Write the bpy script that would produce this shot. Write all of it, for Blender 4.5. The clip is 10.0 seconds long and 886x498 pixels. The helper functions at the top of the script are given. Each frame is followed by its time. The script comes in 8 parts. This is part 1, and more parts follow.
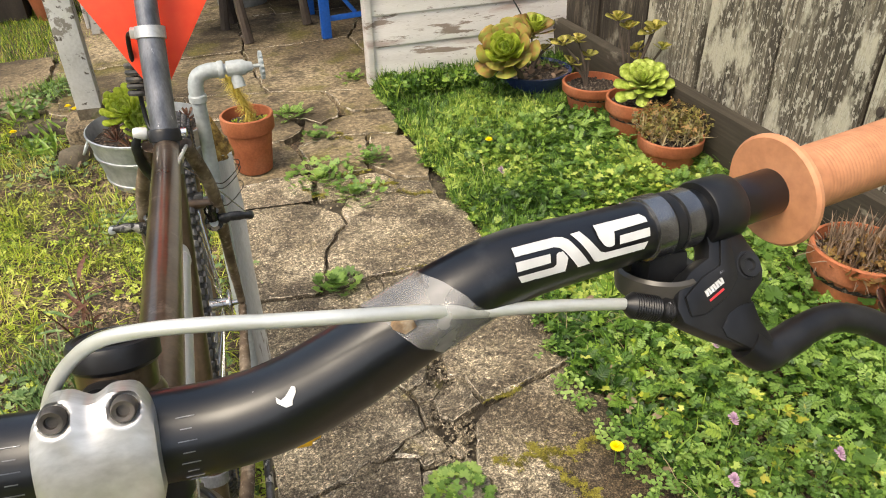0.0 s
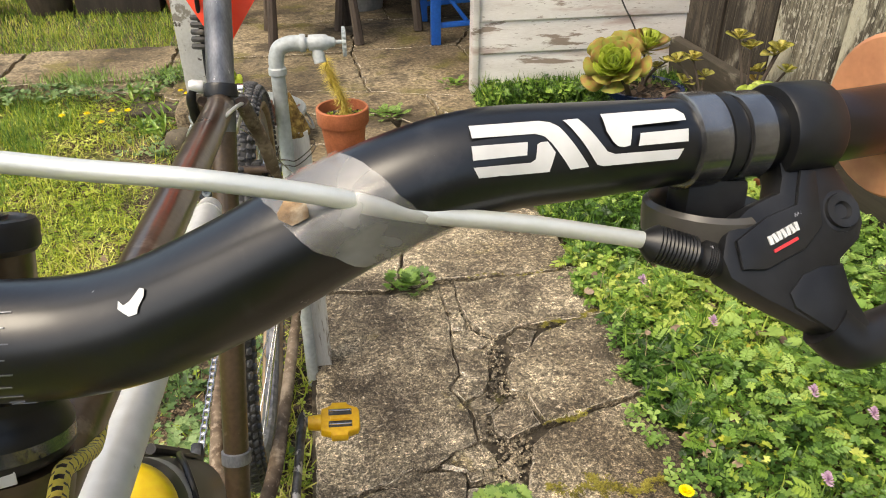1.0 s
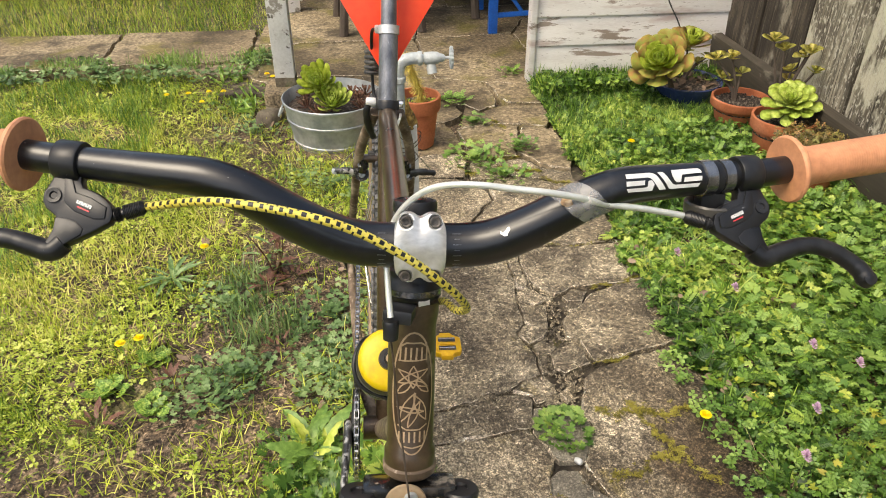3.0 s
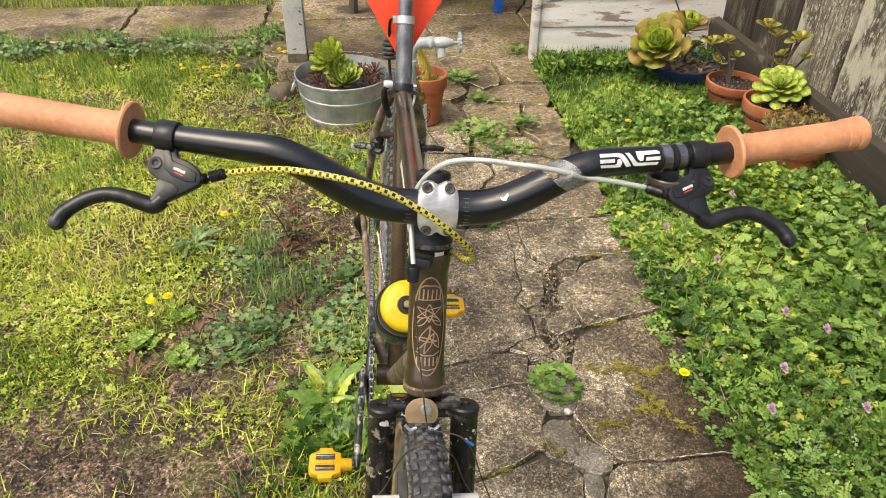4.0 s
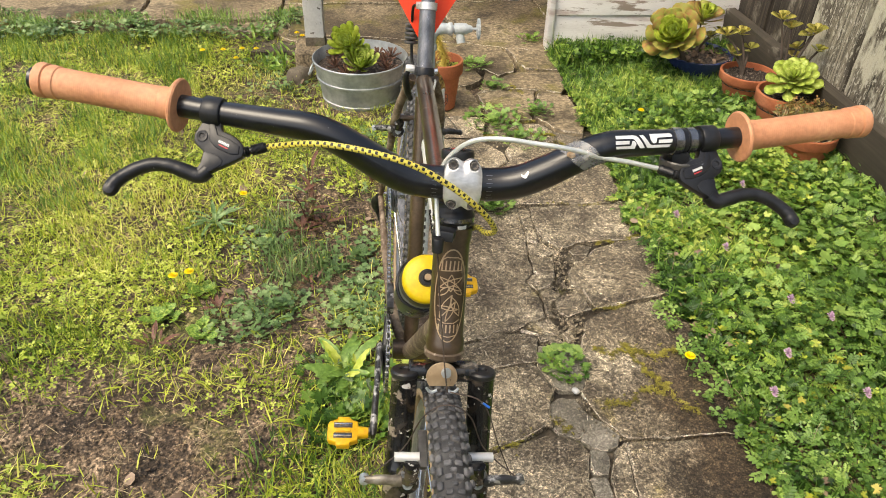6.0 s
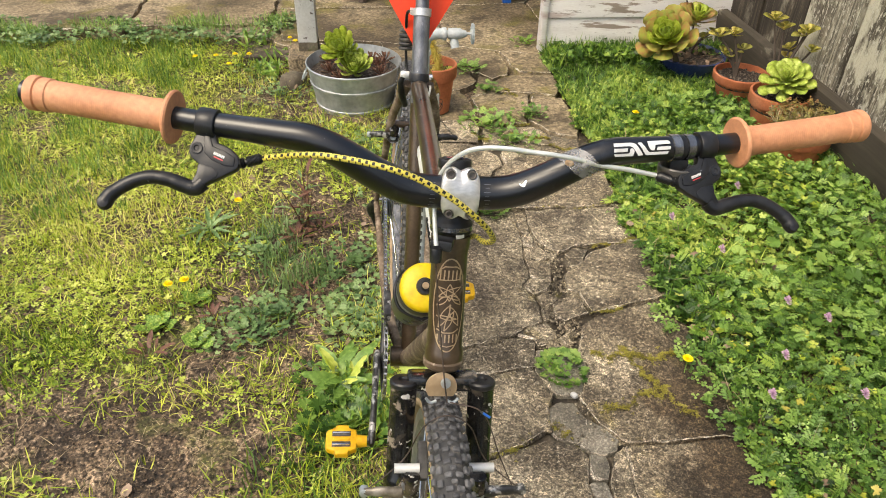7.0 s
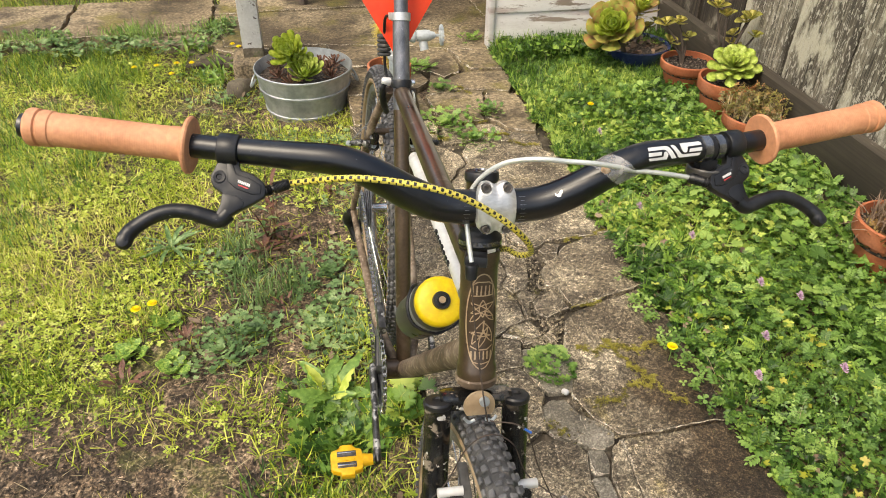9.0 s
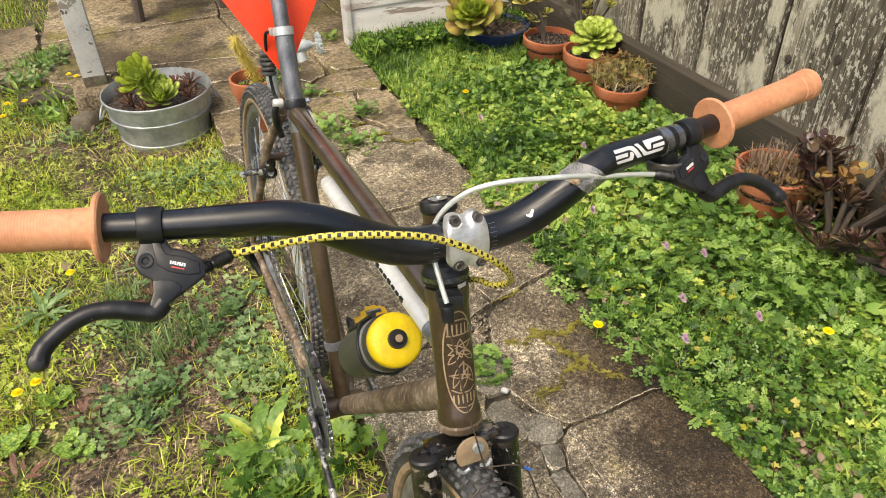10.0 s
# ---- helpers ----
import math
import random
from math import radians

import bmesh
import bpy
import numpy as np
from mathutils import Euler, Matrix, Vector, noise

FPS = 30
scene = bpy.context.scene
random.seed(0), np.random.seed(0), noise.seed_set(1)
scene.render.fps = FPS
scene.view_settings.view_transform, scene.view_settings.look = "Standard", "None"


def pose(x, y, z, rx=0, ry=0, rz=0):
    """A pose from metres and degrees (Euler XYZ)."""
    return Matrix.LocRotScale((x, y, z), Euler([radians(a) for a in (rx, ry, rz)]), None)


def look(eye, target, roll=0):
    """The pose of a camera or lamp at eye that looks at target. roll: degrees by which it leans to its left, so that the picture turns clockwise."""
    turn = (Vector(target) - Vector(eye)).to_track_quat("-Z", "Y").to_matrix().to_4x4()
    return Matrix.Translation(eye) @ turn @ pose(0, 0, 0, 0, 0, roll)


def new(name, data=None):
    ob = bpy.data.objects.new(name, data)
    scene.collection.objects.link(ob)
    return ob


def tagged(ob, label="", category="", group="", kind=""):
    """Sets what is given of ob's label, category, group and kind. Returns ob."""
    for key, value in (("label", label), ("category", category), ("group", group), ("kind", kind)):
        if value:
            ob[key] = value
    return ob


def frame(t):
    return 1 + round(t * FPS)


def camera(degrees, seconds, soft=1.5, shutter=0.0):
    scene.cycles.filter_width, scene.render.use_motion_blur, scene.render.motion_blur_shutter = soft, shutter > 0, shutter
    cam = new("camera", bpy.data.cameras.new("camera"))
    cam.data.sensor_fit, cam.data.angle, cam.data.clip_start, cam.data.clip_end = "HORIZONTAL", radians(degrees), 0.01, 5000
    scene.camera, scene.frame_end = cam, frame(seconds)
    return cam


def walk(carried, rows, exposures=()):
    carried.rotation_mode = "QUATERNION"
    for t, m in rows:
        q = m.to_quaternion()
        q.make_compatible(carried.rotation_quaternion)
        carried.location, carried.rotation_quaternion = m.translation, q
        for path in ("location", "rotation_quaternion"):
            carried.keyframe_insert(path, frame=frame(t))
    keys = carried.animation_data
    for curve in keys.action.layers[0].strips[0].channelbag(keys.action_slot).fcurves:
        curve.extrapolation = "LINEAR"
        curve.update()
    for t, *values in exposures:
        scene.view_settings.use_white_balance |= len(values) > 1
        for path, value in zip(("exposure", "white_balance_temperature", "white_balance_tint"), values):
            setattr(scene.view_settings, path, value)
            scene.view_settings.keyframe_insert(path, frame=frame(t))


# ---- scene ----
import functools

cam = camera(63.9, 10.0, soft=1.0)
PATH = [
    (0, (0.194, 0.123, 1.085), (0.717, 1.716, -0.005), -1.3),
    (0.5, (0.266, 0.151, 1.039), (0.636, 1.8, -0.03), -0.6),
    (1, (0.253, 0.157, 1.009), (0.52, 1.846, -0.029), -0.3),
    (1.5, (0.253, 0.167, 1.01), (0.47, 1.877, -0.004), -0.2),
    (2, (0.209, 0.096, 1.036), (0.404, 1.806, 0.017), -0.3),
    (2.5, (0.165, -0.021, 1.104), (0.343, 1.668, 0.047), -0.4),
    (3, (0.104, -0.126, 1.184), (0.279, 1.535, 0.084), -0.1),
    (4.5, (0.075, -0.284, 1.261), (0.234, 1.327, 0.086), 1.4),
    (5, (0.066, -0.295, 1.265), (0.215, 1.31, 0.081), 1.8),
    (6.5, (0.059, -0.303, 1.271), (0.203, 1.301, 0.084), 1.4),
    (7, (0.057, -0.293, 1.273), (0.215, 1.313, 0.092), 1.2),
    (7.5, (0.051, -0.281, 1.278), (0.227, 1.326, 0.099), 1.1),
    (8, (0.036, -0.275, 1.278), (0.24, 1.328, 0.099), 1.2),
    (8.5, (0.009, -0.267, 1.275), (0.257, 1.329, 0.094), 1.2),
    (9, (-0.033, -0.248, 1.275), (0.286, 1.329, 0.087), 0.9),
    (9.5, (-0.091, -0.202, 1.267), (0.353, 1.337, 0.07), 0.1),
    (10, (-0.089, -0.137, 1.267), (0.553, 1.321, 0.059), -1.1),
]
EXPOSURE, KELVIN, TINT = 0.99, 7450, 7
walk(cam, [(t, look(eye, target, roll)) for t, eye, target, roll in PATH], exposures=[(0.0, EXPOSURE, KELVIN, TINT)])

# ---- light: a bright overcast sky ----
SUN_EL, SUN_AZ = 60.0, 238.0
world = bpy.data.worlds.new("world")
scene.world = world
world.use_nodes = True
wn = world.node_tree.nodes
sky = wn.new("ShaderNodeTexSky")
sky.sky_type, sky.sun_disc = "NISHITA", False
sky.sun_elevation, sky.sun_rotation = radians(SUN_EL), radians(SUN_AZ)
sky.air_density, sky.dust_density, sky.ozone_density = 1.0, 4.0, 1.0
wn["Background"].inputs["Strength"].default_value = 0.15
world.node_tree.links.new(sky.outputs["Color"], wn["Background"].inputs["Color"])
sun = new("sun", bpy.data.lights.new("sun", "SUN"))
sun.data.energy, sun.data.angle, sun.data.color = 0.85, radians(30), (1.0, 0.97, 0.92)
az = radians(SUN_AZ)
sun.matrix_world = look((math.sin(az) * 5, math.cos(az) * 5, 5 * math.tan(radians(SUN_EL))), (0, 0, 0))


# ---- materials ----
def surf(name, cols, scale=8.0, rough=0.6, metal=0.0, bump=0.15, fine=90.0, detail=6.0, spots=None, vary="", stretch=(1, 1, 1), coat=0.0, trans=0.0, finemix=0.35, rvar=0.15, fstretch=None, crisp=False):
    """A surface: a broad noise through a colour ramp, a fine grain over it, optional spots (colour, scale, threshold), roughness that varies, and relief."""
    m = bpy.data.materials.new(name)
    m.use_nodes = True
    nt = m.node_tree
    N, L = nt.nodes, nt.links
    b = N["Principled BSDF"]
    tc = N.new("ShaderNodeTexCoord")
    mp = N.new("ShaderNodeMapping")
    mp.inputs["Scale"].default_value = stretch
    L.new(tc.outputs["Object"], mp.inputs["Vector"])
    if vary in ("object", "both"):
        oi = N.new("ShaderNodeObjectInfo")
        shift = N.new("ShaderNodeVectorMath")
        shift.operation = "MULTIPLY_ADD"
        L.new(oi.outputs["Random"], shift.inputs[0])
        shift.inputs[1].default_value = (31.0, 17.0, 23.0)
        L.new(mp.outputs["Vector"], shift.inputs[2])
        mp = shift
    grain = mp.outputs["Vector"]
    if fstretch:
        mg = N.new("ShaderNodeVectorMath")
        mg.operation = "MULTIPLY"
        L.new(grain, mg.inputs[0])
        mg.inputs[1].default_value = fstretch
        grain = mg.outputs["Vector"]
    n1 = N.new("ShaderNodeTexNoise")
    n1.inputs["Scale"].default_value, n1.inputs["Detail"].default_value = scale, detail
    L.new(mp.outputs["Vector"], n1.inputs["Vector"])
    n2 = N.new("ShaderNodeTexNoise")
    n2.inputs["Scale"].default_value, n2.inputs["Detail"].default_value = fine, 4.0
    L.new(grain, n2.inputs["Vector"])
    ramp = N.new("ShaderNodeValToRGB")
    els = ramp.color_ramp.elements
    while len(els) < len(cols):
        els.new(0.5)
    for k, c in enumerate(cols):
        els[k].position = 0.3 + 0.4 * k / max(1, len(cols) - 1)
        els[k].color = (*c, 1)
    if vary == "island":
        g = N.new("ShaderNodeNewGeometry")
        mx0 = N.new("ShaderNodeMath")
        mx0.operation = "MULTIPLY_ADD"
        L.new(g.outputs["Random Per Island"], mx0.inputs[0])
        mx0.inputs[1].default_value = 0.36
        sub = N.new("ShaderNodeMath")
        sub.operation = "SUBTRACT"
        L.new(n1.outputs["Fac"], sub.inputs[0])
        sub.inputs[1].default_value = 0.18
        L.new(sub.outputs[0], mx0.inputs[2])
        L.new(mx0.outputs[0], ramp.inputs["Fac"])
    elif vary in ("object", "both"):
        g = oi
        mx0 = N.new("ShaderNodeMath")
        mx0.operation = "MULTIPLY_ADD"
        L.new(g.outputs["Random"], mx0.inputs[0])
        mx0.inputs[1].default_value = 0.2
        sub = N.new("ShaderNodeMath")
        sub.operation = "SUBTRACT"
        L.new(n1.outputs["Fac"], sub.inputs[0])
        sub.inputs[1].default_value = 0.1
        L.new(sub.outputs[0], mx0.inputs[2])
        L.new(mx0.outputs[0], ramp.inputs["Fac"])
    else:
        L.new(n1.outputs["Fac"], ramp.inputs["Fac"])
    mix = N.new("ShaderNodeMix")
    mix.data_type, mix.blend_type = "RGBA", "OVERLAY"
    mix.inputs["Factor"].default_value = finemix
    L.new(ramp.outputs["Color"], mix.inputs["A"])
    if crisp:
        mc = N.new("ShaderNodeMapRange")
        mc.inputs["From Min"].default_value, mc.inputs["From Max"].default_value = 0.36, 0.64
        L.new(n2.outputs["Fac"], mc.inputs["Value"])
        L.new(mc.outputs["Result"], mix.inputs["B"])
    else:
        L.new(n2.outputs["Fac"], mix.inputs["B"])
    col = mix.outputs["Result"]
    for sp in spots or ():
        c, sc, th = sp[:3]
        ns = N.new("ShaderNodeTexNoise")
        ns.inputs["Scale"].default_value, ns.inputs["Detail"].default_value = sc, 8.0
        ns.inputs["Roughness"].default_value = 0.62
        L.new(grain if len(sp) > 5 else mp.outputs["Vector"], ns.inputs["Vector"])
        mr = N.new("ShaderNodeMapRange")
        mr.inputs["From Min"].default_value, mr.inputs["From Max"].default_value = th, th + (sp[3] if len(sp) > 3 else 0.05)
        mr.inputs["To Max"].default_value = sp[4] if len(sp) > 4 else 1.0
        L.new(ns.outputs["Fac"], mr.inputs["Value"])
        m2 = N.new("ShaderNodeMix")
        m2.data_type = "RGBA"
        L.new(mr.outputs["Result"], m2.inputs["Factor"])
        L.new(col, m2.inputs["A"])
        m2.inputs["B"].default_value = (*c, 1)
        col = m2.outputs["Result"]
    L.new(col, b.inputs["Base Color"])
    mr = N.new("ShaderNodeMapRange")
    mr.inputs["To Min"].default_value, mr.inputs["To Max"].default_value = max(0.02, rough - rvar), min(1.0, rough + rvar)
    L.new(n1.outputs["Fac"], mr.inputs["Value"])
    L.new(mr.outputs["Result"], b.inputs["Roughness"])
    b.inputs["Metallic"].default_value = metal
    b.inputs["Coat Weight"].default_value = coat
    b.inputs["Coat Roughness"].default_value = 0.12
    if trans:
        b.inputs["Transmission Weight"].default_value = trans
    if bump:
        bp = N.new("ShaderNodeBump")
        bp.inputs["Strength"].default_value, bp.inputs["Distance"].default_value = bump, 0.004
        ad = N.new("ShaderNodeMath")
        ad.operation = "ADD"
        L.new(n1.outputs["Fac"], ad.inputs[0])
        L.new(n2.outputs["Fac"], ad.inputs[1])
        L.new(ad.outputs[0], bp.inputs["Height"])
        L.new(bp.outputs["Normal"], b.inputs["Normal"])
    return m


M_CONC = surf("weathered concrete", [(0.124, 0.098, 0.065), (0.268, 0.220, 0.148), (0.505, 0.43, 0.308)], 5.0, 0.92, bump=1.0, fine=150, finemix=0.5, crisp=True,
              spots=[((0.60, 0.51, 0.37), 6.5, 0.54, 0.12, 0.55), ((0.055, 0.044, 0.031), 3.4, 0.50, 0.10, 0.75), ((0.06, 0.048, 0.033), 11.0, 0.54, 0.08, 0.65), ((0.05, 0.04, 0.028), 75.0, 0.53, 0.05, 0.6), ((0.62, 0.54, 0.41), 95.0, 0.58, 0.05, 0.5), ((0.32, 0.25, 0.06), 6.0, 0.60, 0.10, 0.45)])
M_CHIP = surf("pale chipped concrete edge", [(0.26, 0.22, 0.16), (0.46, 0.40, 0.31), (0.66, 0.60, 0.49)], 30.0, 0.95, bump=1.0, fine=260, finemix=0.6, crisp=True, spots=[((0.06, 0.048, 0.034), 24.0, 0.52, 0.08, 0.8)])


def gritty(m, size, amount, damp=0.0):
    """Sand and small stones that show in worn concrete: each grain a little lighter or darker; damp darkens the bed's side of the path."""
    N, L = m.node_tree.nodes, m.node_tree.links
    b = N["Principled BSDF"]
    old = b.inputs["Base Color"].links[0].from_socket
    tc = N["Texture Coordinate"].outputs["Object"]
    for scale, lo, hi in ((size, 1.0 - amount, 1.0 + amount), (size * 0.42, 1.0 - 0.45 * amount, 1.0 + 0.45 * amount)):
        vo = N.new("ShaderNodeTexVoronoi")
        vo.inputs["Scale"].default_value = scale
        L.new(tc, vo.inputs["Vector"])
        sp = N.new("ShaderNodeSeparateColor")
        L.new(vo.outputs["Color"], sp.inputs["Color"])
        pw = N.new("ShaderNodeMath")
        pw.operation = "POWER"
        L.new(sp.outputs["Red"], pw.inputs[0])
        pw.inputs[1].default_value = 2.0
        mr = N.new("ShaderNodeMapRange")
        mr.inputs["To Min"].default_value, mr.inputs["To Max"].default_value = lo, hi + 0.8 * amount
        L.new(pw.outputs[0], mr.inputs["Value"])
        vm = N.new("ShaderNodeVectorMath")
        vm.operation = "SCALE"
        L.new(old, vm.inputs[0])
        L.new(mr.outputs["Result"], vm.inputs["Scale"])
        old = vm.outputs["Vector"]
    if damp:
        xyz = N.new("ShaderNodeSeparateXYZ")
        L.new(tc, xyz.inputs["Vector"])
        wob = N.new("ShaderNodeTexNoise")
        wob.inputs["Scale"].default_value, wob.inputs["Detail"].default_value, wob.inputs["Roughness"].default_value = 7.0, 6.0, 0.7
        L.new(tc, wob.inputs["Vector"])
        ad = N.new("ShaderNodeMath")
        ad.operation = "MULTIPLY_ADD"
        L.new(wob.outputs["Fac"], ad.inputs[0])
        ad.inputs[1].default_value = 0.42
        L.new(xyz.outputs["X"], ad.inputs[2])
        m1 = N.new("ShaderNodeMapRange")
        m1.inputs["From Min"].default_value, m1.inputs["From Max"].default_value, m1.inputs["To Max"].default_value = 0.77, 0.93, damp
        L.new(ad.outputs[0], m1.inputs["Value"])
        m2 = N.new("ShaderNodeMapRange")
        m2.inputs["From Min"].default_value, m2.inputs["From Max"].default_value = 1.35, 0.85
        L.new(xyz.outputs["Y"], m2.inputs["Value"])
        mu = N.new("ShaderNodeMath")
        mu.operation = "MULTIPLY"
        L.new(m1.outputs["Result"], mu.inputs[0])
        L.new(m2.outputs["Result"], mu.inputs[1])
        mx = N.new("ShaderNodeMix")
        mx.data_type, mx.blend_type = "RGBA", "MULTIPLY"
        L.new(mu.outputs[0], mx.inputs["Factor"])
        L.new(old, mx.inputs["A"])
        mx.inputs["B"].default_value = (0.22, 0.185, 0.15, 1)
        old = mx.outputs["Result"]
    L.new(old, b.inputs["Base Color"])


gritty(M_CONC, 460.0, 0.52, 1.0)
gritty(M_CHIP, 340.0, 0.35)
M_PATIO = surf("damp patio concrete", [(0.14, 0.104, 0.06), (0.24, 0.187, 0.115), (0.36, 0.29, 0.19)], 1.7, 0.85, bump=0.8, fine=60, finemix=0.4, crisp=True,
               spots=[((0.06, 0.045, 0.028), 2.0, 0.49, 0.10, 0.8), ((0.065, 0.05, 0.031), 8.0, 0.53, 0.10, 0.7), ((0.16, 0.14, 0.028), 3.6, 0.54, 0.1, 0.75), ((0.045, 0.036, 0.025), 45.0, 0.56, 0.08, 0.5), ((0.46, 0.40, 0.29), 70.0, 0.61, 0.06, 0.3)])
gritty(M_PATIO, 230.0, 0.2)
M_SOIL = surf("soil", [(0.038, 0.026, 0.016), (0.108, 0.075, 0.046), (0.235, 0.172, 0.112)], 11.0, 0.95, bump=1.0, fine=110, finemix=0.8, crisp=True,
              spots=[((0.022, 0.015, 0.010), 26.0, 0.54, 0.08, 0.75), ((0.022, 0.015, 0.010), 90.0, 0.55, 0.07, 0.6), ((0.38, 0.29, 0.20), 70.0, 0.58, 0.06, 0.6), ((0.13, 0.145, 0.03), 3.2, 0.55, 0.10, 0.7)])
gritty(M_SOIL, 190.0, 0.45)
M_CRUMB = surf("crumbled mortar", [(0.022, 0.017, 0.011), (0.062, 0.049, 0.033), (0.17, 0.14, 0.10)], 25.0, 0.95, bump=1.0, fine=220, finemix=0.7, spots=[((0.12, 0.11, 0.03), 14.0, 0.58, 0.06)])
M_MORTAR = surf("grey mortar", [(0.12, 0.105, 0.078), (0.20, 0.18, 0.14), (0.30, 0.27, 0.215)], 14.0, 0.9, bump=0.6, fine=160, finemix=0.5, spots=[((0.07, 0.062, 0.05), 18.0, 0.56, 0.1, 0.6)])
gritty(M_MORTAR, 420.0, 0.3)
M_FENCE = surf("weathered fence board", [(0.064, 0.054, 0.038), (0.138, 0.120, 0.088), (0.255, 0.230, 0.175)], 2.2, 0.92, bump=0.9, fine=6.0, stretch=(2.2, 2.2, 1.0), fstretch=(7, 7, 0.4), vary="object", finemix=0.5, crisp=True,
                spots=[((0.020, 0.017, 0.013), 9.0, 0.55, 0.05, 0.85, 1), ((0.50, 0.47, 0.38), 14.0, 0.585, 0.05, 0.55, 1), ((0.58, 0.55, 0.43), 3.4, 0.505, 0.06, 0.75), ((0.055, 0.046, 0.035), 2.8, 0.55, 0.08, 0.8), ((0.045, 0.038, 0.03), 3.0, 0.60, 0.04, 0.7, 1), ((0.05, 0.042, 0.033), 42.0, 0.52, 0.06, 0.7), ((0.64, 0.61, 0.5), 42.0, 0.54, 0.05, 0.65)])
M_BASEB = surf("weathered base board", [(0.026, 0.021, 0.014), (0.050, 0.041, 0.029), (0.088, 0.074, 0.055)], 2.5, 0.9, bump=0.5, fine=7.0, stretch=(2, 0.8, 2), fstretch=(9, 0.6, 9), finemix=0.5, spots=[((0.36, 0.33, 0.26), 5.0, 0.62, 0.05, 0.6), ((0.035, 0.03, 0.022), 3.0, 0.55, 0.08, 0.7)])
# boards nearest the wall: brown weathering plus the corner's shade, both in the colour
M_FENCEB = surf("shaded brown fence board", [(0.021, 0.016, 0.011), (0.050, 0.039, 0.027), (0.108, 0.088, 0.065)], 2.2, 0.92, bump=0.9, fine=6.0, stretch=(2.2, 2.2, 1.0), fstretch=(7, 7, 0.4), vary="object", finemix=0.5, crisp=True,
                 spots=[((0.014, 0.011, 0.008), 9.0, 0.54, 0.05, 0.85, 1), ((0.22, 0.19, 0.145), 14.0, 0.585, 0.05, 0.5, 1), ((0.40, 0.37, 0.29), 2.6, 0.58, 0.08, 0.6), ((0.03, 0.024, 0.018), 2.8, 0.53, 0.08, 0.8), ((0.03, 0.025, 0.02), 3.0, 0.58, 0.04, 0.7, 1), ((0.04, 0.032, 0.025), 30.0, 0.55, 0.08, 0.75)])
M_WHITEB = surf("peeling white paint", [(0.62, 0.59, 0.565), (0.78, 0.755, 0.73), (0.83, 0.81, 0.79)], 3.0, 0.55, bump=0.3, fine=70, stretch=(0.7, 1, 4),
                spots=[((0.30, 0.24, 0.20), 5.5, 0.60, 0.04), ((0.55, 0.45, 0.42), 3.5, 0.58, 0.12), ((0.28, 0.23, 0.2), 34.0, 0.63, 0.04, 0.8)])
M_POST = surf("worn white post paint", [(0.58, 0.57, 0.55), (0.76, 0.75, 0.73)], 6.0, 0.6, bump=0.4, fine=90, spots=[((0.30, 0.27, 0.235), 14.0, 0.57, 0.04), ((0.12, 0.10, 0.085), 30.0, 0.62, 0.04)])
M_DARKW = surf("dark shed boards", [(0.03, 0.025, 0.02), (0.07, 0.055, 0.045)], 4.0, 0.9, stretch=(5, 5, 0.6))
M_TERRA = surf("terracotta", [(0.30, 0.085, 0.035), (0.42, 0.13, 0.055), (0.5, 0.19, 0.1)], 9.0, 0.8, bump=0.15, fine=140, spots=[((0.45, 0.3, 0.22), 7.0, 0.66, 0.1)])
M_ZINC = surf("galvanised zinc", [(0.30, 0.335, 0.35), (0.42, 0.455, 0.47), (0.53, 0.56, 0.57)], 14.0, 0.42, metal=0.55, bump=0.05, fine=60, detail=2.0)
M_POTSOIL = surf("gritty potting soil", [(0.008, 0.006, 0.005), (0.035, 0.024, 0.018), (0.24, 0.20, 0.16)], 90.0, 0.95, bump=1.0, fine=240, finemix=0.8)
M_BLUEGL = surf("blue glazed bowl", [(0.015, 0.025, 0.08), (0.03, 0.05, 0.14)], 6.0, 0.25, coat=0.5)
M_BLUE = surf("blue painted metal", [(0.01, 0.11, 0.5), (0.015, 0.15, 0.62)], 6.0, 0.4, bump=0.05)
M_CHAIR = surf("weathered dark wood", [(0.06, 0.045, 0.035), (0.13, 0.1, 0.08)], 8.0, 0.85, stretch=(4, 4, 0.7))
M_PIPE = surf("flaking pipe paint", [(0.34, 0.385, 0.40), (0.43, 0.47, 0.48), (0.53, 0.56, 0.555)], 18.0, 0.45, bump=0.3, fine=110, spots=[((0.16, 0.15, 0.14), 40.0, 0.66, 0.03), ((0.3, 0.2, 0.12), 24.0, 0.7, 0.04)])
M_STAKE = surf("pale weathered stake", [(0.55, 0.54, 0.51), (0.72, 0.71, 0.68)], 6.0, 0.85, stretch=(8, 8, 0.8), spots=[((0.25, 0.2, 0.15), 7.0, 0.6, 0.05)])
M_WIRE = surf("rusty wire", [(0.05, 0.04, 0.035), (0.12, 0.09, 0.07)], 60.0, 0.6, metal=0.6)
M_STONE = surf("rough stone", [(0.05, 0.040, 0.027), (0.115, 0.095, 0.066), (0.21, 0.185, 0.135)], 12.0, 0.92, bump=0.9, fine=120, finemix=0.6, spots=[((0.1, 0.11, 0.04), 9.0, 0.58, 0.08)])
M_PIER = surf("lichened pier concrete", [(0.11, 0.082, 0.05), (0.22, 0.17, 0.105), (0.34, 0.28, 0.185)], 9.0, 0.92, bump=0.9, fine=110, finemix=0.6, crisp=True, spots=[((0.10, 0.11, 0.035), 7.0, 0.55, 0.08, 0.7), ((0.05, 0.04, 0.028), 14.0, 0.56, 0.07, 0.7)])
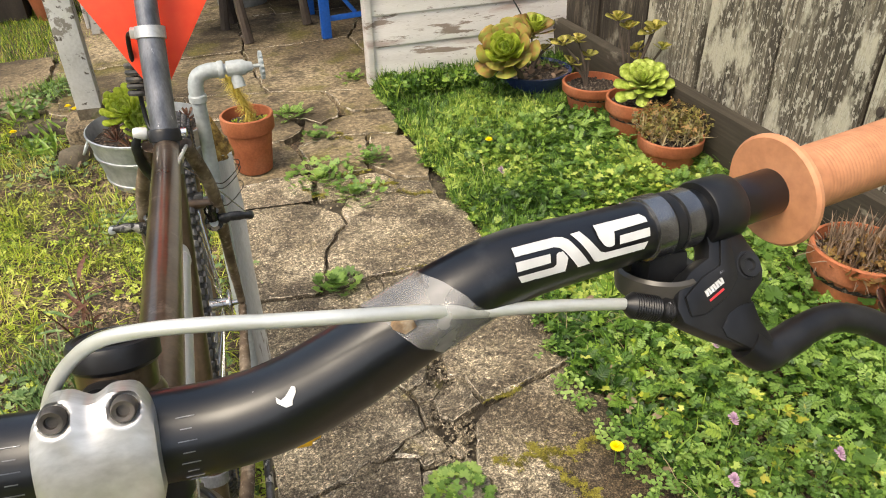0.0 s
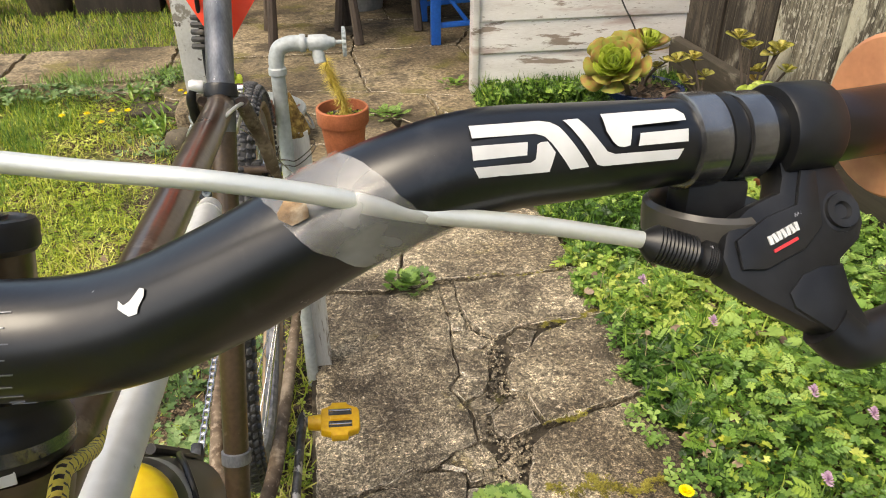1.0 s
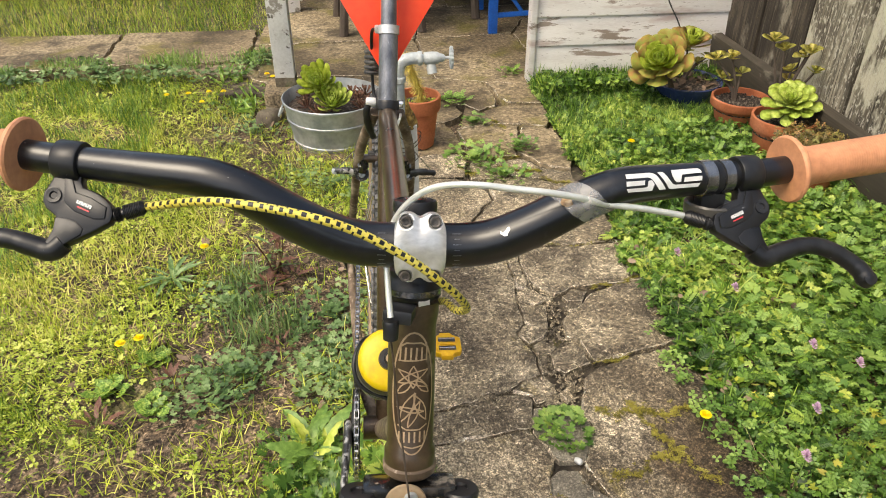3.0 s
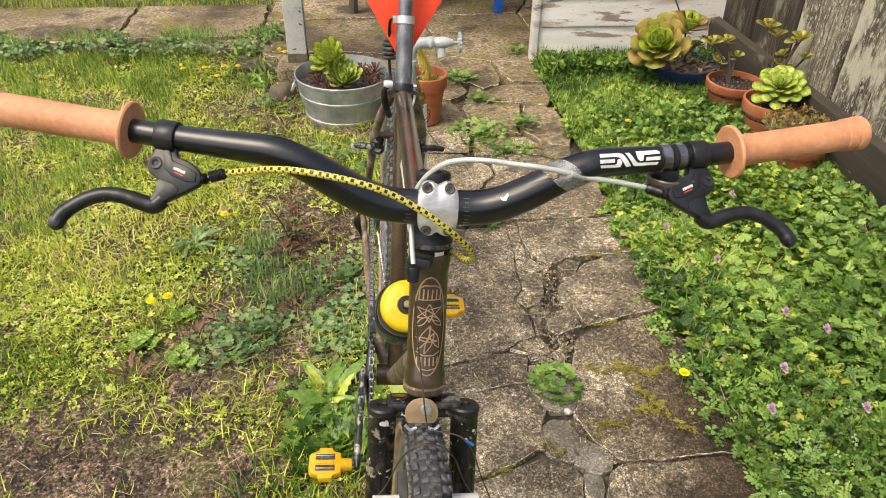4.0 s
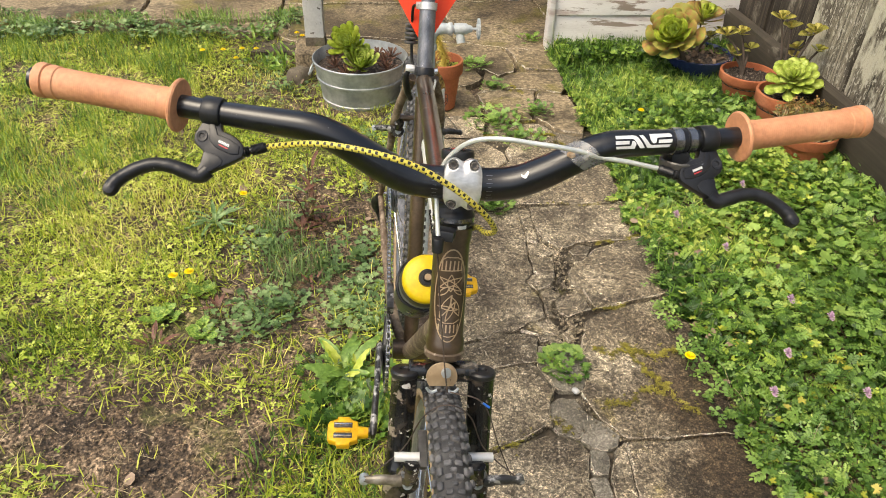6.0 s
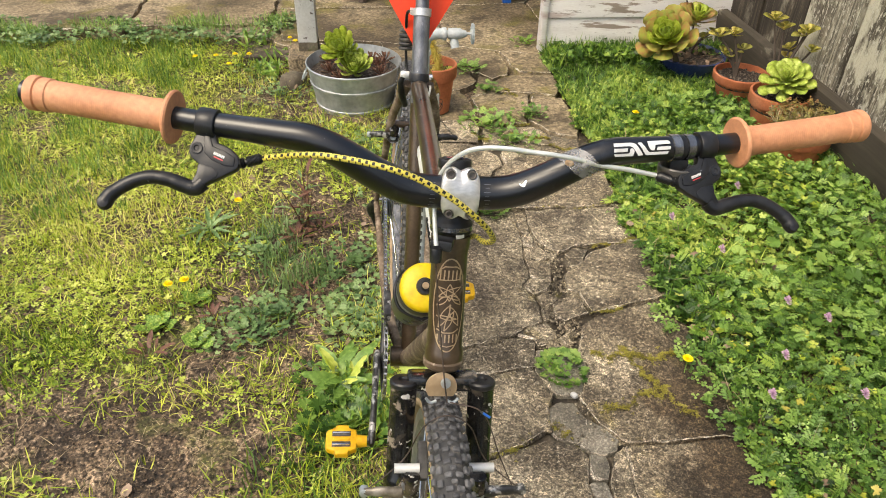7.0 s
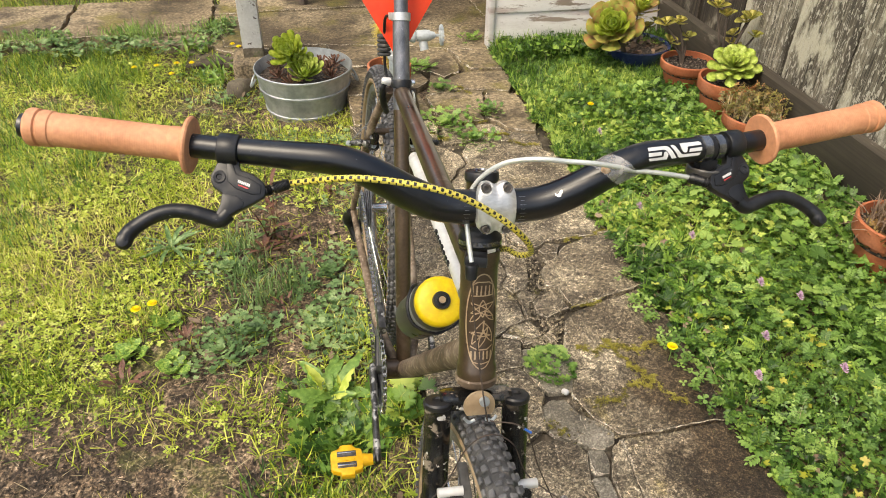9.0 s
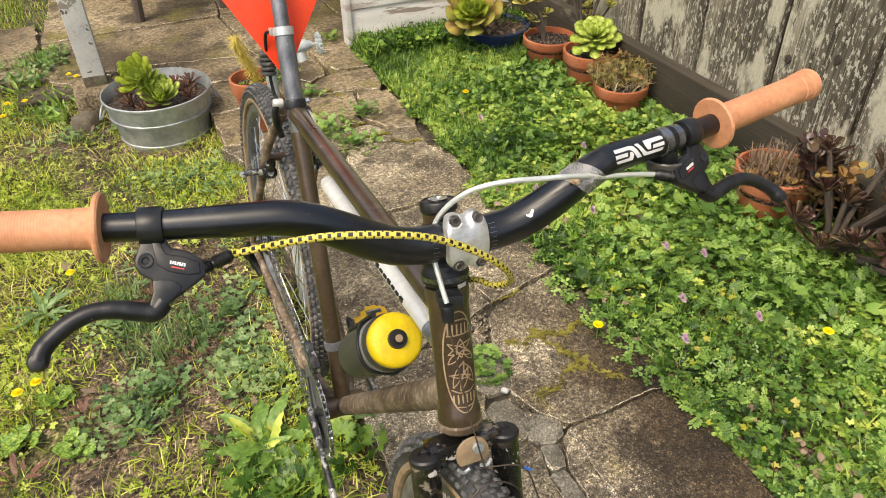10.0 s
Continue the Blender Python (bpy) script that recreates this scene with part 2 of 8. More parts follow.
M_LEAF = surf("bed leaves", [(0.032, 0.086, 0.011), (0.112, 0.232, 0.034), (0.255, 0.41, 0.064), (0.52, 0.61, 0.14)], 3.0, 0.40, bump=0.0, vary="island", fine=60, finemix=0.2)
M_LEAF2 = surf("pale leaves", [(0.078, 0.160, 0.030), (0.188, 0.335, 0.068), (0.37, 0.52, 0.13)], 5.0, 0.40, bump=0.0, vary="island", fine=60, finemix=0.2)
M_GRASS = surf("lawn grass", [(0.10, 0.175, 0.012), (0.31, 0.40, 0.030), (0.57, 0.63, 0.075), (0.76, 0.70, 0.24)], 1.4, 0.5, bump=0.0, vary="island", fine=30, finemix=0.2)
M_LOWG = surf("bright low clover", [(0.17, 0.27, 0.024), (0.43, 0.53, 0.060), (0.72, 0.76, 0.20)], 2.0, 0.5, bump=0.0, vary="island", fine=30, finemix=0.2)
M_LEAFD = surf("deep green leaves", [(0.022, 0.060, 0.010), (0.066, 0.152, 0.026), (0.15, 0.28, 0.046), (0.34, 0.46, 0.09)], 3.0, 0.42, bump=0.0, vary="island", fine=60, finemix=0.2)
M_CREEP = surf("grey-green creeping leaves", [(0.062, 0.120, 0.036), (0.155, 0.265, 0.085), (0.34, 0.46, 0.19)], 6.0, 0.45, bump=0.0, vary="island", fine=60, finemix=0.2)
M_YLEAF = surf("yellowing leaves", [(0.22, 0.28, 0.03), (0.42, 0.44, 0.05), (0.56, 0.46, 0.12)], 6.0, 0.5, bump=0.0, vary="island", fine=60, finemix=0.2)
M_STRAW = surf("dry straw", [(0.26, 0.20, 0.11), (0.48, 0.40, 0.24)], 20.0, 0.8, bump=0.0, vary="island")
M_REDLEAF = surf("reddish weed leaves", [(0.075, 0.024, 0.020), (0.15, 0.055, 0.040), (0.16, 0.12, 0.05)], 12.0, 0.6, bump=0.0, vary="island")
M_DEAD = surf("dead leaves", [(0.1, 0.065, 0.04), (0.22, 0.15, 0.1), (0.34, 0.25, 0.18)], 12.0, 0.8, bump=0.1, vary="island")
M_YELLOW = surf("dandelion petals", [(0.86, 0.64, 0.0), (0.95, 0.78, 0.02)], 30.0, 0.6, bump=0.0, vary="island")
M_PINK = surf("clover petals", [(0.5, 0.3, 0.45), (0.7, 0.5, 0.65)], 30.0, 0.6, bump=0.0, vary="island")
M_SUCC = surf("lime succulent", [(0.26, 0.36, 0.034), (0.42, 0.52, 0.056), (0.56, 0.64, 0.12)], 9.0, 0.4, bump=0.0, vary="both", finemix=0.15)
M_SUCCR = surf("blushing succulent", [(0.50, 0.26, 0.10), (0.44, 0.36, 0.09), (0.38, 0.44, 0.09)], 7.0, 0.4, bump=0.0, vary="both", finemix=0.15)
M_SUCCP = surf("pale lime succulent", [(0.34, 0.46, 0.065), (0.50, 0.62, 0.11), (0.66, 0.74, 0.22)], 9.0, 0.4, bump=0.0, vary="both", finemix=0.15)
M_JADE = surf("olive jade leaves", [(0.30, 0.30, 0.06), (0.48, 0.44, 0.09), (0.66, 0.52, 0.15)], 9.0, 0.4, bump=0.0, vary="both", finemix=0.15)
for leafy in (M_LEAF, M_LEAF2, M_GRASS, M_LOWG, M_LEAFD, M_CREEP, M_YLEAF, M_SUCC, M_SUCCR, M_SUCCP, M_JADE):
    # thin leaves let some light through
    N_, L_ = leafy.node_tree.nodes, leafy.node_tree.links
    thin = N_.new("ShaderNodeBsdfTranslucent")
    both = N_.new("ShaderNodeMixShader")
    both.inputs["Fac"].default_value = 0.28
    L_.new(N_["Principled BSDF"].inputs["Base Color"].links[0].from_socket, thin.inputs["Color"])
    L_.new(N_["Principled BSDF"].outputs["BSDF"], both.inputs[1])
    L_.new(thin.outputs["BSDF"], both.inputs[2])
    L_.new(both.outputs["Shader"], N_["Material Output"].inputs["Surface"])
M_SUCCD = surf("purple succulent", [(0.030, 0.014, 0.013), (0.085, 0.038, 0.030), (0.15, 0.12, 0.045)], 12.0, 0.35, bump=0.0, vary="both")
M_CACT = surf("yellow cactus spines", [(0.5, 0.38, 0.06), (0.72, 0.58, 0.14)], 60.0, 0.7, vary="island", bump=0.0)

M_BROWN = surf("brown metallic frame paint", [(0.06, 0.038, 0.022), (0.09, 0.06, 0.036), (0.13, 0.088, 0.055)], 14.0, 0.34, metal=0.5, bump=0.03, fine=200, coat=0.6, spots=[((0.30, 0.235, 0.175), 34.0, 0.60, 0.10, 0.6), ((0.2, 0.16, 0.12), 9.0, 0.60, 0.2, 0.7)])
M_KNOB = surf("dusty tread rubber", [(0.040, 0.040, 0.042), (0.085, 0.085, 0.088), (0.17, 0.168, 0.165)], 40.0, 0.65, bump=0.2, fine=180, finemix=0.5)
M_MUD = surf("mud-splashed frame paint", [(0.07, 0.046, 0.028), (0.15, 0.105, 0.068), (0.27, 0.21, 0.15)], 26.0, 0.7, metal=0.1, bump=0.3, fine=120, finemix=0.6, spots=[((0.40, 0.32, 0.24), 22.0, 0.55, 0.09, 0.7), ((0.045, 0.03, 0.02), 30.0, 0.56, 0.08, 0.6), ((0.44, 0.36, 0.28), 120.0, 0.56, 0.06, 0.5)])
M_BLACK = surf("black bar finish", [(0.002, 0.0023, 0.003), (0.004, 0.0044, 0.006), (0.008, 0.0085, 0.011)], 20.0, 0.36, bump=0.02, fine=300, coat=0.5, rvar=0.08, spots=[((0.16, 0.16, 0.16), 160.0, 0.70, 0.01), ((0.03, 0.03, 0.032), 35.0, 0.58, 0.1, 0.5)])
M_BLACK.node_tree.nodes["Principled BSDF"].inputs["Coat Roughness"].default_value = 0.22
M_BLACK.node_tree.nodes["Principled BSDF"].inputs["Specular IOR Level"].default_value = 0.42
M_BLKPL = surf("black satin alloy", [(0.006, 0.0062, 0.007), (0.012, 0.0123, 0.0135), (0.026, 0.0263, 0.028)], 40.0, 0.36, bump=0.015, fine=260, coat=0.0, rvar=0.05, spots=[((0.22, 0.22, 0.23), 120.0, 0.70, 0.01)])
M_BLKPL.node_tree.nodes["Principled BSDF"].inputs["Specular IOR Level"].default_value = 0.42
M_RUBBER = surf("black rubber", [(0.022, 0.022, 0.022), (0.045, 0.044, 0.043), (0.10, 0.097, 0.092)], 30.0, 0.7, bump=0.25, fine=180, finemix=0.5, spots=[((0.16, 0.14, 0.115), 60.0, 0.56, 0.1, 0.7)])
M_GUM = surf("gum rubber grip", [(0.50, 0.215, 0.105), (0.585, 0.265, 0.135), (0.66, 0.32, 0.175)], 18.0, 0.6, bump=0.04, fine=200)
M_SILVER = surf("brushed alloy", [(0.50, 0.50, 0.49), (0.62, 0.615, 0.60), (0.72, 0.71, 0.70)], 20.0, 0.36, metal=0.6, bump=0.03, fine=160, stretch=(1, 4, 1))
M_CABLE = surf("dull silver cable housing", [(0.60, 0.62, 0.58), (0.68, 0.70, 0.66), (0.76, 0.78, 0.74)], 60.0, 0.3, metal=0.4, bump=0.04, fine=500, finemix=0.1, rvar=0.05)
M_FORK = surf("scuffed black fork paint", [(0.004, 0.004, 0.004), (0.008, 0.008, 0.008), (0.018, 0.017, 0.015)], 30.0, 0.2, bump=0.03, fine=160, coat=0.4, spots=[((0.10, 0.08, 0.06), 16.0, 0.56, 0.08, 0.6), ((0.24, 0.20, 0.155), 45.0, 0.59, 0.04, 0.8), ((0.5, 0.48, 0.44), 70.0, 0.63, 0.02)])
M_CHROME = surf("polished steel", [(0.55, 0.54, 0.52), (0.75, 0.74, 0.72)], 40.0, 0.22, metal=1.0, bump=0.0)
M_DULLST = surf("dull scratched alloy", [(0.10, 0.105, 0.118), (0.19, 0.196, 0.215), (0.29, 0.292, 0.31)], 22.0, 0.4, metal=0.6, bump=0.05, fine=200, stretch=(3, 3, 0.6), spots=[((0.6, 0.6, 0.6), 26.0, 0.65, 0.02)])
M_TARN = surf("tarnished alloy", [(0.075, 0.062, 0.047), (0.18, 0.155, 0.12), (0.36, 0.33, 0.28)], 60.0, 0.45, metal=0.45, bump=0.1, fine=200)
M_RUSTB = surf("dull bolt socket", [(0.06, 0.055, 0.05), (0.16, 0.14, 0.125)], 120.0, 0.5, metal=0.6)
M_BRAID = surf("yellow braid", [(0.58, 0.48, 0.06), (0.70, 0.60, 0.13)], 60.0, 0.5, bump=0.1, fine=400)
M_CRANK = surf("scuffed crank paint", [(0.012, 0.012, 0.012), (0.04, 0.04, 0.04), (0.12, 0.12, 0.12)], 40.0, 0.35, metal=0.4, bump=0.1, fine=160, spots=[((0.5, 0.49, 0.47), 45.0, 0.54, 0.05, 0.9)])
M_TAN = surf("tan tyre wall", [(0.22, 0.15, 0.085), (0.36, 0.27, 0.17)], 30.0, 0.75, bump=0.1)
M_YEL = surf("yellow plastic", [(0.72, 0.5, 0.01), (0.8, 0.57, 0.015)], 14.0, 0.42, bump=0.03, fine=160)
M_YPED = surf("yellow anodised pedal", [(0.6, 0.33, 0.01), (0.72, 0.43, 0.02)], 30.0, 0.4, bump=0.08, fine=150, spots=[((0.3, 0.22, 0.12), 40.0, 0.66, 0.04)])
M_BOTTLE = surf("smoky bottle plastic", [(0.02, 0.02, 0.02), (0.05, 0.048, 0.045)], 8.0, 0.3, bump=0.0)
M_ORANGE = surf("fluorescent orange vinyl", [(0.85, 0.05, 0.012), (0.95, 0.075, 0.02)], 6.0, 0.5, bump=0.03)
M_WHITE = surf("white print", [(0.58, 0.58, 0.57), (0.68, 0.68, 0.665)], 60.0, 0.5, bump=0.0, spots=[((0.05, 0.05, 0.05), 180.0, 0.74, 0.02)])
M_TAPE = surf("cloudy clear tape", [(0.50, 0.49, 0.47), (0.60, 0.58, 0.55), (0.70, 0.68, 0.65)], 30.0, 0.10, bump=0.06, fine=80, finemix=0.15, coat=0.5, spots=[((0.16, 0.09, 0.04), 45.0, 0.58, 0.08, 0.8)])
tn = M_TAPE.node_tree.nodes.new("ShaderNodeTexNoise")
tn.inputs["Scale"].default_value, tn.inputs["Detail"].default_value, tn.inputs["Distortion"].default_value = 45.0, 3.0, 0.5
tr = M_TAPE.node_tree.nodes.new("ShaderNodeMapRange")
tr.inputs["From Min"].default_value, tr.inputs["From Max"].default_value = 0.34, 0.70
tr.inputs["To Min"].default_value, tr.inputs["To Max"].default_value = 0.26, 0.52
M_TAPE.node_tree.links.new(M_TAPE.node_tree.nodes["Texture Coordinate"].outputs["Object"], tn.inputs["Vector"])
M_TAPE.node_tree.links.new(tn.outputs["Fac"], tr.inputs["Value"])
M_TAPE.node_tree.links.new(tr.outputs["Result"], M_TAPE.node_tree.nodes["Principled BSDF"].inputs["Alpha"])
M_GLUE = surf("dried brown adhesive", [(0.16, 0.09, 0.04), (0.34, 0.22, 0.11), (0.55, 0.44, 0.30)], 220.0, 0.6, bump=0.4, fine=500, finemix=0.4)
M_BRONZE = surf("bronze decal", [(0.36, 0.25, 0.15), (0.5, 0.37, 0.235)], 60.0, 0.45, metal=0.35, bump=0.0, spots=[((0.09, 0.06, 0.04), 120.0, 0.6, 0.05, 0.8)])
M_PUMP = surf("white alloy pump", [(0.6, 0.6, 0.58), (0.72, 0.72, 0.7)], 12.0, 0.35, metal=0.2, bump=0.02, spots=[((0.4, 0.38, 0.34), 30.0, 0.7, 0.03)])
M_RED = surf("red print", [(0.6, 0.03, 0.04), (0.7, 0.05, 0.06)], 40.0, 0.5, bump=0.0)
M_GREYBAND = surf("grey rubber band", [(0.07, 0.07, 0.074), (0.14, 0.14, 0.145), (0.28, 0.28, 0.285)], 60.0, 0.22, metal=0.8, bump=0.06, fine=150, coat=1.0, rvar=0.06)
M_SMOKE = surf("smoky plastic ring", [(0.05, 0.045, 0.04), (0.09, 0.085, 0.075)], 30.0, 0.3, bump=0.0)


# ---- mesh helpers ----
def part(name, bm, material, parent=None, label="", sharp=40.0):
    """Links a bmesh as one mesh object, under a thing or a part."""
    me = bpy.data.meshes.new(name)
    bmesh.ops.recalc_face_normals(bm, faces=bm.faces)
    for f in bm.faces:
        f.smooth = True
    bm.to_mesh(me)
    bm.free()
    me.set_sharp_from_angle(angle=radians(sharp))
    for m in material if isinstance(material, (list, tuple)) else [material]:
        me.materials.append(m)
    ob = new(name, me)
    if parent is not None:
        ob.parent = parent
    if label:
        ob["label"] = label
    return ob


def thing(name, m, label, category, group="", kind=""):
    """An empty that carries the parts of one thing."""
    ob = new(name)
    ob.empty_display_size = 0.02
    ob.matrix_world = m
    return tagged(ob, label, category, group, kind)


def glide(pts, k=6):
    """A smooth line through the points (Catmull-Rom)."""
    p = [Vector(q) for q in pts]
    p = [2 * p[0] - p[1]] + p + [2 * p[-1] - p[-2]]
    out = []
    for i in range(1, len(p) - 2):
        a, b, c, d = p[i - 1], p[i], p[i + 1], p[i + 2]
        for j in range(k):
            t = j / k
            out.append(0.5 * (2 * b + (c - a) * t + (2 * a - 5 * b + 4 * c - d) * t * t + (3 * b - a - 3 * c + d) * t ** 3))
    out.append(p[-2])
    return out


def sweep(pts, rads, n=14, caps=True, flat=1.0, side=None, bm=None, checker=False):
    """A tube along a line; rads is one radius or one for each point; flat squashes it across side."""
    bm = bm or bmesh.new()
    pts = [Vector(q) for q in pts]
    rads = rads if isinstance(rads, (list, tuple)) else [rads] * len(pts)
    if len(rads) != len(pts):
        rads = [rads[min(len(rads) - 1, int(round(i * (len(rads) - 1) / (len(pts) - 1))))] for i in range(len(pts))]
    t0 = (pts[1] - pts[0]).normalized()
    nrm = Vector(side) if side is not None else t0.orthogonal()
    nrm = (nrm - nrm.dot(t0) * t0).normalized()
    rings = []
    for i, p in enumerate(pts):
        t = (pts[min(i + 1, len(pts) - 1)] - pts[max(i - 1, 0)]).normalized()
        nrm = (nrm - nrm.dot(t) * t).normalized()
        bi = t.cross(nrm)
        rings.append([bm.verts.new(p + rads[i] * (math.cos(2 * math.pi * j / n) * nrm * flat + math.sin(2 * math.pi * j / n) * bi)) for j in range(n)])
    for i in range(len(rings) - 1):
        for j in range(n):
            f = bm.faces.new((rings[i][j], rings[i][(j + 1) % n], rings[i + 1][(j + 1) % n], rings[i + 1][j]))
            if checker:
                odd = (j // max(1, n // 6)) % 2
                f.material_index = 1 if (i + 2 * odd) % 5 > 3 - odd else 0
    if caps:
        bm.faces.new(rings[0][::-1])
        bm.faces.new(rings[-1])
    return bm


def lathe(profile, n=32, m=None, bm=None, shut=True):
    """A body turned round z from (radius, height) pairs."""
    bm = bm or bmesh.new()
    m = m or Matrix()
    rings = []
    for r, z in profile:
        if r < 1e-6:
            rings.append([bm.verts.new(m @ Vector((0, 0, z)))])
        else:
            rings.append([bm.verts.new(m @ Vector((r * math.cos(2 * math.pi * j / n), r * math.sin(2 * math.pi * j / n), z))) for j in range(n)])
    for a, b in zip(rings, rings[1:]):
        for j in range(n):
            k = (j + 1) % n
            if len(a) == 1 and len(b) == 1:
                continue
            if len(a) == 1:
                bm.faces.new((a[0], b[j], b[k]))
            elif len(b) == 1:
                bm.faces.new((a[j], a[k], b[0]))
            else:
                bm.faces.new((a[j], a[k], b[k], b[j]))
    if shut:
        for ring in (rings[0], rings[-1]):
            if len(ring) > 1:
                bm.faces.new(ring)
    return bm


def along(a, b):
    """A pose at a whose z axis runs towards b."""
    a, b = Vector(a), Vector(b)
    return Matrix.Translation(a) @ (b - a).to_track_quat("Z", "Y").to_matrix().to_4x4()


def block(sx, sy, sz, m=None, bevel=0.003, seg=2, bm=None):
    """A box with rounded edges, centred on m."""
    made = bmesh.new()
    bmesh.ops.create_cube(made, size=1.0)
    bmesh.ops.scale(made, vec=(sx, sy, sz), verts=made.verts)
    if bevel:
        bmesh.ops.bevel(made, geom=list(made.edges), offset=bevel, segments=seg, affect="EDGES", profile=0.6)
    bmesh.ops.transform(made, matrix=m or Matrix(), verts=made.verts)
    return join(bm, made) if bm is not None else made


def join(a, b):
    """Adds bmesh b to a."""
    at = {v: a.verts.new(v.co) for v in b.verts}
    for f in b.faces:
        g = a.faces.new([at[v] for v in f.verts])
        g.material_index = f.material_index
    b.free()
    return a


def prism(poly, h0, h1, m=None, bevel=0.0, bm=None):
    """A flat outline (x, y) raised from h0 to h1."""
    made = bmesh.new()
    lo = [made.verts.new((x, y, h0)) for x, y in poly]
    hi = [made.verts.new((x, y, h1)) for x, y in poly]
    n = len(poly)
    made.faces.new(lo[::-1])
    top = made.faces.new(hi)
    for i in range(n):
        made.faces.new((lo[i], lo[(i + 1) % n], hi[(i + 1) % n], hi[i]))
    if bevel:
        bmesh.ops.bevel(made, geom=list(made.edges), offset=bevel, segments=2, affect="EDGES", profile=0.6, clamp_overlap=True)
    bmesh.ops.transform(made, matrix=m or Matrix(), verts=made.verts)
    return join(bm, made) if bm is not None else made


def plate(poly, h0, h1, m=None, cham=0.002, bm=None):
    """A flat outline, which may be hollow-sided, raised from h0 to h1 with chamfered rims."""
    made = bmesh.new()
    p = [Vector(q) for q in poly]
    n = len(p)
    if sum(a.x * b.y - b.x * a.y for a, b in zip(p, p[1:] + p[:1])) < 0:
        p = p[::-1]
    nor = []
    for i in range(n):
        e0, e1 = (p[i] - p[i - 1]).normalized(), (p[(i + 1) % n] - p[i]).normalized()
        q = Vector((e0.y + e1.y, -e0.x - e1.x))
        nor.append(q.normalized() / max(0.5, q.length / 2))
    lv = [[made.verts.new((a.x - b.x * ins, a.y - b.y * ins, z)) for a, b in zip(p, nor)] for ins, z in ((cham, h0), (cham * 0.3, h0 + cham * 0.3), (0, h0 + cham), (0, h1 - cham), (cham * 0.3, h1 - cham * 0.3), (cham, h1))]
    for lo, hi in zip(lv, lv[1:]):
        for i in range(n):
            made.faces.new((lo[i], lo[(i + 1) % n], hi[(i + 1) % n], hi[i]))
    ends = [made.faces.new(lv[0][::-1]), made.faces.new(lv[-1])]
    bmesh.ops.triangulate(made, faces=ends)
    bmesh.ops.transform(made, matrix=m or Matrix(), verts=made.verts)
    return join(bm, made) if bm is not None else made


def torus(R, r, n=64, k=12, m=None, bm=None, squash=1.0):
    """A ring round the x axis of m."""
    bm = bm or bmesh.new()
    m = m or Matrix()
    rings = []
    for i in range(n):
        a = 2 * math.pi * i / n
        rings.append([bm.verts.new(m @ Vector((r * math.sin(2 * math.pi * j / k), (R + squash * r * math.cos(2 * math.pi * j / k)) * math.cos(a), (R + squash * r * math.cos(2 * math.pi * j / k)) * math.sin(a)))) for j in range(k)])
    for i in range(n):
        for j in range(k):
            bm.faces.new((rings[i][j], rings[(i + 1) % n][j], rings[(i + 1) % n][(j + 1) % k], rings[i][(j + 1) % k]))
    return bm


def hill(x, y):
    """The height of the garden soil."""
    z = -0.012 + 0.012 * noise.noise((x * 2.3, y * 2.3, 0.3)) + 0.006 * noise.noise((x * 9, y * 9, 4.0))
    if x < 0.2:
        k = min(1.0, max(0.0, (0.2 - x) / 0.8))
        z -= 0.035 * k
        d = math.hypot((x + 0.06) / 0.7, (y - 2.65) / 0.7)
        z -= 0.06 * max(0.0, 1.0 - d) ** 0.5 if d < 1 else 0.0
    if 0.12 < x < 0.88 and y < 3.0 or (y > 3.2 and x > -0.6) or (3.4 < y < 4.15 and x < 0.2):
        z = min(z, -0.03)
    return z


def swarm(name, material, template, places, parent=None, label="", category="", kind="stuff"):
    """One mesh of many copies of a small template (verts, faces); places: rows of x, y, z, yaw, tilt, roll, scale."""
    V, Fc = np.array(template[0], float), template[1]
    P = np.array(places, float)
    n, k = len(P), len(V)
    cy, sy = np.cos(P[:, 3]), np.sin(P[:, 3])
    ct, st = np.cos(P[:, 4]), np.sin(P[:, 4])
    cr, sr = np.cos(P[:, 5]), np.sin(P[:, 5])
    S = P[:, 6][:, None]
    x, y, z = V[:, 0][None] * S, V[:, 1][None] * S, V[:, 2][None] * S
    x, z = x * cr[:, None] + z * sr[:, None], -x * sr[:, None] + z * cr[:, None]
    y, z = y * ct[:, None] - z * st[:, None], y * st[:, None] + z * ct[:, None]
    x, y = x * cy[:, None] - y * sy[:, None], x * sy[:, None] + y * cy[:, None]
    co = np.stack([x + P[:, 0:1], y + P[:, 1:2], z + P[:, 2:3]], -1).reshape(-1, 3)
    lens = np.array([len(f) for f in Fc])
    flat = np.concatenate([np.array(f) for f in Fc])
    loops = (flat[None] + k * np.arange(n)[:, None]).ravel()
    totals = np.tile(lens, n)
    starts = np.concatenate([[0], np.cumsum(totals)[:-1]])
    me = bpy.data.meshes.new(name)
    me.vertices.add(n * k)
    me.vertices.foreach_set("co", co.ravel())
    me.loops.add(len(loops))
    me.loops.foreach_set("vertex_index", loops.astype(np.int32))
    me.polygons.add(len(totals))
    me.polygons.foreach_set("loop_start", starts.astype(np.int32))
    me.polygons.foreach_set("use_smooth", np.ones(len(totals), bool))
    me.update(calc_edges=True)
    me.validate()
    me.materials.append(material)
    ob = new(name, me)
    if parent is not None:
        ob.parent = parent
        if label:
            ob["label"] = label
        return ob
    return tagged(ob, label, category, "", kind)


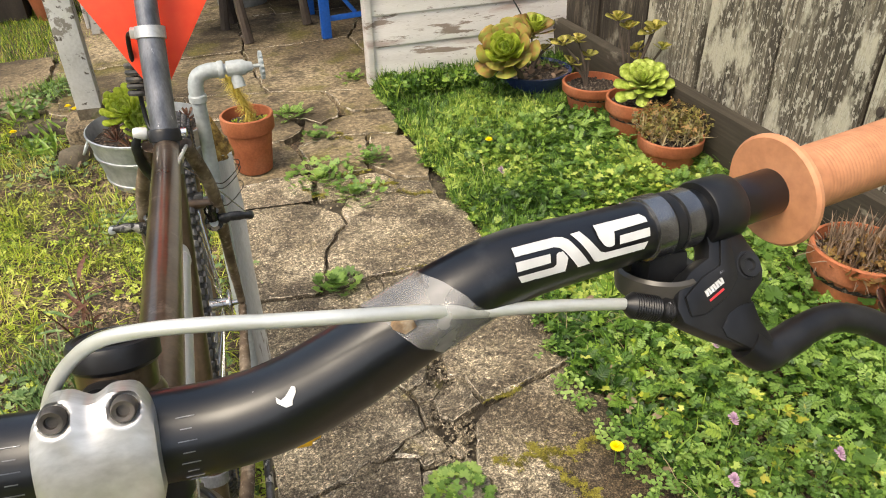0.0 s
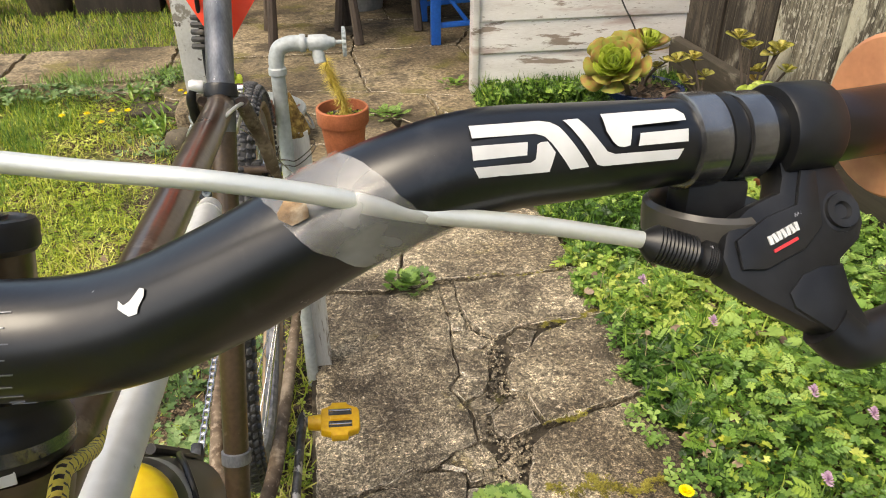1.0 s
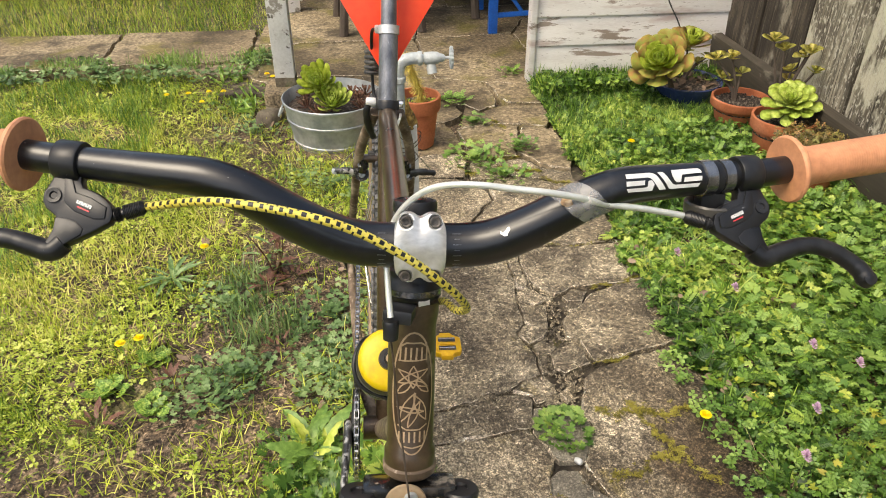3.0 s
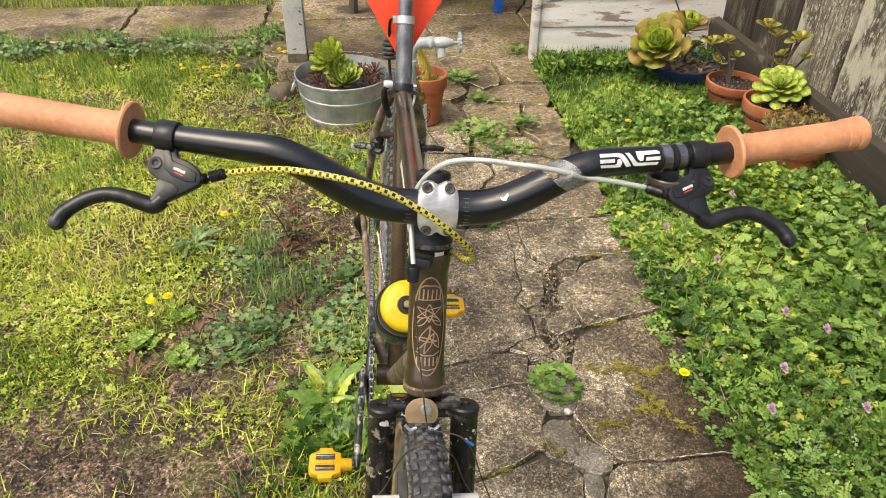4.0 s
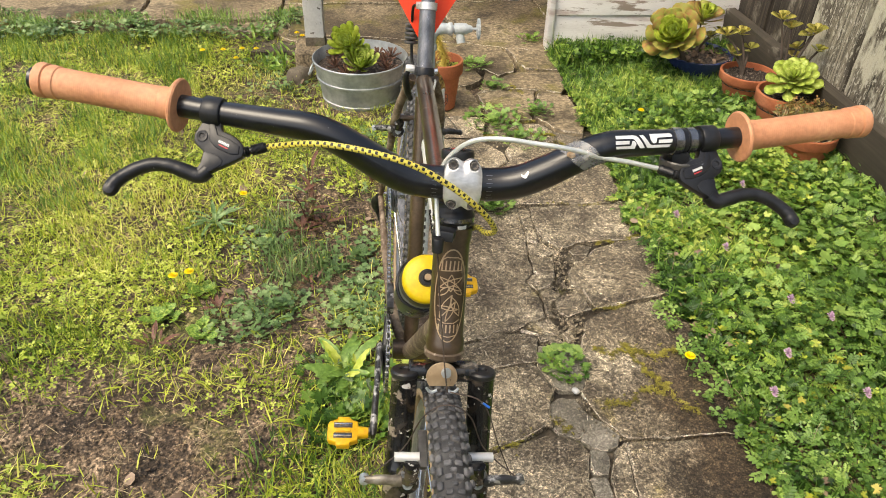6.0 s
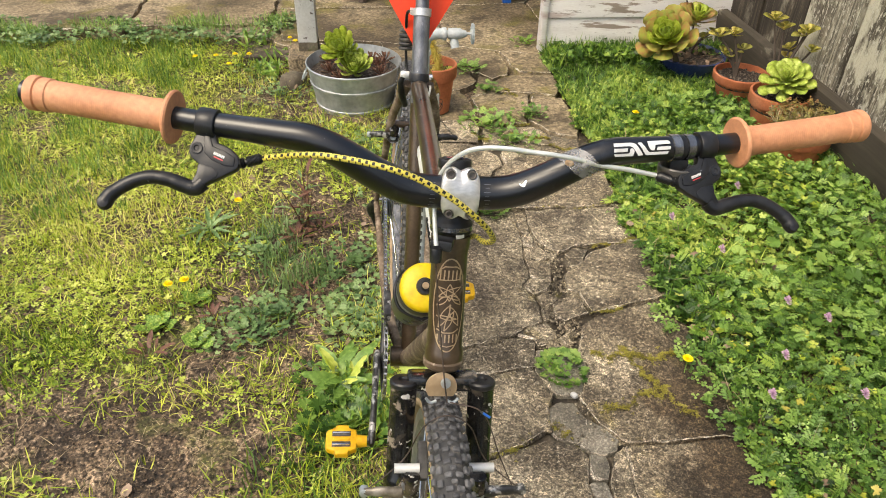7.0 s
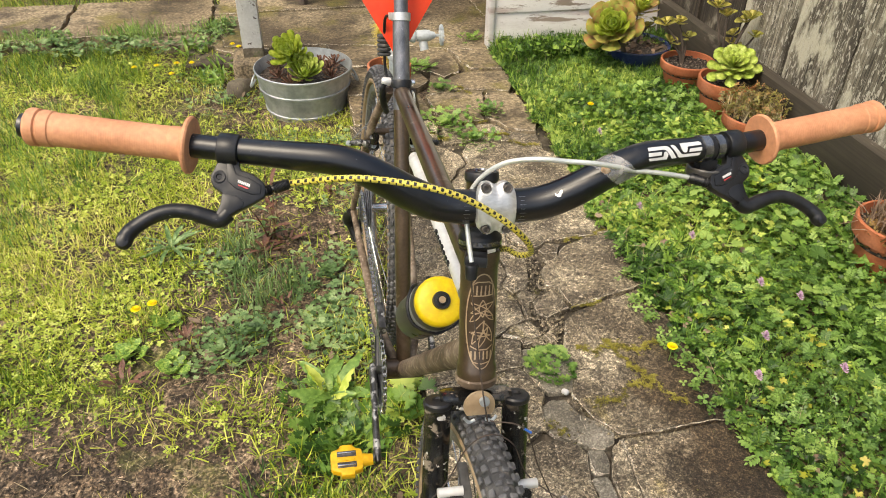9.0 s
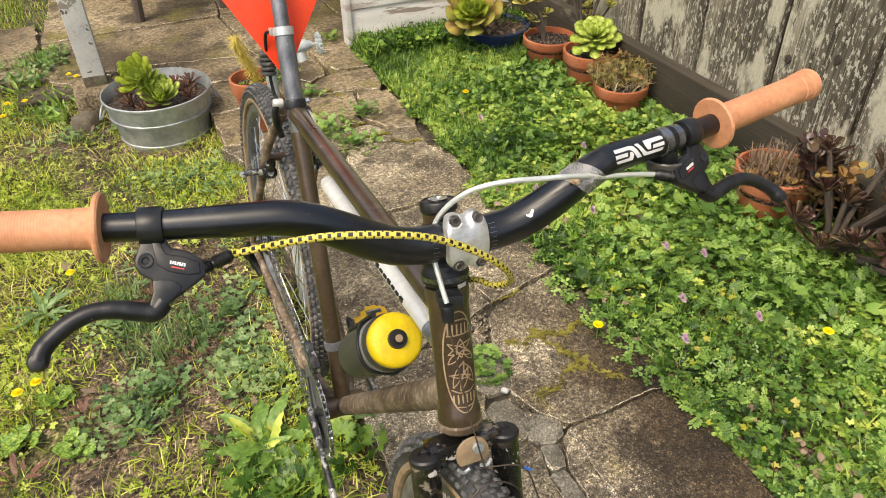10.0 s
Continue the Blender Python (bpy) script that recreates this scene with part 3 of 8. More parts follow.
LEAF = ([(0, 0, 0), (-0.32, 0.28, 0.06), (-0.40, 0.62, 0.08), (-0.16, 0.92, 0.02), (0.16, 0.92, 0.02), (0.40, 0.62, 0.08), (0.32, 0.28, 0.06), (0, 0.55, -0.03)],
        [(7, 0, 1), (7, 1, 2), (7, 2, 3), (7, 3, 4), (7, 4, 5), (7, 5, 6), (7, 6, 0)])
LEAFLET = ([(0, 0, 0), (-0.27, 0.40, 0.09), (-0.33, 0.78, 0.07), (0, 0.92, -0.02), (0.33, 0.78, 0.07), (0.27, 0.40, 0.09)], [(0, 3, 2, 1), (0, 5, 4, 3)])
THINB = ([(-0.012, 0, 0), (0.012, 0, 0), (0.011, 0.10, 0.5), (-0.011, 0.10, 0.5), (0, 0.30, 0.95)], [(0, 1, 2, 3), (3, 2, 4)])
BLADE = ([(-0.03, 0, 0), (0.03, 0, 0), (0.026, 0.12, 0.5), (-0.026, 0.12, 0.5), (0, 0.38, 0.92)], [(0, 1, 2, 3), (3, 2, 4)])


def lance(n=9, w=0.085, seed=2):
    """A long wavy leaf with a toothed edge and a sunk rib."""
    rnd = random.Random(seed)
    V, Fc = [], []
    for i in range(n):
        u = i / (n - 1)
        half = w * (0.25 + 0.75 * math.sin(math.pi * min(1.0, 0.12 + 0.9 * u)) ** 0.8) * (1.0 if i % 2 else 0.78) * (0.05 if i == n - 1 else 1.0)
        z = 0.30 * u - 0.34 * u * u
        V += [(-half, u, z + 0.035 + 0.03 * rnd.uniform(-1, 1)), (0.01 * math.sin(5 * u), u, z), (half, u, z + 0.035 + 0.03 * rnd.uniform(-1, 1))]
    for i in range(n - 1):
        a = 3 * i
        Fc += [(a, a + 1, a + 4, a + 3), (a + 1, a + 2, a + 5, a + 4)]
    return V, Fc


LANCE = lance()
BROAD = lance(11, 0.145, 7)


def compound(leaf, spread):
    """Several leaves that share one foot, turned by the given (yaw, lift, size), as one template."""
    V, Fc = [(0, 0, 0)], []
    for yaw, lift, s in spread:
        k = len(V) - 1
        c, q = math.cos(yaw), math.sin(yaw)
        for x, y, z in leaf[0][1:]:
            x, y, z = x * s, y * s, z * s + y * s * lift
            V.append((x * c - y * q, x * q + y * c, z))
        Fc += [tuple(i + k if i else 0 for i in f) for f in leaf[1]]
    return V, Fc


def palmate(lobes, depth=0.35, span=150.0, teeth=0.16, cup=0.18, seed=0):
    """A round lobed leaf on its stalk's end: lobes cut in by depth, each with a blunt toothed tip, the sheet cupped and uneven."""
    rnd = random.Random(seed)
    V, Fc = [(0, 0, 0)], []
    for i in range(lobes):
        mid = radians(-span + 2 * span * (i + 0.5) / lobes)
        half = radians(span / lobes)
        reach = (0.72 + 0.28 * math.cos(mid * 0.6)) * rnd.uniform(0.9, 1.06)
        for off, k in ((-0.98, 1 - depth), (-0.55, 0.93), (-0.30, 0.93 - teeth), (0.0, 1.0), (0.30, 0.93 - teeth), (0.55, 0.93)):
            a, r = mid + off * half, reach * k
            V.append((r * math.sin(a), r * math.cos(a), cup * r * r + 0.05 * rnd.uniform(-1, 1) + 0.07 * abs(off)))
    n = len(V)
    Fc += [(0, i + 1, i) for i in range(1, n - 1)]
    return V, Fc


def serrate(pairs, length, width, droop=0.3, seed=0):
    """A feathered leaf of long toothed leaflets in pairs along a rib, with one at its tip."""
    rnd = random.Random(seed)
    V, Fc = [], []
    for i in range(pairs + 1):
        y = 0.1 + 0.68 * i / pairs
        V += [(-0.014, y, 0.12 * y - droop * y * y), (0.014, y, 0.12 * y - droop * y * y)]
    for i in range(pairs):
        Fc.append((2 * i, 2 * i + 1, 2 * i + 3, 2 * i + 2))
    edge = [(0.25, 0.62), (0.36, 0.92), (0.44, 0.74), (0.62, 0.96), (0.70, 0.66), (0.86, 0.58), (1.0, 0.0)]
    for i in range(pairs + 1):
        for sgn in (-1, 1) if i < pairs else (0,):
            foot_ = 2 * i + (1 if sgn > 0 else 0)
            L = length * (0.7 + 0.5 * math.sin(0.6 + 1.9 * i / pairs)) * rnd.uniform(0.9, 1.1)
            yaw = -sgn * (1.15 - 0.3 * i / pairs) + rnd.uniform(-0.08, 0.08)
            c, q = math.cos(yaw), math.sin(yaw)
            ring = [(-w * width * L, u * L) for u, w in edge] + [(w * width * L, u * L) for u, w in edge[-2::-1]]
            k = len(V)
            fx, fy, fz = V[foot_]
            for x, y in ring:
                V.append((fx + x * c - y * q, fy + x * q + y * c, fz + 0.35 * abs(x) - 0.35 * y * y / max(0.05, L) * 0.6))
            Fc += [(foot_, k + j + 1, k + j) for j in range(len(ring) - 1)]
    return V, Fc


TREFOIL = compound(LEAFLET, [(0, 0.1, 0.95), (2.1, 0.05, 0.9), (-2.1, 0.15, 0.9)])
LOBED = compound(LEAFLET, [(0, 0.1, 0.95), (0.85, 0.15, 0.9), (-0.85, 0.05, 0.9), (1.75, 0.1, 0.75), (-1.75, 0.15, 0.75)])
CRANE = palmate(5, 0.42, 140.0, 0.17, 0.16, 3)
MALLOW = palmate(7, 0.16, 165.0, 0.07, 0.10, 4)
FERNY = serrate(4, 0.34, 0.30, 0.28, 5)
VETCH = serrate(5, 0.36, 0.24, 0.40, 6)

# ---- the ground ----
def ground_sheet():
    xs = [-900, -200, -50, -15, -7, -4.5, -3.4] + list(np.arange(-2.8, 2.41, 0.045)) + [3.2, 5, 9, 25, 100, 900]
    ys = [-900, -200, -50, -15, -6, -3, -1.5, -0.8] + list(np.arange(-0.4, 5.4, 0.045)) + [6, 8, 14, 40, 150, 900]
    bm = bmesh.new()
    g = [[bm.verts.new((x, y, hill(x, y) if abs(x) < 6 and abs(y) < 8 else -0.03)) for y in ys] for x in xs]
    for i in range(len(xs) - 1):
        for j in range(len(ys) - 1):
            bm.faces.new((g[i][j], g[i + 1][j], g[i + 1][j + 1], g[i][j + 1]))
    return tagged(part("ground", bm, M_SOIL), "dark garden soil with mossy patches", "ground", kind="structure")


ground_sheet()


def side(out):
    """Which way a crack wanders, so that both of its banks follow each other."""
    return 1.0 if out.x + 0.37 * out.y > 0 else -1.0


def slab(poly, top, depth, seed, gap=-0.0052, tilt=0.005, rag=1.0):
    """A cracked slab: a ragged outline, worn and here and there chipped top edges, real depth."""
    rnd = random.Random(seed)
    cx, cy = sum(p[0] for p in poly) / len(poly), sum(p[1] for p in poly) / len(poly)
    area = sum(a[0] * b[1] - b[0] * a[1] for a, b in zip(poly, poly[1:] + poly[:1]))
    if area < 0:
        poly = poly[::-1]
    ring = []
    for a, b in zip(poly, poly[1:] + poly[:1]):
        a, b = Vector(a), Vector(b)
        n = max(2, int((b - a).length / 0.008))
        out = Vector(((b - a).y, -(b - a).x)).normalized()
        for k in range(n):
            q = a.lerp(b, k / n)
            w = rag * (0.016 * noise.noise((q.x * 11, q.y * 11, 0.0)) * side(out) + 0.008 * noise.noise((q.x * 32, q.y * 32, 5.0)) * side(out)) + 0.003 * noise.noise((q.x * 75, q.y * 75, seed))
            ring.append((q + out * (w - gap), out, 0.0022 + 0.010 * max(0.0, noise.noise((q.x * 19, q.y * 19, 9.0 + seed)) - 0.08)))
    tx, ty = rnd.uniform(-tilt, tilt), rnd.uniform(-tilt, tilt)
    bm = bmesh.new()
    levels = []
    for lev, dz in ((0, -depth), (0.0, -0.006), (0.35, -0.0030), (1.0, 0.0)):
        levels.append([bm.verts.new((q.x - o.x * c * lev, q.y - o.y * c * lev, top + dz * (1.0 if lev < 0.1 else min(1.6, c / 0.003)) + (q.x - cx) * tx + (q.y - cy) * ty + 0.002 * noise.noise((q.x * 30, q.y * 30, 2.0)))) for q, o, c in ring])
    n = len(ring)
    for lo, hi in zip(levels, levels[1:]):
        for i in range(n):
            f = bm.faces.new((lo[i], lo[(i + 1) % n], hi[(i + 1) % n], hi[i]))
            f.material_index = 1 if hi is levels[-1] or (hi is levels[-2] and ring[i][2] > 0.003) else 0
    f = bm.faces.new(levels[-1])
    bmesh.ops.triangulate(bm, faces=[f])
    return bm


path = tagged(part("path", block(0.7, 5.9, 0.04, pose(0.505, -0.70, -0.034), 0.004), M_CRUMB), "narrow cracked concrete garden path with mossy joints", "path", kind="structure")
L0, R0 = 0.165, 0.845
def lay(owner, name, outlines, top, depth, gap, tilt, rag, mat, seed):
    """Lays cracked pieces side by side on one bed."""
    for k, poly in enumerate(outlines):
        part(name, slab(poly, top + 0.003 * ((k * 7) % 3 - 1), depth, seed + k, gap, tilt, rag), [mat, M_CHIP], owner)


# the slabs by the bicycle, split by one long crack
lay(path, "slab", [
    [(L0, 1.632), (0.34, 1.602), (0.47, 1.626), (0.474, 1.48), (0.463, 1.36), (0.462, 1.29), (0.441, 1.25), (0.467, 1.165), (0.465, 1.096), (0.425, 1.08), (0.37, 1.043), (0.339, 1.051), (0.284, 1.022), (L0, 1.0)],
    [(0.511, 1.631), (R0, 1.633), (R0, 1.443), (0.749, 1.433), (0.634, 1.432), (0.593, 1.404), (0.567, 1.402), (0.518, 1.461), (0.514, 1.539)],
    [(0.646, 1.363), (0.678, 1.393), (0.754, 1.421), (R0, 1.435), (R0, 1.18), (0.71, 1.144), (0.603, 1.114), (0.589, 1.199), (0.561, 1.217), (0.568, 1.284), (0.601, 1.32), (0.63, 1.335)],
], 0.004, 0.05, -0.0010, 0.005, 0.28, M_CONC, 1)
lay(path, "slab", [
    [(0.605, 1.1), (0.69, 1.13), (R0, 1.17), (R0, 0.687), (0.572, 0.689), (0.529, 0.742), (0.498, 0.822), (0.547, 0.926), (0.531, 0.97), (0.554, 1.028), (0.569, 1.071)],
    [(L0, 0.99), (0.282, 1.006), (0.315, 1.0), (0.369, 1.033), (0.417, 1.028), (0.428, 1.013), (0.413, 0.93), (0.295, 0.915), (L0, 0.9)],
    [(L0, 0.893), (0.294, 0.907), (0.402, 0.92), (0.438, 0.838), (0.418, 0.787), (0.413, 0.745), (0.34, 0.694), (L0, 0.645)],
    [(L0, 0.637), (0.263, 0.66), (0.313, 0.68), (0.392, 0.703), (0.464, 0.684), (0.479, 0.65), (0.461, 0.591), (0.45, 0.1), (L0, 0.1)],
], 0.004, 0.05, -0.0010, 0.005, 0.28, M_CONC, 11)
lay(path, "slab", [
    [(0.566, 0.677), (R0, 0.679), (R0, 0.1), (0.56, 0.1), (0.556, 0.565), (0.566, 0.651)],
    [(0.539, 0.657), (0.561, 0.674), (0.561, 0.651), (0.552, 0.565), (0.555, 0.1), (0.50, 0.1), (0.504, 0.582), (0.518, 0.609)],
    [(L0, 0.085), (R0, 0.085), (R0, -1.2), (L0, -1.2)],
    [(L0, -1.215), (R0, -1.215), (R0, -2.4), (L0, -2.4)],
    [(L0, -2.415), (R0, -2.415), (R0, -3.62), (L0, -3.62)],
], 0.004, 0.05, -0.0010, 0.005, 0.28, M_CONC, 21)
# the slabs towards the patio
lay(path, "slab", [
    [(L0, 2.11), (0.346, 2.176), (0.427, 2.079), (0.485, 2.02), (0.489, 1.945), (0.447, 1.903), (0.394, 1.78), (0.372, 1.66), (0.345, 1.628), (L0, 1.646)],
    [(0.378, 1.648), (0.402, 1.78), (0.455, 1.897), (0.497, 1.945), (0.495, 2.02), (0.525, 2.083), (0.576, 2.102), (0.678, 2.069), (0.764, 1.99), (R0, 1.96), (R0, 1.645)],
    [(0.10, 2.30), (0.2, 2.275), (0.41, 2.30), (0.44, 2.27), (0.425, 2.105), (0.35, 2.19), (L0, 2.125)],
    [(0.455, 2.26), (0.52, 2.24), (0.65, 2.24), (0.70, 2.17), (0.81, 2.13), (0.80, 2.0), (0.68, 2.085), (0.576, 2.117), (0.52, 2.1), (0.44, 2.11)],
], 0.003, 0.05, 0.001, 0.006, 0.6, M_CONC, 31)
# loose pieces in the long crack
lay(path, "rubble_piece", [
    [(0.28, 1.014), (0.338, 1.046), (0.368, 1.038), (0.315, 1.005)],
    [(0.476, 1.622), (0.503, 1.635), (0.509, 1.571), (0.505, 1.508), (0.484, 1.493), (0.476, 1.55)],
    [(0.476, 1.487), (0.503, 1.499), (0.511, 1.462), (0.504, 1.436), (0.476, 1.439)],
    [(0.473, 1.427), (0.513, 1.434), (0.55, 1.401), (0.566, 1.38), (0.501, 1.371), (0.472, 1.381)],
    [(0.47, 1.37), (0.541, 1.359), (0.538, 1.318), (0.523, 1.265), (0.484, 1.275), (0.467, 1.294)],
    [(0.445, 1.248), (0.465, 1.281), (0.521, 1.257), (0.507, 1.227), (0.463, 1.205)],
    [(0.47, 1.199), (0.498, 1.223), (0.531, 1.189), (0.508, 1.168), (0.48, 1.167)],
], 0.001, 0.03, -0.0012, 0.05, 0.3, M_CONC, 41)
lay(path, "rubble_piece", [
    [(0.476, 1.163), (0.502, 1.161), (0.488, 1.131), (0.49, 1.101), (0.471, 1.098)],
    [(0.508, 1.163), (0.53, 1.184), (0.569, 1.2), (0.584, 1.174), (0.591, 1.12), (0.526, 1.091), (0.506, 1.11)],
    [(0.602, 1.362), (0.641, 1.358), (0.626, 1.334), (0.596, 1.322), (0.584, 1.329)],
    [(0.594, 1.393), (0.627, 1.424), (0.67, 1.411), (0.642, 1.370), (0.602, 1.372)],
    [(0.425, 1.073), (0.473, 1.088), (0.484, 1.07), (0.491, 1.033), (0.438, 1.026), (0.39, 1.045)],
    [(0.432, 1.019), (0.458, 1.024), (0.458, 1.004), (0.435, 0.998)],
    [(0.462, 1.024), (0.487, 1.024), (0.492, 1.001), (0.464, 0.996)],
    [(0.498, 1.03), (0.516, 1.045), (0.524, 1.012), (0.506, 0.998)],
], 0.002, 0.03, -0.0012, 0.06, 0.3, M_CONC, 51)
# smooth grey patches of old mortar
lay(path, "mortar_patch", [
    [(0.427, 0.80), (0.454, 0.816), (0.479, 0.806), (0.497, 0.76), (0.497, 0.716), (0.466, 0.698), (0.425, 0.714), (0.411, 0.737)],
    [(0.502, 0.758), (0.528, 0.734), (0.556, 0.696), (0.541, 0.669), (0.515, 0.663), (0.492, 0.672), (0.474, 0.694), (0.502, 0.716)],
    [(0.488, 0.657), (0.514, 0.653), (0.514, 0.617), (0.502, 0.598), (0.475, 0.603)],
    [(0.467, 0.589), (0.499, 0.587), (0.494, 0.1), (0.455, 0.1)],
    [(0.43, 0.99), (0.52, 0.985), (0.54, 0.93), (0.50, 0.835), (0.45, 0.84), (0.415, 0.92)],
], -0.001, 0.03, -0.0048, 0.01, 0.25, M_MORTAR, 61)

patio = tagged(part("patio", block(2.7, 3.0, 0.04, pose(0.75, 4.6, -0.046), 0.004), M_CRUMB), "old cracked concrete patio under a porch", "patio", kind="structure")
lay(patio, "slab", [
    [(0.12, 2.315), (0.2, 2.29), (0.41, 2.315), (0.445, 2.335), (0.428, 2.526), (0.40, 2.60), (0.12, 2.58)],
    [(0.716, 2.55), (0.834, 2.50), (R0, 2.31), (0.823, 2.145), (0.708, 2.185), (0.65, 2.30)],
    [(0.455, 2.34), (0.52, 2.26), (0.64, 2.26), (0.64, 2.31), (0.70, 2.54), (0.60, 2.57), (0.44, 2.52)],
    [(0.12, 2.595), (0.40, 2.615), (0.436, 2.64), (0.489, 2.70), (0.469, 2.78), (0.414, 2.854), (0.1, 2.9)],
], 0.003, 0.06, 0.0015, 0.006, 0.6, M_PATIO, 80)
lay(patio, "slab", [
    [(0.45, 2.54), (0.60, 2.585), (0.716, 2.565), (0.81, 2.53), (R0, 2.6), (R0, 2.75), (0.714, 2.771), (0.643, 2.757), (0.564, 2.70), (0.50, 2.78), (0.50, 2.70)],
    [(0.43, 2.865), (0.48, 2.79), (0.503, 2.79), (0.564, 2.715), (0.643, 2.773), (0.66, 2.86), (0.645, 2.97), (0.62, 3.08), (0.4, 3.13), (0.06, 3.2), (0.1, 2.915)],
    [(0.67, 2.86), (0.70, 2.80), (0.714, 2.785), (R0, 2.765), (R0, 2.98), (0.83, 3.0), (0.64, 3.06), (0.66, 2.97)],
], 0.003, 0.06, 0.0015, 0.006, 0.6, M_PATIO, 84)
lay(patio, "slab", [
    [(-0.42, 3.26), (0.05, 3.22), (0.4, 3.145), (0.35, 3.75), (-0.5, 3.72)],
    [(0.42, 3.135), (0.83, 3.0), (0.95, 3.03), (0.9, 3.8), (0.37, 3.76)],
    [(-0.5, 3.735), (0.36, 3.775), (0.4, 4.4), (-0.45, 4.4)],
    [(0.38, 3.785), (0.9, 3.82), (1.15, 4.4), (0.42, 4.4)],
    [(0.97, 3.08), (2.05, 3.08), (2.05, 4.4), (1.17, 4.4), (0.92, 3.8)],
    [(-0.45, 4.415), (0.6, 4.415), (0.6, 6.0), (-0.45, 6.0)],
    [(0.615, 4.415), (2.05, 4.415), (2.05, 6.0), (0.615, 6.0)],
], 0.004, 0.06, -0.0045, 0.004, 1.0, M_PATIO, 87)
walkway = tagged(part("walkway", block(4.0, 0.5, 0.04, pose(-2.55, 3.78, -0.05), 0.004), M_CRUMB), "worn concrete side walk beside the lawn", "path", kind="structure")
for k, (x0, x1) in enumerate(((-0.52, -1.25), (-1.265, -2.4), (-2.42, -3.4), (-3.42, -4.5))):
    part("slab", slab([(x0, 3.5 - 0.02 * k), (x1, 3.5 - 0.05 * k), (x1, 4.06), (x0, 4.05)], 0.0, 0.07, 120 + k, 0.005), [M_PATIO, M_CHIP], walkway)
part("slab", slab([(-0.2, 3.24), (-0.44, 3.27), (-0.51, 3.49), (-0.9, 3.49), (-0.85, 3.42), (-0.5, 3.3), (-0.35, 3.14)], -0.01, 0.1, 130, 0.004), [M_PATIO, M_CHIP], walkway)

# ---- white shed wall ----
wall = tagged(part("wall_north", block(0.92, 0.05, 2.95, pose(1.295, 3.055, 1.495), 0.002), M_DARKW), "white weatherboard wall with peeling paint", "wall", kind="structure")
for k in range(-1, 21):
    z0 = 0.045 + 0.13 * k
    part("clapboard", prism([(-0.012, 0.0), (-0.030, 0.002), (-0.020, 0.132), (-0.012, 0.132)], 0.0, 0.9, Matrix(((0, 0, 1, 0.857), (1, 0, 0, 3.042), (0, 1, 0, z0), (0, 0, 0, 1))) @ pose(0, 0, 0), 0.0015), M_WHITEB, wall)
part("corner_trim", block(0.026, 0.075, 2.95, pose(0.842, 3.035, 1.485), 0.003), M_WHITEB, wall, "white painted corner trim, worn at its foot")

# roof out of view, added so that its eave darkens the fence corner
tagged(part("shed_roof", block(1.5, 1.3, 0.05, pose(1.35, 3.1, 3.05, 14), 0.004), M_DARKW), "unseen sloping shed roof, its deep eave added to shade the corner", "roof", kind="structure")

# ---- porch behind it: unseen roof and dark walls, added to darken it ----
tagged(part("porch_roof", block(2.9, 2.8, 0.06, pose(0.95, 4.5, 2.2, -3), 0.004), M_DARKW), "low dark porch roof, unseen, added to darken the porch", "roof", kind="structure")
back = tagged(part("wall_back", block(2.9, 0.06, 2.4, pose(0.95, 5.9, 1.15), 0.003), M_DARKW), "dark unseen back wall, added to keep the porch dark", "wall", kind="structure")
tagged(part("wall_side", block(0.06, 2.9, 2.4, pose(2.08, 4.5, 1.15), 0.003), M_DARKW), "dark unseen side wall, added to keep the porch dark", "wall", kind="structure")

# ---- fences ----
def board(w, h, t, seed):
    bm = bmesh.new()
    rnd = random.Random(seed)
    cols = []
    for i in range(5):
        x = -w / 2 + w * i / 4
        cols.append([(x + (0.004 * noise.noise((j * 0.7, seed, 1.0)) if i in (0, 4) else 0), j, 0.003 * noise.noise((x * 12, j * 0.6, seed))) for j in range(11)])
    front = [[bm.verts.new((-t / 2 + d, x, h * j / 10)) for x, j, d in c] for c in cols]
    rear = [[bm.verts.new((t / 2, x, h * j / 10)) for x, j, d in c] for c in cols]
    for g in (front, rear):
        for i in range(4):
            for j in range(10):
                bm.faces.new((g[i][j], g[i + 1][j], g[i + 1][j + 1], g[i][j + 1]))
    for i in (0, 4):
        for j in range(10):
            bm.faces.new((front[i][j], front[i][j + 1], rear[i][j + 1], rear[i][j]))
    for i in range(4):
        for j in (0, 10):
            bm.faces.new((front[i][j], front[i + 1][j], rear[i + 1][j], rear[i][j]))
    return bm


fence = tagged(part("fence_rail", block(0.04, 6.2, 0.09, pose(1.80, 0.0, 1.5), 0.004), M_FENCE), "tall weathered grey board fence", "fence", kind="structure")
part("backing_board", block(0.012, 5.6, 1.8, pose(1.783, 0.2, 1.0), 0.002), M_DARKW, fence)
v = 3.07
k = 0
WIDTHS = [0.33, 0.337, 0.332, 0.334, 0.335, 0.333]
while v > -2.6:
    w = WIDTHS[k % 6]
    ob = part("fence_board", board(w - 0.018, 1.85, 0.022, k), M_FENCEB if k < 2 else M_FENCE, fence)
    ob.matrix_local = pose(1.762 + 0.006 * (k % 2), v - w / 2, 0.1, 0, 0, 0)
    v -= w
    k += 1
for y, z, r in ((1.355, 0.385, 0.011), (1.188, 0.443, 0.012), (0.86, 0.95, 0.014), (2.3, 0.6, 0.012)):
    part("knot", lathe([(0, 0.0016), (r * 0.35, 0.0026), (r * 0.6, 0.0018), (r * 0.85, 0.0022), (r, 0.0), (r, -0.004)], 20, Matrix.Translation((1.752, y, z)) @ pose(0, 0, 0, 0, -90, 0) @ Matrix.Diagonal((1.25, 1, 1, 1))), M_DARKW, fence, "dark knot in the wood")
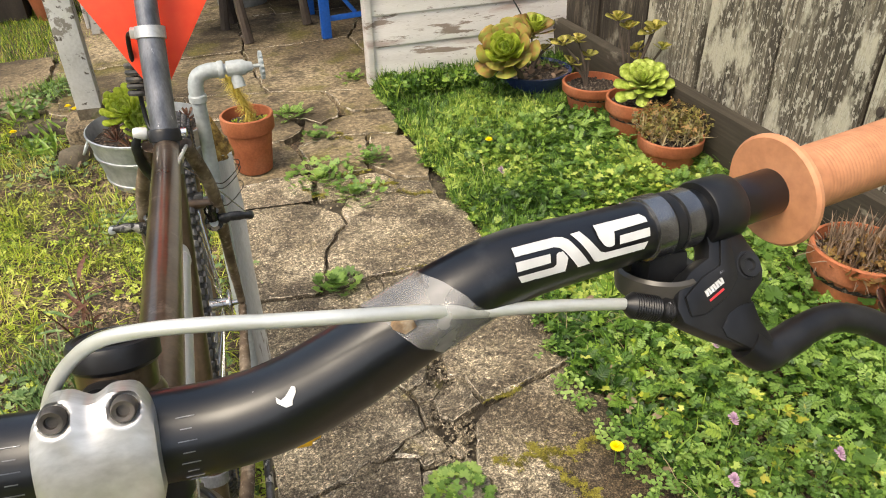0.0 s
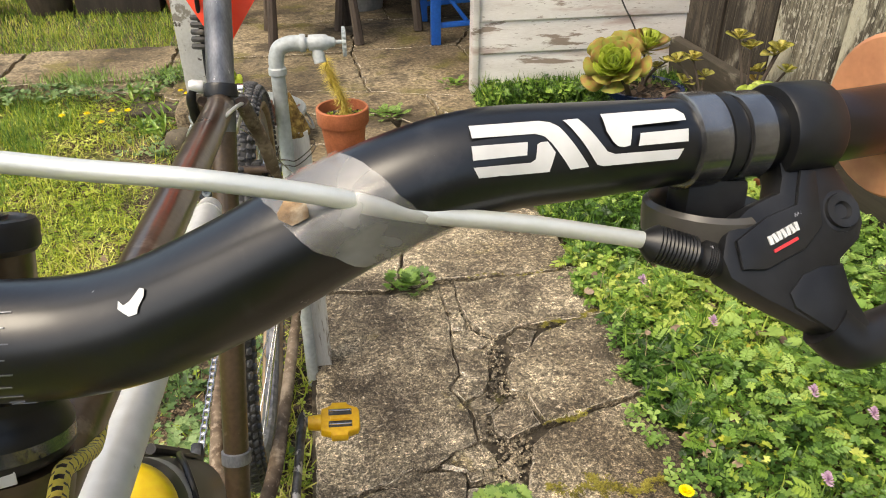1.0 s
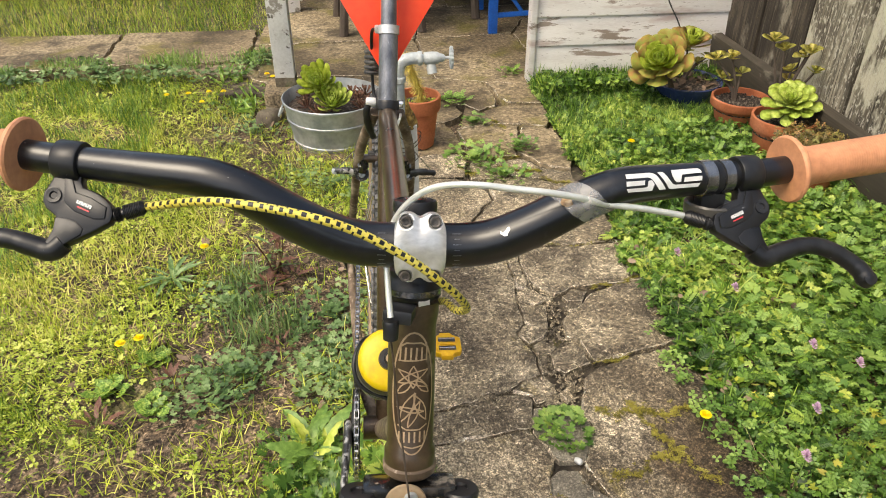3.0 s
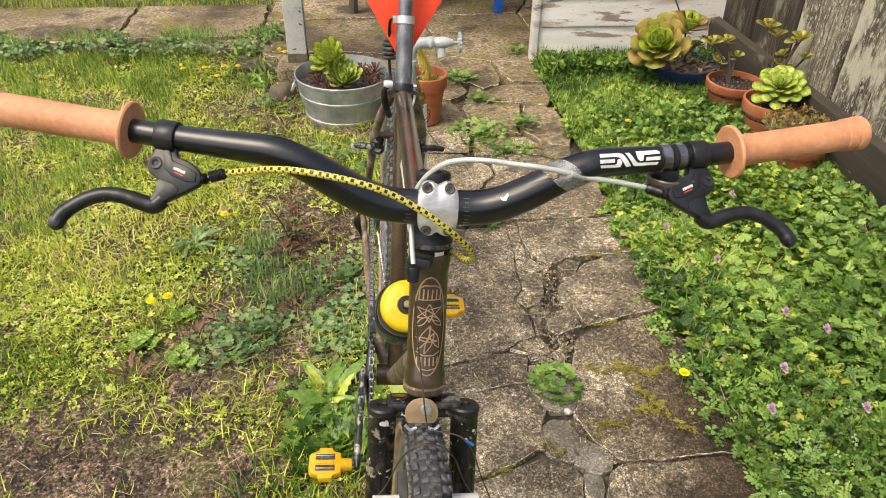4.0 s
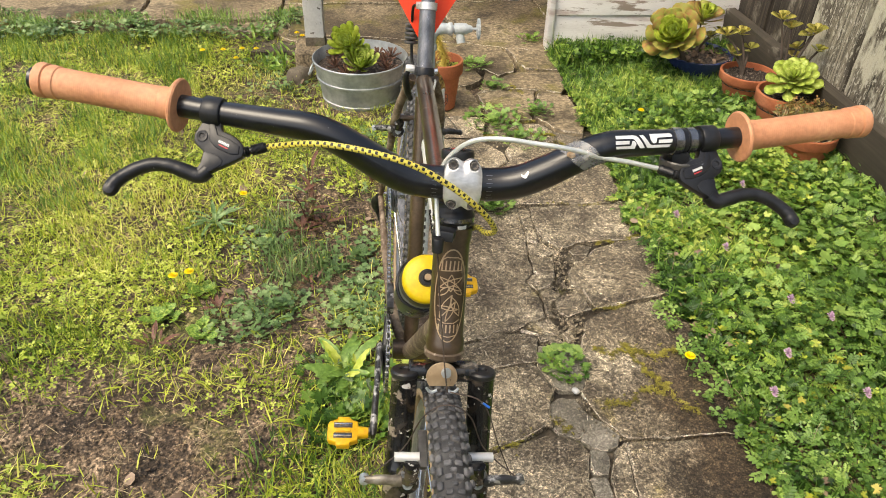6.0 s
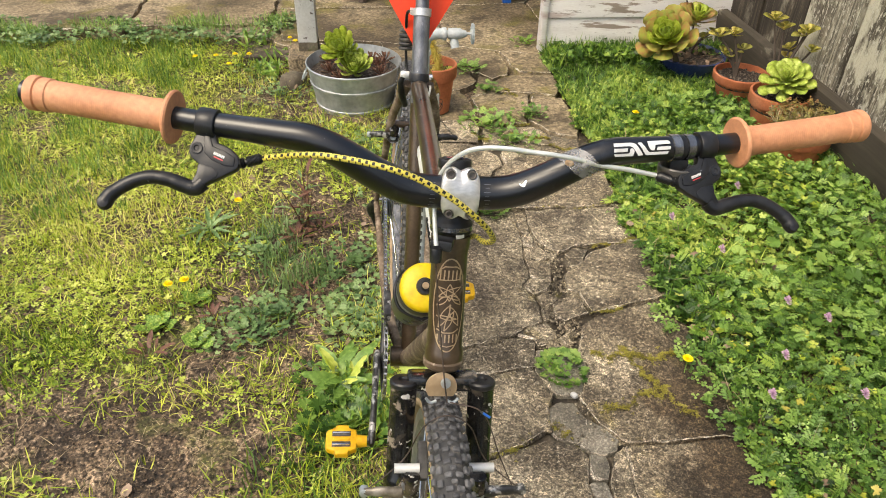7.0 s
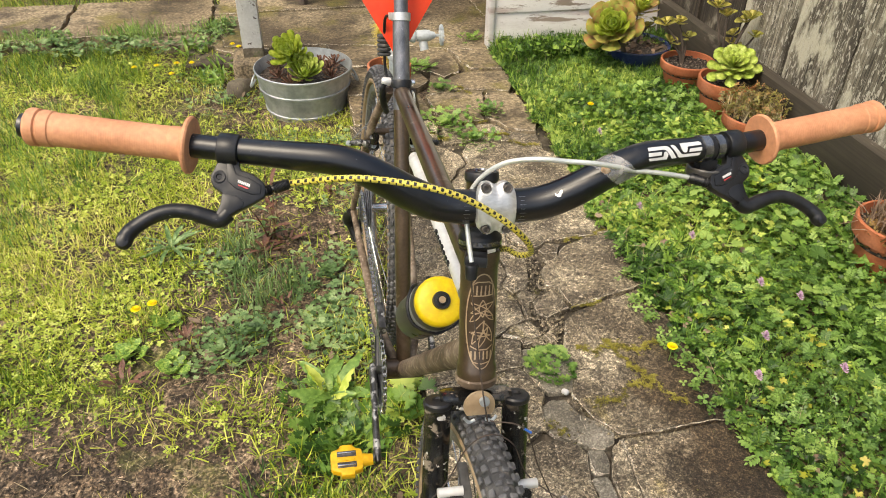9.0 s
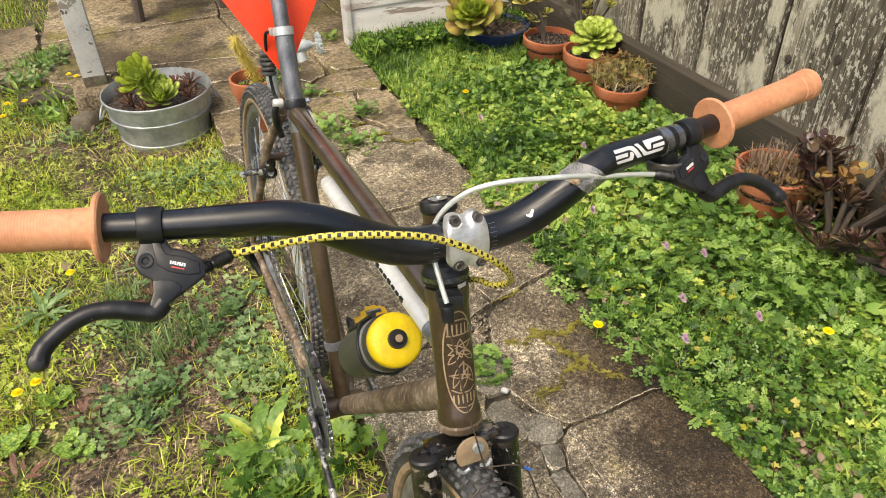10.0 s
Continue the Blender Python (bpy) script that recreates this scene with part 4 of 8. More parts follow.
for k in range(3):
    ob = part("base_board", block(0.045, 1.88, 0.21, pose(0, 0, 0), 0.004), M_BASEB, fence)
    ob.matrix_local = pose(1.722, 2.09 - 1.89 * k, 0.105 - 0.03 * k, 0, -6, 0)
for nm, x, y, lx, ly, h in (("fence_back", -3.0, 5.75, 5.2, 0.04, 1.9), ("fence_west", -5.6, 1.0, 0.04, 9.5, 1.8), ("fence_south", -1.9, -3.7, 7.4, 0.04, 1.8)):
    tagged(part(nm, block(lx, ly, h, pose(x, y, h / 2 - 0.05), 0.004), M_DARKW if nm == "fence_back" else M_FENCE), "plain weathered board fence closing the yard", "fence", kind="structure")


# ---- planting ----
rs = np.random.RandomState(5)


def rows(n, x0, x1, y0, y1, keep, z, tilt=(0.1, 0.6), size=(0.012, 0.02)):
    """Random places on a stretch of ground; keep(x, y) is the chance that one stays, z(x, y) the height above the soil."""
    out = []
    for x, y, a in zip(rs.uniform(x0, x1, n), rs.uniform(y0, y1, n), rs.rand(n)):
        if a < keep(x, y):
            out.append((x, y, (hill(x, y) if x < 0.3 or x > 0.9 else max(0.006 if x < 0.85 else -0.01, hill(x, y))) + z(x, y) * rs.rand() ** 0.6, rs.uniform(0, 6.28), rs.uniform(*tilt), rs.uniform(-0.4, 0.4), rs.uniform(*size)))
    return out


def bed_h(x, y):
    edge = min(1.0, max(0.12, (x - 0.80) / 0.22))
    far = 1.0 if y < 1.9 else max(0.42, 1.0 - 0.75 * (y - 1.9))
    return (0.02 + 0.10 * max(0.0, 0.45 + noise.noise((x * 2.6, y * 2.6, 7.0)) + 0.6 * noise.noise((x * 7, y * 7, 1.0))) * edge * (1.0 if x < 1.4 else 0.6)) * far


def bed_in(x, y):
    e = 0.835 + 0.045 * noise.noise((x * 3, y * 5, 3.0)) + 0.035 * noise.noise((x * 12, y * 17, 3.0))
    return 1.0 if x > e else 0.0


def clumps(a, b, f):
    return lambda x, y: bed_in(x, y) * (1.0 if y < 1.7 else 0.16) * min(1.0, max(0.0, a + b * noise.noise((x * f, y * f, a * 9))))


bed = thing("groundcover_bed", Matrix(), "dense bed of small green weeds and clover beside the path", "groundcover", kind="stuff")
LOW = lambda x, y: 0.45 * bed_h(x, y)
swarm("clover_leaves", M_LEAF, TREFOIL, rows(8500, 0.8, 1.72, 0.1, 3.0, clumps(0.6, 1.6, 3.0), LOW, (-0.3, 0.7), (0.009, 0.018)), bed)
swarm("lobed_leaves", M_LEAF, CRANE, rows(18000, 0.8, 1.72, 0.1, 3.0, clumps(0.5, 1.5, 2.2), bed_h, (-0.7, 1.0), (0.007, 0.0155)), bed)
swarm("pinnate_leaves", M_LEAF2, FERNY, rows(6000, 0.8, 1.72, 0.1, 3.0, clumps(0.4, 1.8, 2.6), bed_h, (-0.1, 0.9), (0.020, 0.040)), bed)
swarm("vetch_leaves", M_LEAF, VETCH, rows(5600, 0.8, 1.72, 0.1, 3.0, clumps(0.5, 1.6, 2.4), bed_h, (-0.1, 0.9), (0.024, 0.045)), bed)
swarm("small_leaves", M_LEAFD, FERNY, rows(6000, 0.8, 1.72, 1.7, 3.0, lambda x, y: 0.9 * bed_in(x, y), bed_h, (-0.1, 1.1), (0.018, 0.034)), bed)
swarm("small_leaves", M_LEAF, CRANE, rows(14000, 0.8, 1.72, 1.65, 3.0, lambda x, y: 0.9 * bed_in(x, y), bed_h, (-0.4, 0.9), (0.009, 0.016)), bed)
swarm("lime_leaves", M_LOWG, CRANE, rows(3600, 0.8, 1.72, 0.1, 1.8, clumps(0.05, 1.4, 3.1), lambda x, y: bed_h(x, y), (-0.6, 1.0), (0.008, 0.017)), bed)
swarm("lime_leaves", M_LEAF2, TREFOIL, rows(5200, 0.84, 1.55, 0.1, 0.95, lambda x, y: bed_in(x, y) * min(1.0, max(0.0, 0.25 + 1.5 * (0.8 - y) + 1.4 * noise.noise((x * 3.7, y * 3.7, 91.0)))), bed_h, (-0.5, 0.9), (0.008, 0.015)), bed)
# a lower layer in deeper green, the bed's inner shade put into colour
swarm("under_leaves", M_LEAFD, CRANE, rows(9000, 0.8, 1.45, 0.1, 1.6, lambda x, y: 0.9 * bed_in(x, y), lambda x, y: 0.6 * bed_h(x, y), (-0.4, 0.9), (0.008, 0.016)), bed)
swarm("trailing_leaves", M_LEAF, CRANE, rows(5500, 1.25, 1.72, 0.1, 2.4, lambda x, y: 0.9, lambda x, y: 0.06, (-0.4, 0.9), (0.009, 0.019)), bed)
swarm("trailing_leaves", M_LEAF2, FERNY, rows(3000, 1.25, 1.72, 0.1, 2.4, lambda x, y: 0.9, lambda x, y: 0.07, (-0.1, 1.1), (0.02, 0.04)), bed)
swarm("wall_grass", M_LEAF, BLADE, rows(2600, 0.86, 1.72, 2.82, 3.0, lambda x, y: 0.35 + 0.8 * (y - 2.82) / 0.18, lambda x, y: 0.012, (-0.5, 0.5), (0.06, 0.125)), bed)
swarm("wall_weeds", M_LEAF, CRANE, rows(1800, 0.86, 1.72, 2.80, 3.0, lambda x, y: 0.8, lambda x, y: 0.09, (-0.3, 0.9), (0.010, 0.018)), bed)
swarm("outlying_leaves", M_LEAF, LOBED, rows(9000, 0.85, 1.72, -3.5, 0.1, lambda x, y: 1.0, lambda x, y: 0.06, (-0.4, 0.9), (0.02, 0.045)), bed)
swarm("yellowing_leaves", M_YLEAF, CRANE, rows(1300, 0.8, 1.5, 0.1, 1.9, lambda x, y: clumps(0.0, 1.5, 5.0)(x, y) * (1.3 if x < 0.95 else 0.7), bed_h, (-0.5, 0.9), (0.007, 0.015)), bed)
spill_ = []
for cx, cy, n, r in ((0.815, 1.21, 26, 0.035), (0.785, 1.09, 22, 0.03), (0.79, 1.02, 16, 0.025), (0.80, 0.93, 26, 0.03), (0.815, 0.86, 22, 0.03), (0.80, 0.79, 18, 0.025), (0.797, 0.718, 12, 0.022), (0.83, 0.66, 18, 0.025), (0.825, 1.33, 24, 0.03), (0.82, 1.55, 20, 0.03)):
    spill_ += [(cx + rs.normal(0, r * 0.6), cy + rs.normal(0, r * 0.6), 0.010 + 0.035 * rs.rand(), rs.uniform(0, 6.28), rs.uniform(-0.3, 0.6), rs.uniform(-0.4, 0.4), rs.uniform(0.010, 0.017)) for _ in range(n)]
swarm("edge_leaves", M_LEAF2, TREFOIL, spill_, bed)
swarm("broad_leaves", M_LEAF2, MALLOW, rows(260, 1.02, 1.66, 0.55, 1.6, lambda x, y: max(0.0, 0.7 - 1.3 * math.hypot((x - 1.40) / 0.8, (y - 1.15) / 1.2)), lambda x, y: 0.11, (-0.3, 0.6), (0.015, 0.032)), bed)
swarm("dead_leaves", M_DEAD, LEAF, rows(900, 0.82, 1.72, 0.1, 3.0, clumps(0.5, 1.2, 3.0), lambda x, y: 0.03, (0.0, 0.7), (0.012, 0.03)), bed)
swarm("straw", M_STRAW, THINB, rows(1500, 0.82, 1.72, 0.1, 3.0, clumps(0.5, 1.4, 2.5), lambda x, y: 0.05, (-1.5, 0.2), (0.03, 0.07)), bed)
swarm("grass_blades", M_LEAF, BLADE, rows(8000, 0.8, 1.72, 0.1, 3.0, clumps(0.45, 1.1, 2.0), lambda x, y: 0.01, (-0.4, 0.6), (0.03, 0.075)), bed)
# lower tufts in deeper green carry shade in their colour, the upper ones don't
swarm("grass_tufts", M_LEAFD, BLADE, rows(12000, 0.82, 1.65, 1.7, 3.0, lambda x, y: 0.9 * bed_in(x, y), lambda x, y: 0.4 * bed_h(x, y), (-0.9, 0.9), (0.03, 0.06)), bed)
swarm("grass_tufts", M_LEAF, BLADE, rows(7000, 0.82, 1.65, 1.7, 3.0, lambda x, y: 0.9 * bed_in(x, y), lambda x, y: 0.6 * bed_h(x, y), (-0.9, 0.9), (0.03, 0.06)), bed)


def dirt(x, y):
    """How bare the lawn is: a trodden patch near the front, thin spots elsewhere."""
    d = 0.85 * math.hypot((x + 0.54) / 0.48, (y - 0.80 + 0.18 * (x + 0.54)) / 0.155) + 0.5 * noise.noise((x * 4, y * 4, 11.0))
    e = math.hypot((x + 0.15) / 0.25, (y - 1.5) / 0.7) + 0.5 * noise.noise((x * 5, y * 5, 15.0))
    f = math.hypot((x + 0.25) / 0.5, (y - 2.75) / 0.5) + 0.4 * noise.noise((x * 5, y * 5, 17.0))
    g = math.hypot((x + 0.36) / 0.21, (y - 1.17) / 0.19) + 0.5 * noise.noise((x * 6, y * 6, 19.0))
    return max(0.0, min(1.0, 1.5 - d), min(0.92, 1.5 - g), min(0.88, 1.42 - e), min(0.8, 1.25 - f), 0.55 * (0.2 + noise.noise((x * 2.2, y * 2.2, 5.0))))


def foot(x, y):
    """The darker, longer grass beside the front wheel."""
    return max(0.0, min(1.0, 1.6 - 1.6 * math.hypot((x + 0.08) / 0.22, (y - 0.62) / 0.22) + 0.6 * noise.noise((x * 6, y * 6, 51.0))))


def lawn_in(x, y):
    if x > 0.15 + 0.03 * noise.noise((x * 6, y * 9, 2.0)) or (y > 3.42 + 0.05 * noise.noise((x * 5, 0, 0)) and x < -0.45) or (y > 3.15 and x >= -0.45):
        return 0.0
    return max(0.0, 1.0 - 1.05 * dirt(x, y)) * (1.0 - 0.75 * foot(x, y))


def tufts(x, y):
    return lawn_in(x, y) * max(0.0, min(1.0, 0.55 + 1.6 * noise.noise((x * 6.5, y * 6.5, 31.0))))


lawn = thing("lawn", Matrix(), "short patchy yellow-green lawn with bare soil and weeds", "lawn", kind="stuff")
swarm("grass_blades", M_GRASS, BLADE, rows(85000, -2.3, 0.2, 0.3, 3.5, tufts, lambda x, y: 0.004, (-0.7, 0.9), (0.022, 0.055)), lawn)
swarm("lying_grass", M_GRASS, BLADE, rows(42000, -1.6, 0.2, 0.3, 3.5, lawn_in, lambda x, y: 0.016, (-1.5, -0.6), (0.022, 0.055)), lawn)
swarm("tall_grass", M_LEAF2, BLADE, rows(26000, -2.5, -0.8, 1.7, 3.5, tufts, lambda x, y: 0.004, (-0.5, 0.7), (0.03, 0.07)), lawn)
swarm("tall_grass", M_LEAF, BLADE, rows(15000, -1.8, 0.1, 0.9, 3.3, lambda x, y: tufts(x, y) * max(0.0, 0.2 + 1.8 * noise.noise((x * 2.4, y * 2.4, 71.0))), lambda x, y: 0.004, (-0.6, 0.8), (0.03, 0.06)), lawn)
swarm("small_clover", M_LOWG, TREFOIL, rows(46000, -2.0, 0.18, 0.3, 3.4, lambda x, y: lawn_in(x, y) * max(0.0, 0.38 + 1.7 * noise.noise((x * 3.2, y * 3.2, 21.0))), lambda x, y: 0.022, (-0.3, 0.7), (0.006, 0.013)), lawn)
swarm("low_weeds", M_LOWG, CRANE, rows(20000, -2.0, 0.18, 0.3, 3.4, lambda x, y: lawn_in(x, y) * max(0.0, 0.1 + 1.8 * noise.noise((x * 4.2, y * 4.2, 61.0))), lambda x, y: 0.02, (-0.3, 0.7), (0.008, 0.016)), lawn)
swarm("far_blades", M_GRASS, BLADE, rows(110000, -5.5, 0.15, -3.5, 3.5, lambda x, y: 1.0 if x < -2.2 or y < 0.35 else 0.0, lambda x, y: 0.004, (-0.7, 0.9), (0.05, 0.11)), lawn)
swarm("far_clover", M_LOWG, TREFOIL, rows(60000, -5.5, 0.15, -3.5, 3.5, lambda x, y: 0.8 if x < -2.0 or y < 0.35 else 0.0, lambda x, y: 0.025, (-0.3, 0.7), (0.014, 0.028)), lawn)
swarm("straw", M_STRAW, THINB, rows(15000, -1.8, 0.15, 0.35, 3.3, lambda x, y: (0.24 + 0.08 * dirt(x, y)) * (1 - foot(x, y)) if x < 0.15 else 0, lambda x, y: 0.012, (-1.6, -1.1), (0.015, 0.06)), lawn)
swarm("grass_blades", M_GRASS, BLADE, rows(16000, -3.6, -0.35, 4.0, 5.6, lambda x, y: 0.9, lambda x, y: 0.004, (-0.7, 0.9), (0.03, 0.065)), lawn)
swarm("grass_blades", M_LEAF, BLADE, rows(16000, -3.6, -0.35, 4.0, 5.6, lambda x, y: 0.9, lambda x, y: 0.004, (-0.7, 0.9), (0.03, 0.07)), lawn)
swarm("edge_grass", M_LEAF2, BLADE, [(x, y, z + 0.035, a, t, r, q) for x, y, z, a, t, r, q in rows(9000, -2.6, -0.42, 3.38, 3.62, lambda x, y: max(0.0, 0.45 - 3.2 * abs(y - 3.47 - 0.06 * noise.noise((x * 5, 0, 81.0))) + 0.9 * noise.noise((x * 4, y * 6, 83.0))), lambda x, y: 0.01, (-0.9, 0.9), (0.03, 0.07))], lawn)
swarm("edge_weeds", M_CREEP, CRANE, [(x, y, z + 0.035, a, t, r, q) for x, y, z, a, t, r, q in rows(3500, -2.2, -0.38, 3.25, 3.62, lambda x, y: max(0.0, 0.25 + 1.4 * noise.noise((x * 3.5, y * 4, 85.0))), lambda x, y: 0.03, (-0.2, 0.8), (0.010, 0.02))], lawn)
swarm("dead_leaves", M_DEAD, LEAF, rows(330, -1.4, 0.15, 0.4, 2.9, lambda x, y: 0.5, lambda x, y: 0.012, (-0.9, 0.9), (0.010, 0.034)), lawn)
swarm("soil_crumbs", M_SOIL, ([(-0.5, -0.4, 0), (0.5, -0.35, 0), (0.35, 0.5, 0), (-0.4, 0.4, 0), (-0.1, 0.05, 0.5), (0.15, -0.05, 0.45)], [(0, 1, 5, 4), (1, 2, 5), (2, 3, 4, 5), (3, 0, 4)]),
      rows(52000, -1.4, 0.15, 0.35, 2.9, lambda x, y: dirt(x, y), lambda x, y: 0.004, (-0.5, 0.5), (0.002, 0.007)), lawn)
swarm("dark_grass", M_LEAFD, BLADE, rows(5500, -0.5, 0.16, 0.25, 1.05, foot, lambda x, y: 0.004, (-1.1, 1.1), (0.025, 0.06)), lawn)
swarm("dark_grass", M_GRASS, BLADE, rows(5000, -0.5, 0.16, 0.25, 1.05, foot, lambda x, y: 0.006, (-1.4, 1.1), (0.025, 0.06)), lawn)
swarm("sparse_blades", M_GRASS, BLADE, rows(7000, -1.4, 0.15, 0.35, 2.9, lambda x, y: dirt(x, y) * max(0.0, min(1.0, 0.2 + 1.6 * noise.noise((x * 7, y * 7, 41.0)))), lambda x, y: 0.003, (-1.2, 0.9), (0.025, 0.06)), lawn)


def leaf_mesh(mat, tpl):
    me = bpy.data.meshes.new("leaf")
    me.from_pydata(tpl[0], [], tpl[1])
    me.polygons.foreach_set("use_smooth", [True] * len(me.polygons))
    me.materials.append(mat)
    return me


def single_leaves(parent, mat, tpl, out, m=None):
    """Each leaf an object of its own under its plant, on one shared mesh."""
    me = leaf_mesh(mat, tpl)
    for x, y, z, yaw, tilt, roll, s in out:
        ob = new("leaf", me)
        ob.parent = parent
        ob.matrix_local = (m or Matrix()) @ pose(x, y, z, 0, 0, math.degrees(yaw)) @ pose(0, 0, 0, math.degrees(tilt)) @ pose(0, 0, 0, 0, math.degrees(roll), 0) @ Matrix.Scale(s, 4)


def rosette_weed(name, x, y, z, n, size, mat, leaf, label, lift=(0.1, 0.6), spread=0.02):
    out = []
    for i in range(n):
        a = i * 2.4 + rs.uniform(-0.3, 0.3)
        r = spread * rs.rand()
        out.append((x - math.sin(a) * r, y + math.cos(a) * r, z + 0.006 + 0.02 * rs.rand(), a, rs.uniform(*lift), rs.uniform(-0.3, 0.3), size * rs.uniform(0.6, 1.1)))
    if n > 30:
        return swarm(name, mat, leaf, out, None, label, "weed", "stuff")
    w = thing(name, Matrix(), label, "weed")
    single_leaves(w, mat, leaf, out)


dock = thing("dock_weed", pose(-0.062, 0.93, -0.02), "pale green weed with long wavy lance leaves", "weed")
for mt, n, lo, hi, size in ((M_LEAF2, 14, 0.05, 0.35, 0.115), (M_LEAF2, 12, 0.25, 0.6, 0.11), (M_LOWG, 8, 0.4, 0.9, 0.08)):
    single_leaves(dock, mt, BROAD, [(0.02 * math.sin(i * 2.1 + lo * 9), 0.02 * math.cos(i * 3.7 + lo * 5), 0.004 + 0.01 * rs.rand(), i * 2.4 + lo + rs.uniform(-0.4, 0.4), rs.uniform(lo, hi), rs.uniform(-0.7, 0.7), size * rs.uniform(0.55, 1.1)) for i in range(n)])
rosette_weed("tall_weed", -0.10, 0.92, -0.02, 60, 0.03, M_LEAF, FERNY, "feathery green weed among the grass", (0.1, 1.0), 0.08)
rosette_weed("leafy_weed", -0.05, 0.80, -0.02, 230, 0.023, M_LEAFD, CRANE, "dark green leafy weed beside the bicycle", (0.0, 0.7), 0.11)
rosette_weed("rosette_weed", -0.5, 1.62, -0.035, 16, 0.095, M_CREEP, LANCE, "flat pale green rosette weed in the lawn", (0.05, 0.35))
rosette_weed("rosette_weed", 0.10, 0.86, -0.01, 40, 0.035, M_LEAF, CRANE, "lobed green weed clump at the path's edge", (0.1, 0.7), 0.09)
for x, y, n, r in ((-0.33, 1.15, 130, 0.085), (-0.25, 1.21, 90, 0.065), (-0.33, 1.50, 90, 0.08), (-0.03, 1.42, 120, 0.10), (-0.03, 1.27, 110, 0.09), (0.01, 1.10, 120, 0.09), (-0.07, 1.18, 90, 0.07), (0.09, 1.75, 70, 0.10), (0.08, 2.05, 60, 0.08), (-0.15, 2.29, 90, 0.10), (-0.04, 2.20, 90, 0.09), (0.07, 2.27, 70, 0.08), (-0.41, 2.76, 110, 0.12), (-0.50, 3.02, 110, 0.14)):
    rosette_weed("creeping_weed", x, y, hill(x, y), int(n * 1.5), 0.0135, M_CREEP, CRANE, "creeping weed with small scalloped grey-green leaves", (-0.1, 0.5), r * 1.45)
for x, y, n in ((-0.47, 2.98, 26), (-0.56, 3.30, 22), (-0.40, 3.10, 18)):
    w = thing("lance_weed", pose(x, y, hill(x, y)), "leafy weed with long green lance leaves by the post", "weed")
    single_leaves(w, M_LEAF, LANCE, [(0.05 * math.sin(i * 2.1), 0.05 * math.cos(i * 3.7), 0.004, i * 2.4, rs.uniform(0.2, 1.1), rs.uniform(-0.6, 0.6), rs.uniform(0.06, 0.11)) for i in range(n)])
for x, y, n, size in ((-0.15, 1.59, 9, 0.045), (-0.22, 1.56, 8, 0.05), (-0.17, 1.275, 5, 0.035), (-0.563, 1.263, 5, 0.03), (-0.557, 1.072, 6, 0.05), (-0.417, 1.199, 5, 0.035), (0.0, 1.85, 6, 0.035)):
    rosette_weed("reddish_weed", x, y, hill(x, y), n + 3, size, M_REDLEAF, BROAD, "withered weed with reddish brown leaves", (0.0, 0.9), 0.03)
for x, y, yaw, size in ((-0.338, 1.10, 40, 0.05), (-0.43, 1.41, 100, 0.035), (-0.40, 1.42, 200, 0.04), (-0.437, 1.807, 20, 0.05), (-0.39, 1.27, 80, 0.035), (-0.20, 0.89, 150, 0.035), (-0.05, 1.04, 10, 0.03)):
    fallen = thing("fallen_leaf", pose(x, y, hill(x, y) + 0.008, 12, 8, yaw), "dry tan leaf lying on the lawn", "leaf")
    part("blade", sweep([(0, 0, 0), (0.0, size * 0.35, 0.004), (0.003, size * 0.7, 0.002), (0.004, size, 0.006)], [0.002, size * 0.30, size * 0.26, 0.001], 10, flat=0.12, side=Vector((0, 0, 1))), M_DEAD, fallen)
for x, y, n in ((-0.565, 1.178, 16), (-0.444, 1.105, 14), (-0.478, 1.274, 12)):
    rosette_weed("lobed_weed", x, y, hill(x, y), n + 8, 0.019, M_LEAF, MALLOW, "low weed with round lobed green leaves", (0.0, 0.5), 0.045)
swarm("pale_tufts", M_CREEP, BLADE, [(cx + rs.normal(0, 0.04), cy + rs.normal(0, 0.035), hill(cx, cy), rs.uniform(0, 6.28), rs.uniform(-0.9, 0.9), 0, rs.uniform(0.04, 0.075)) for cx, cy in ((-0.24, 1.34), (-0.154, 1.369), (-0.30, 1.60), (-0.26, 1.45)) for _ in range(130)], lawn)
tall = thing("tall_dock", pose(-0.205, 1.61, hill(-0.205, 1.61)), "upright weed with reddish stalks and withering leaves", "weed")
for k in range(5):
    tip = Vector((0.05 * math.sin(k * 2.3), 0.05 * math.cos(k * 1.7), 0.13 + 0.025 * k))
    part("stalk", sweep(glide([(0.01 * k - 0.02, 0, -0.01), tuple(tip * 0.5 + Vector((0.008, 0, 0))), tuple(tip)], 4), [0.0028, 0.0022, 0.0014], 6), M_REDLEAF, tall)
    single_leaves(tall, M_REDLEAF if k % 2 else M_CREEP, LANCE, [(tip.x * q, tip.y * q, tip.z * q, k * 1.9 + q * 7, rs.uniform(-0.2, 0.8), rs.uniform(-0.5, 0.5), rs.uniform(0.05, 0.085)) for q in (0.15, 0.35, 0.55, 0.75, 0.95)])
cushion = [(0.479 - math.sin(a) * r, 0.915 + math.cos(a) * r, 0.006 + 0.020 * (1 - (r / 0.065) ** 2) + 0.005 * rs.rand(), a, rs.uniform(-0.15, 0.3), rs.uniform(-0.3, 0.3), rs.uniform(0.011, 0.0175)) for a, r in zip(rs.uniform(0, 6.28, 96), 0.060 * np.sqrt(rs.rand(96)))]
# the cushion's lower leaves are darker: shade between leaves put into their green
swarm("path_weed", M_LEAFD, CRANE, [(x, y, z * 0.7, a, t, r, q * 0.85) for x, y, z, a, t, r, q in cushion[:48]], None, "lower leaves of a path weed cushion, gap shade in their colour", "weed")
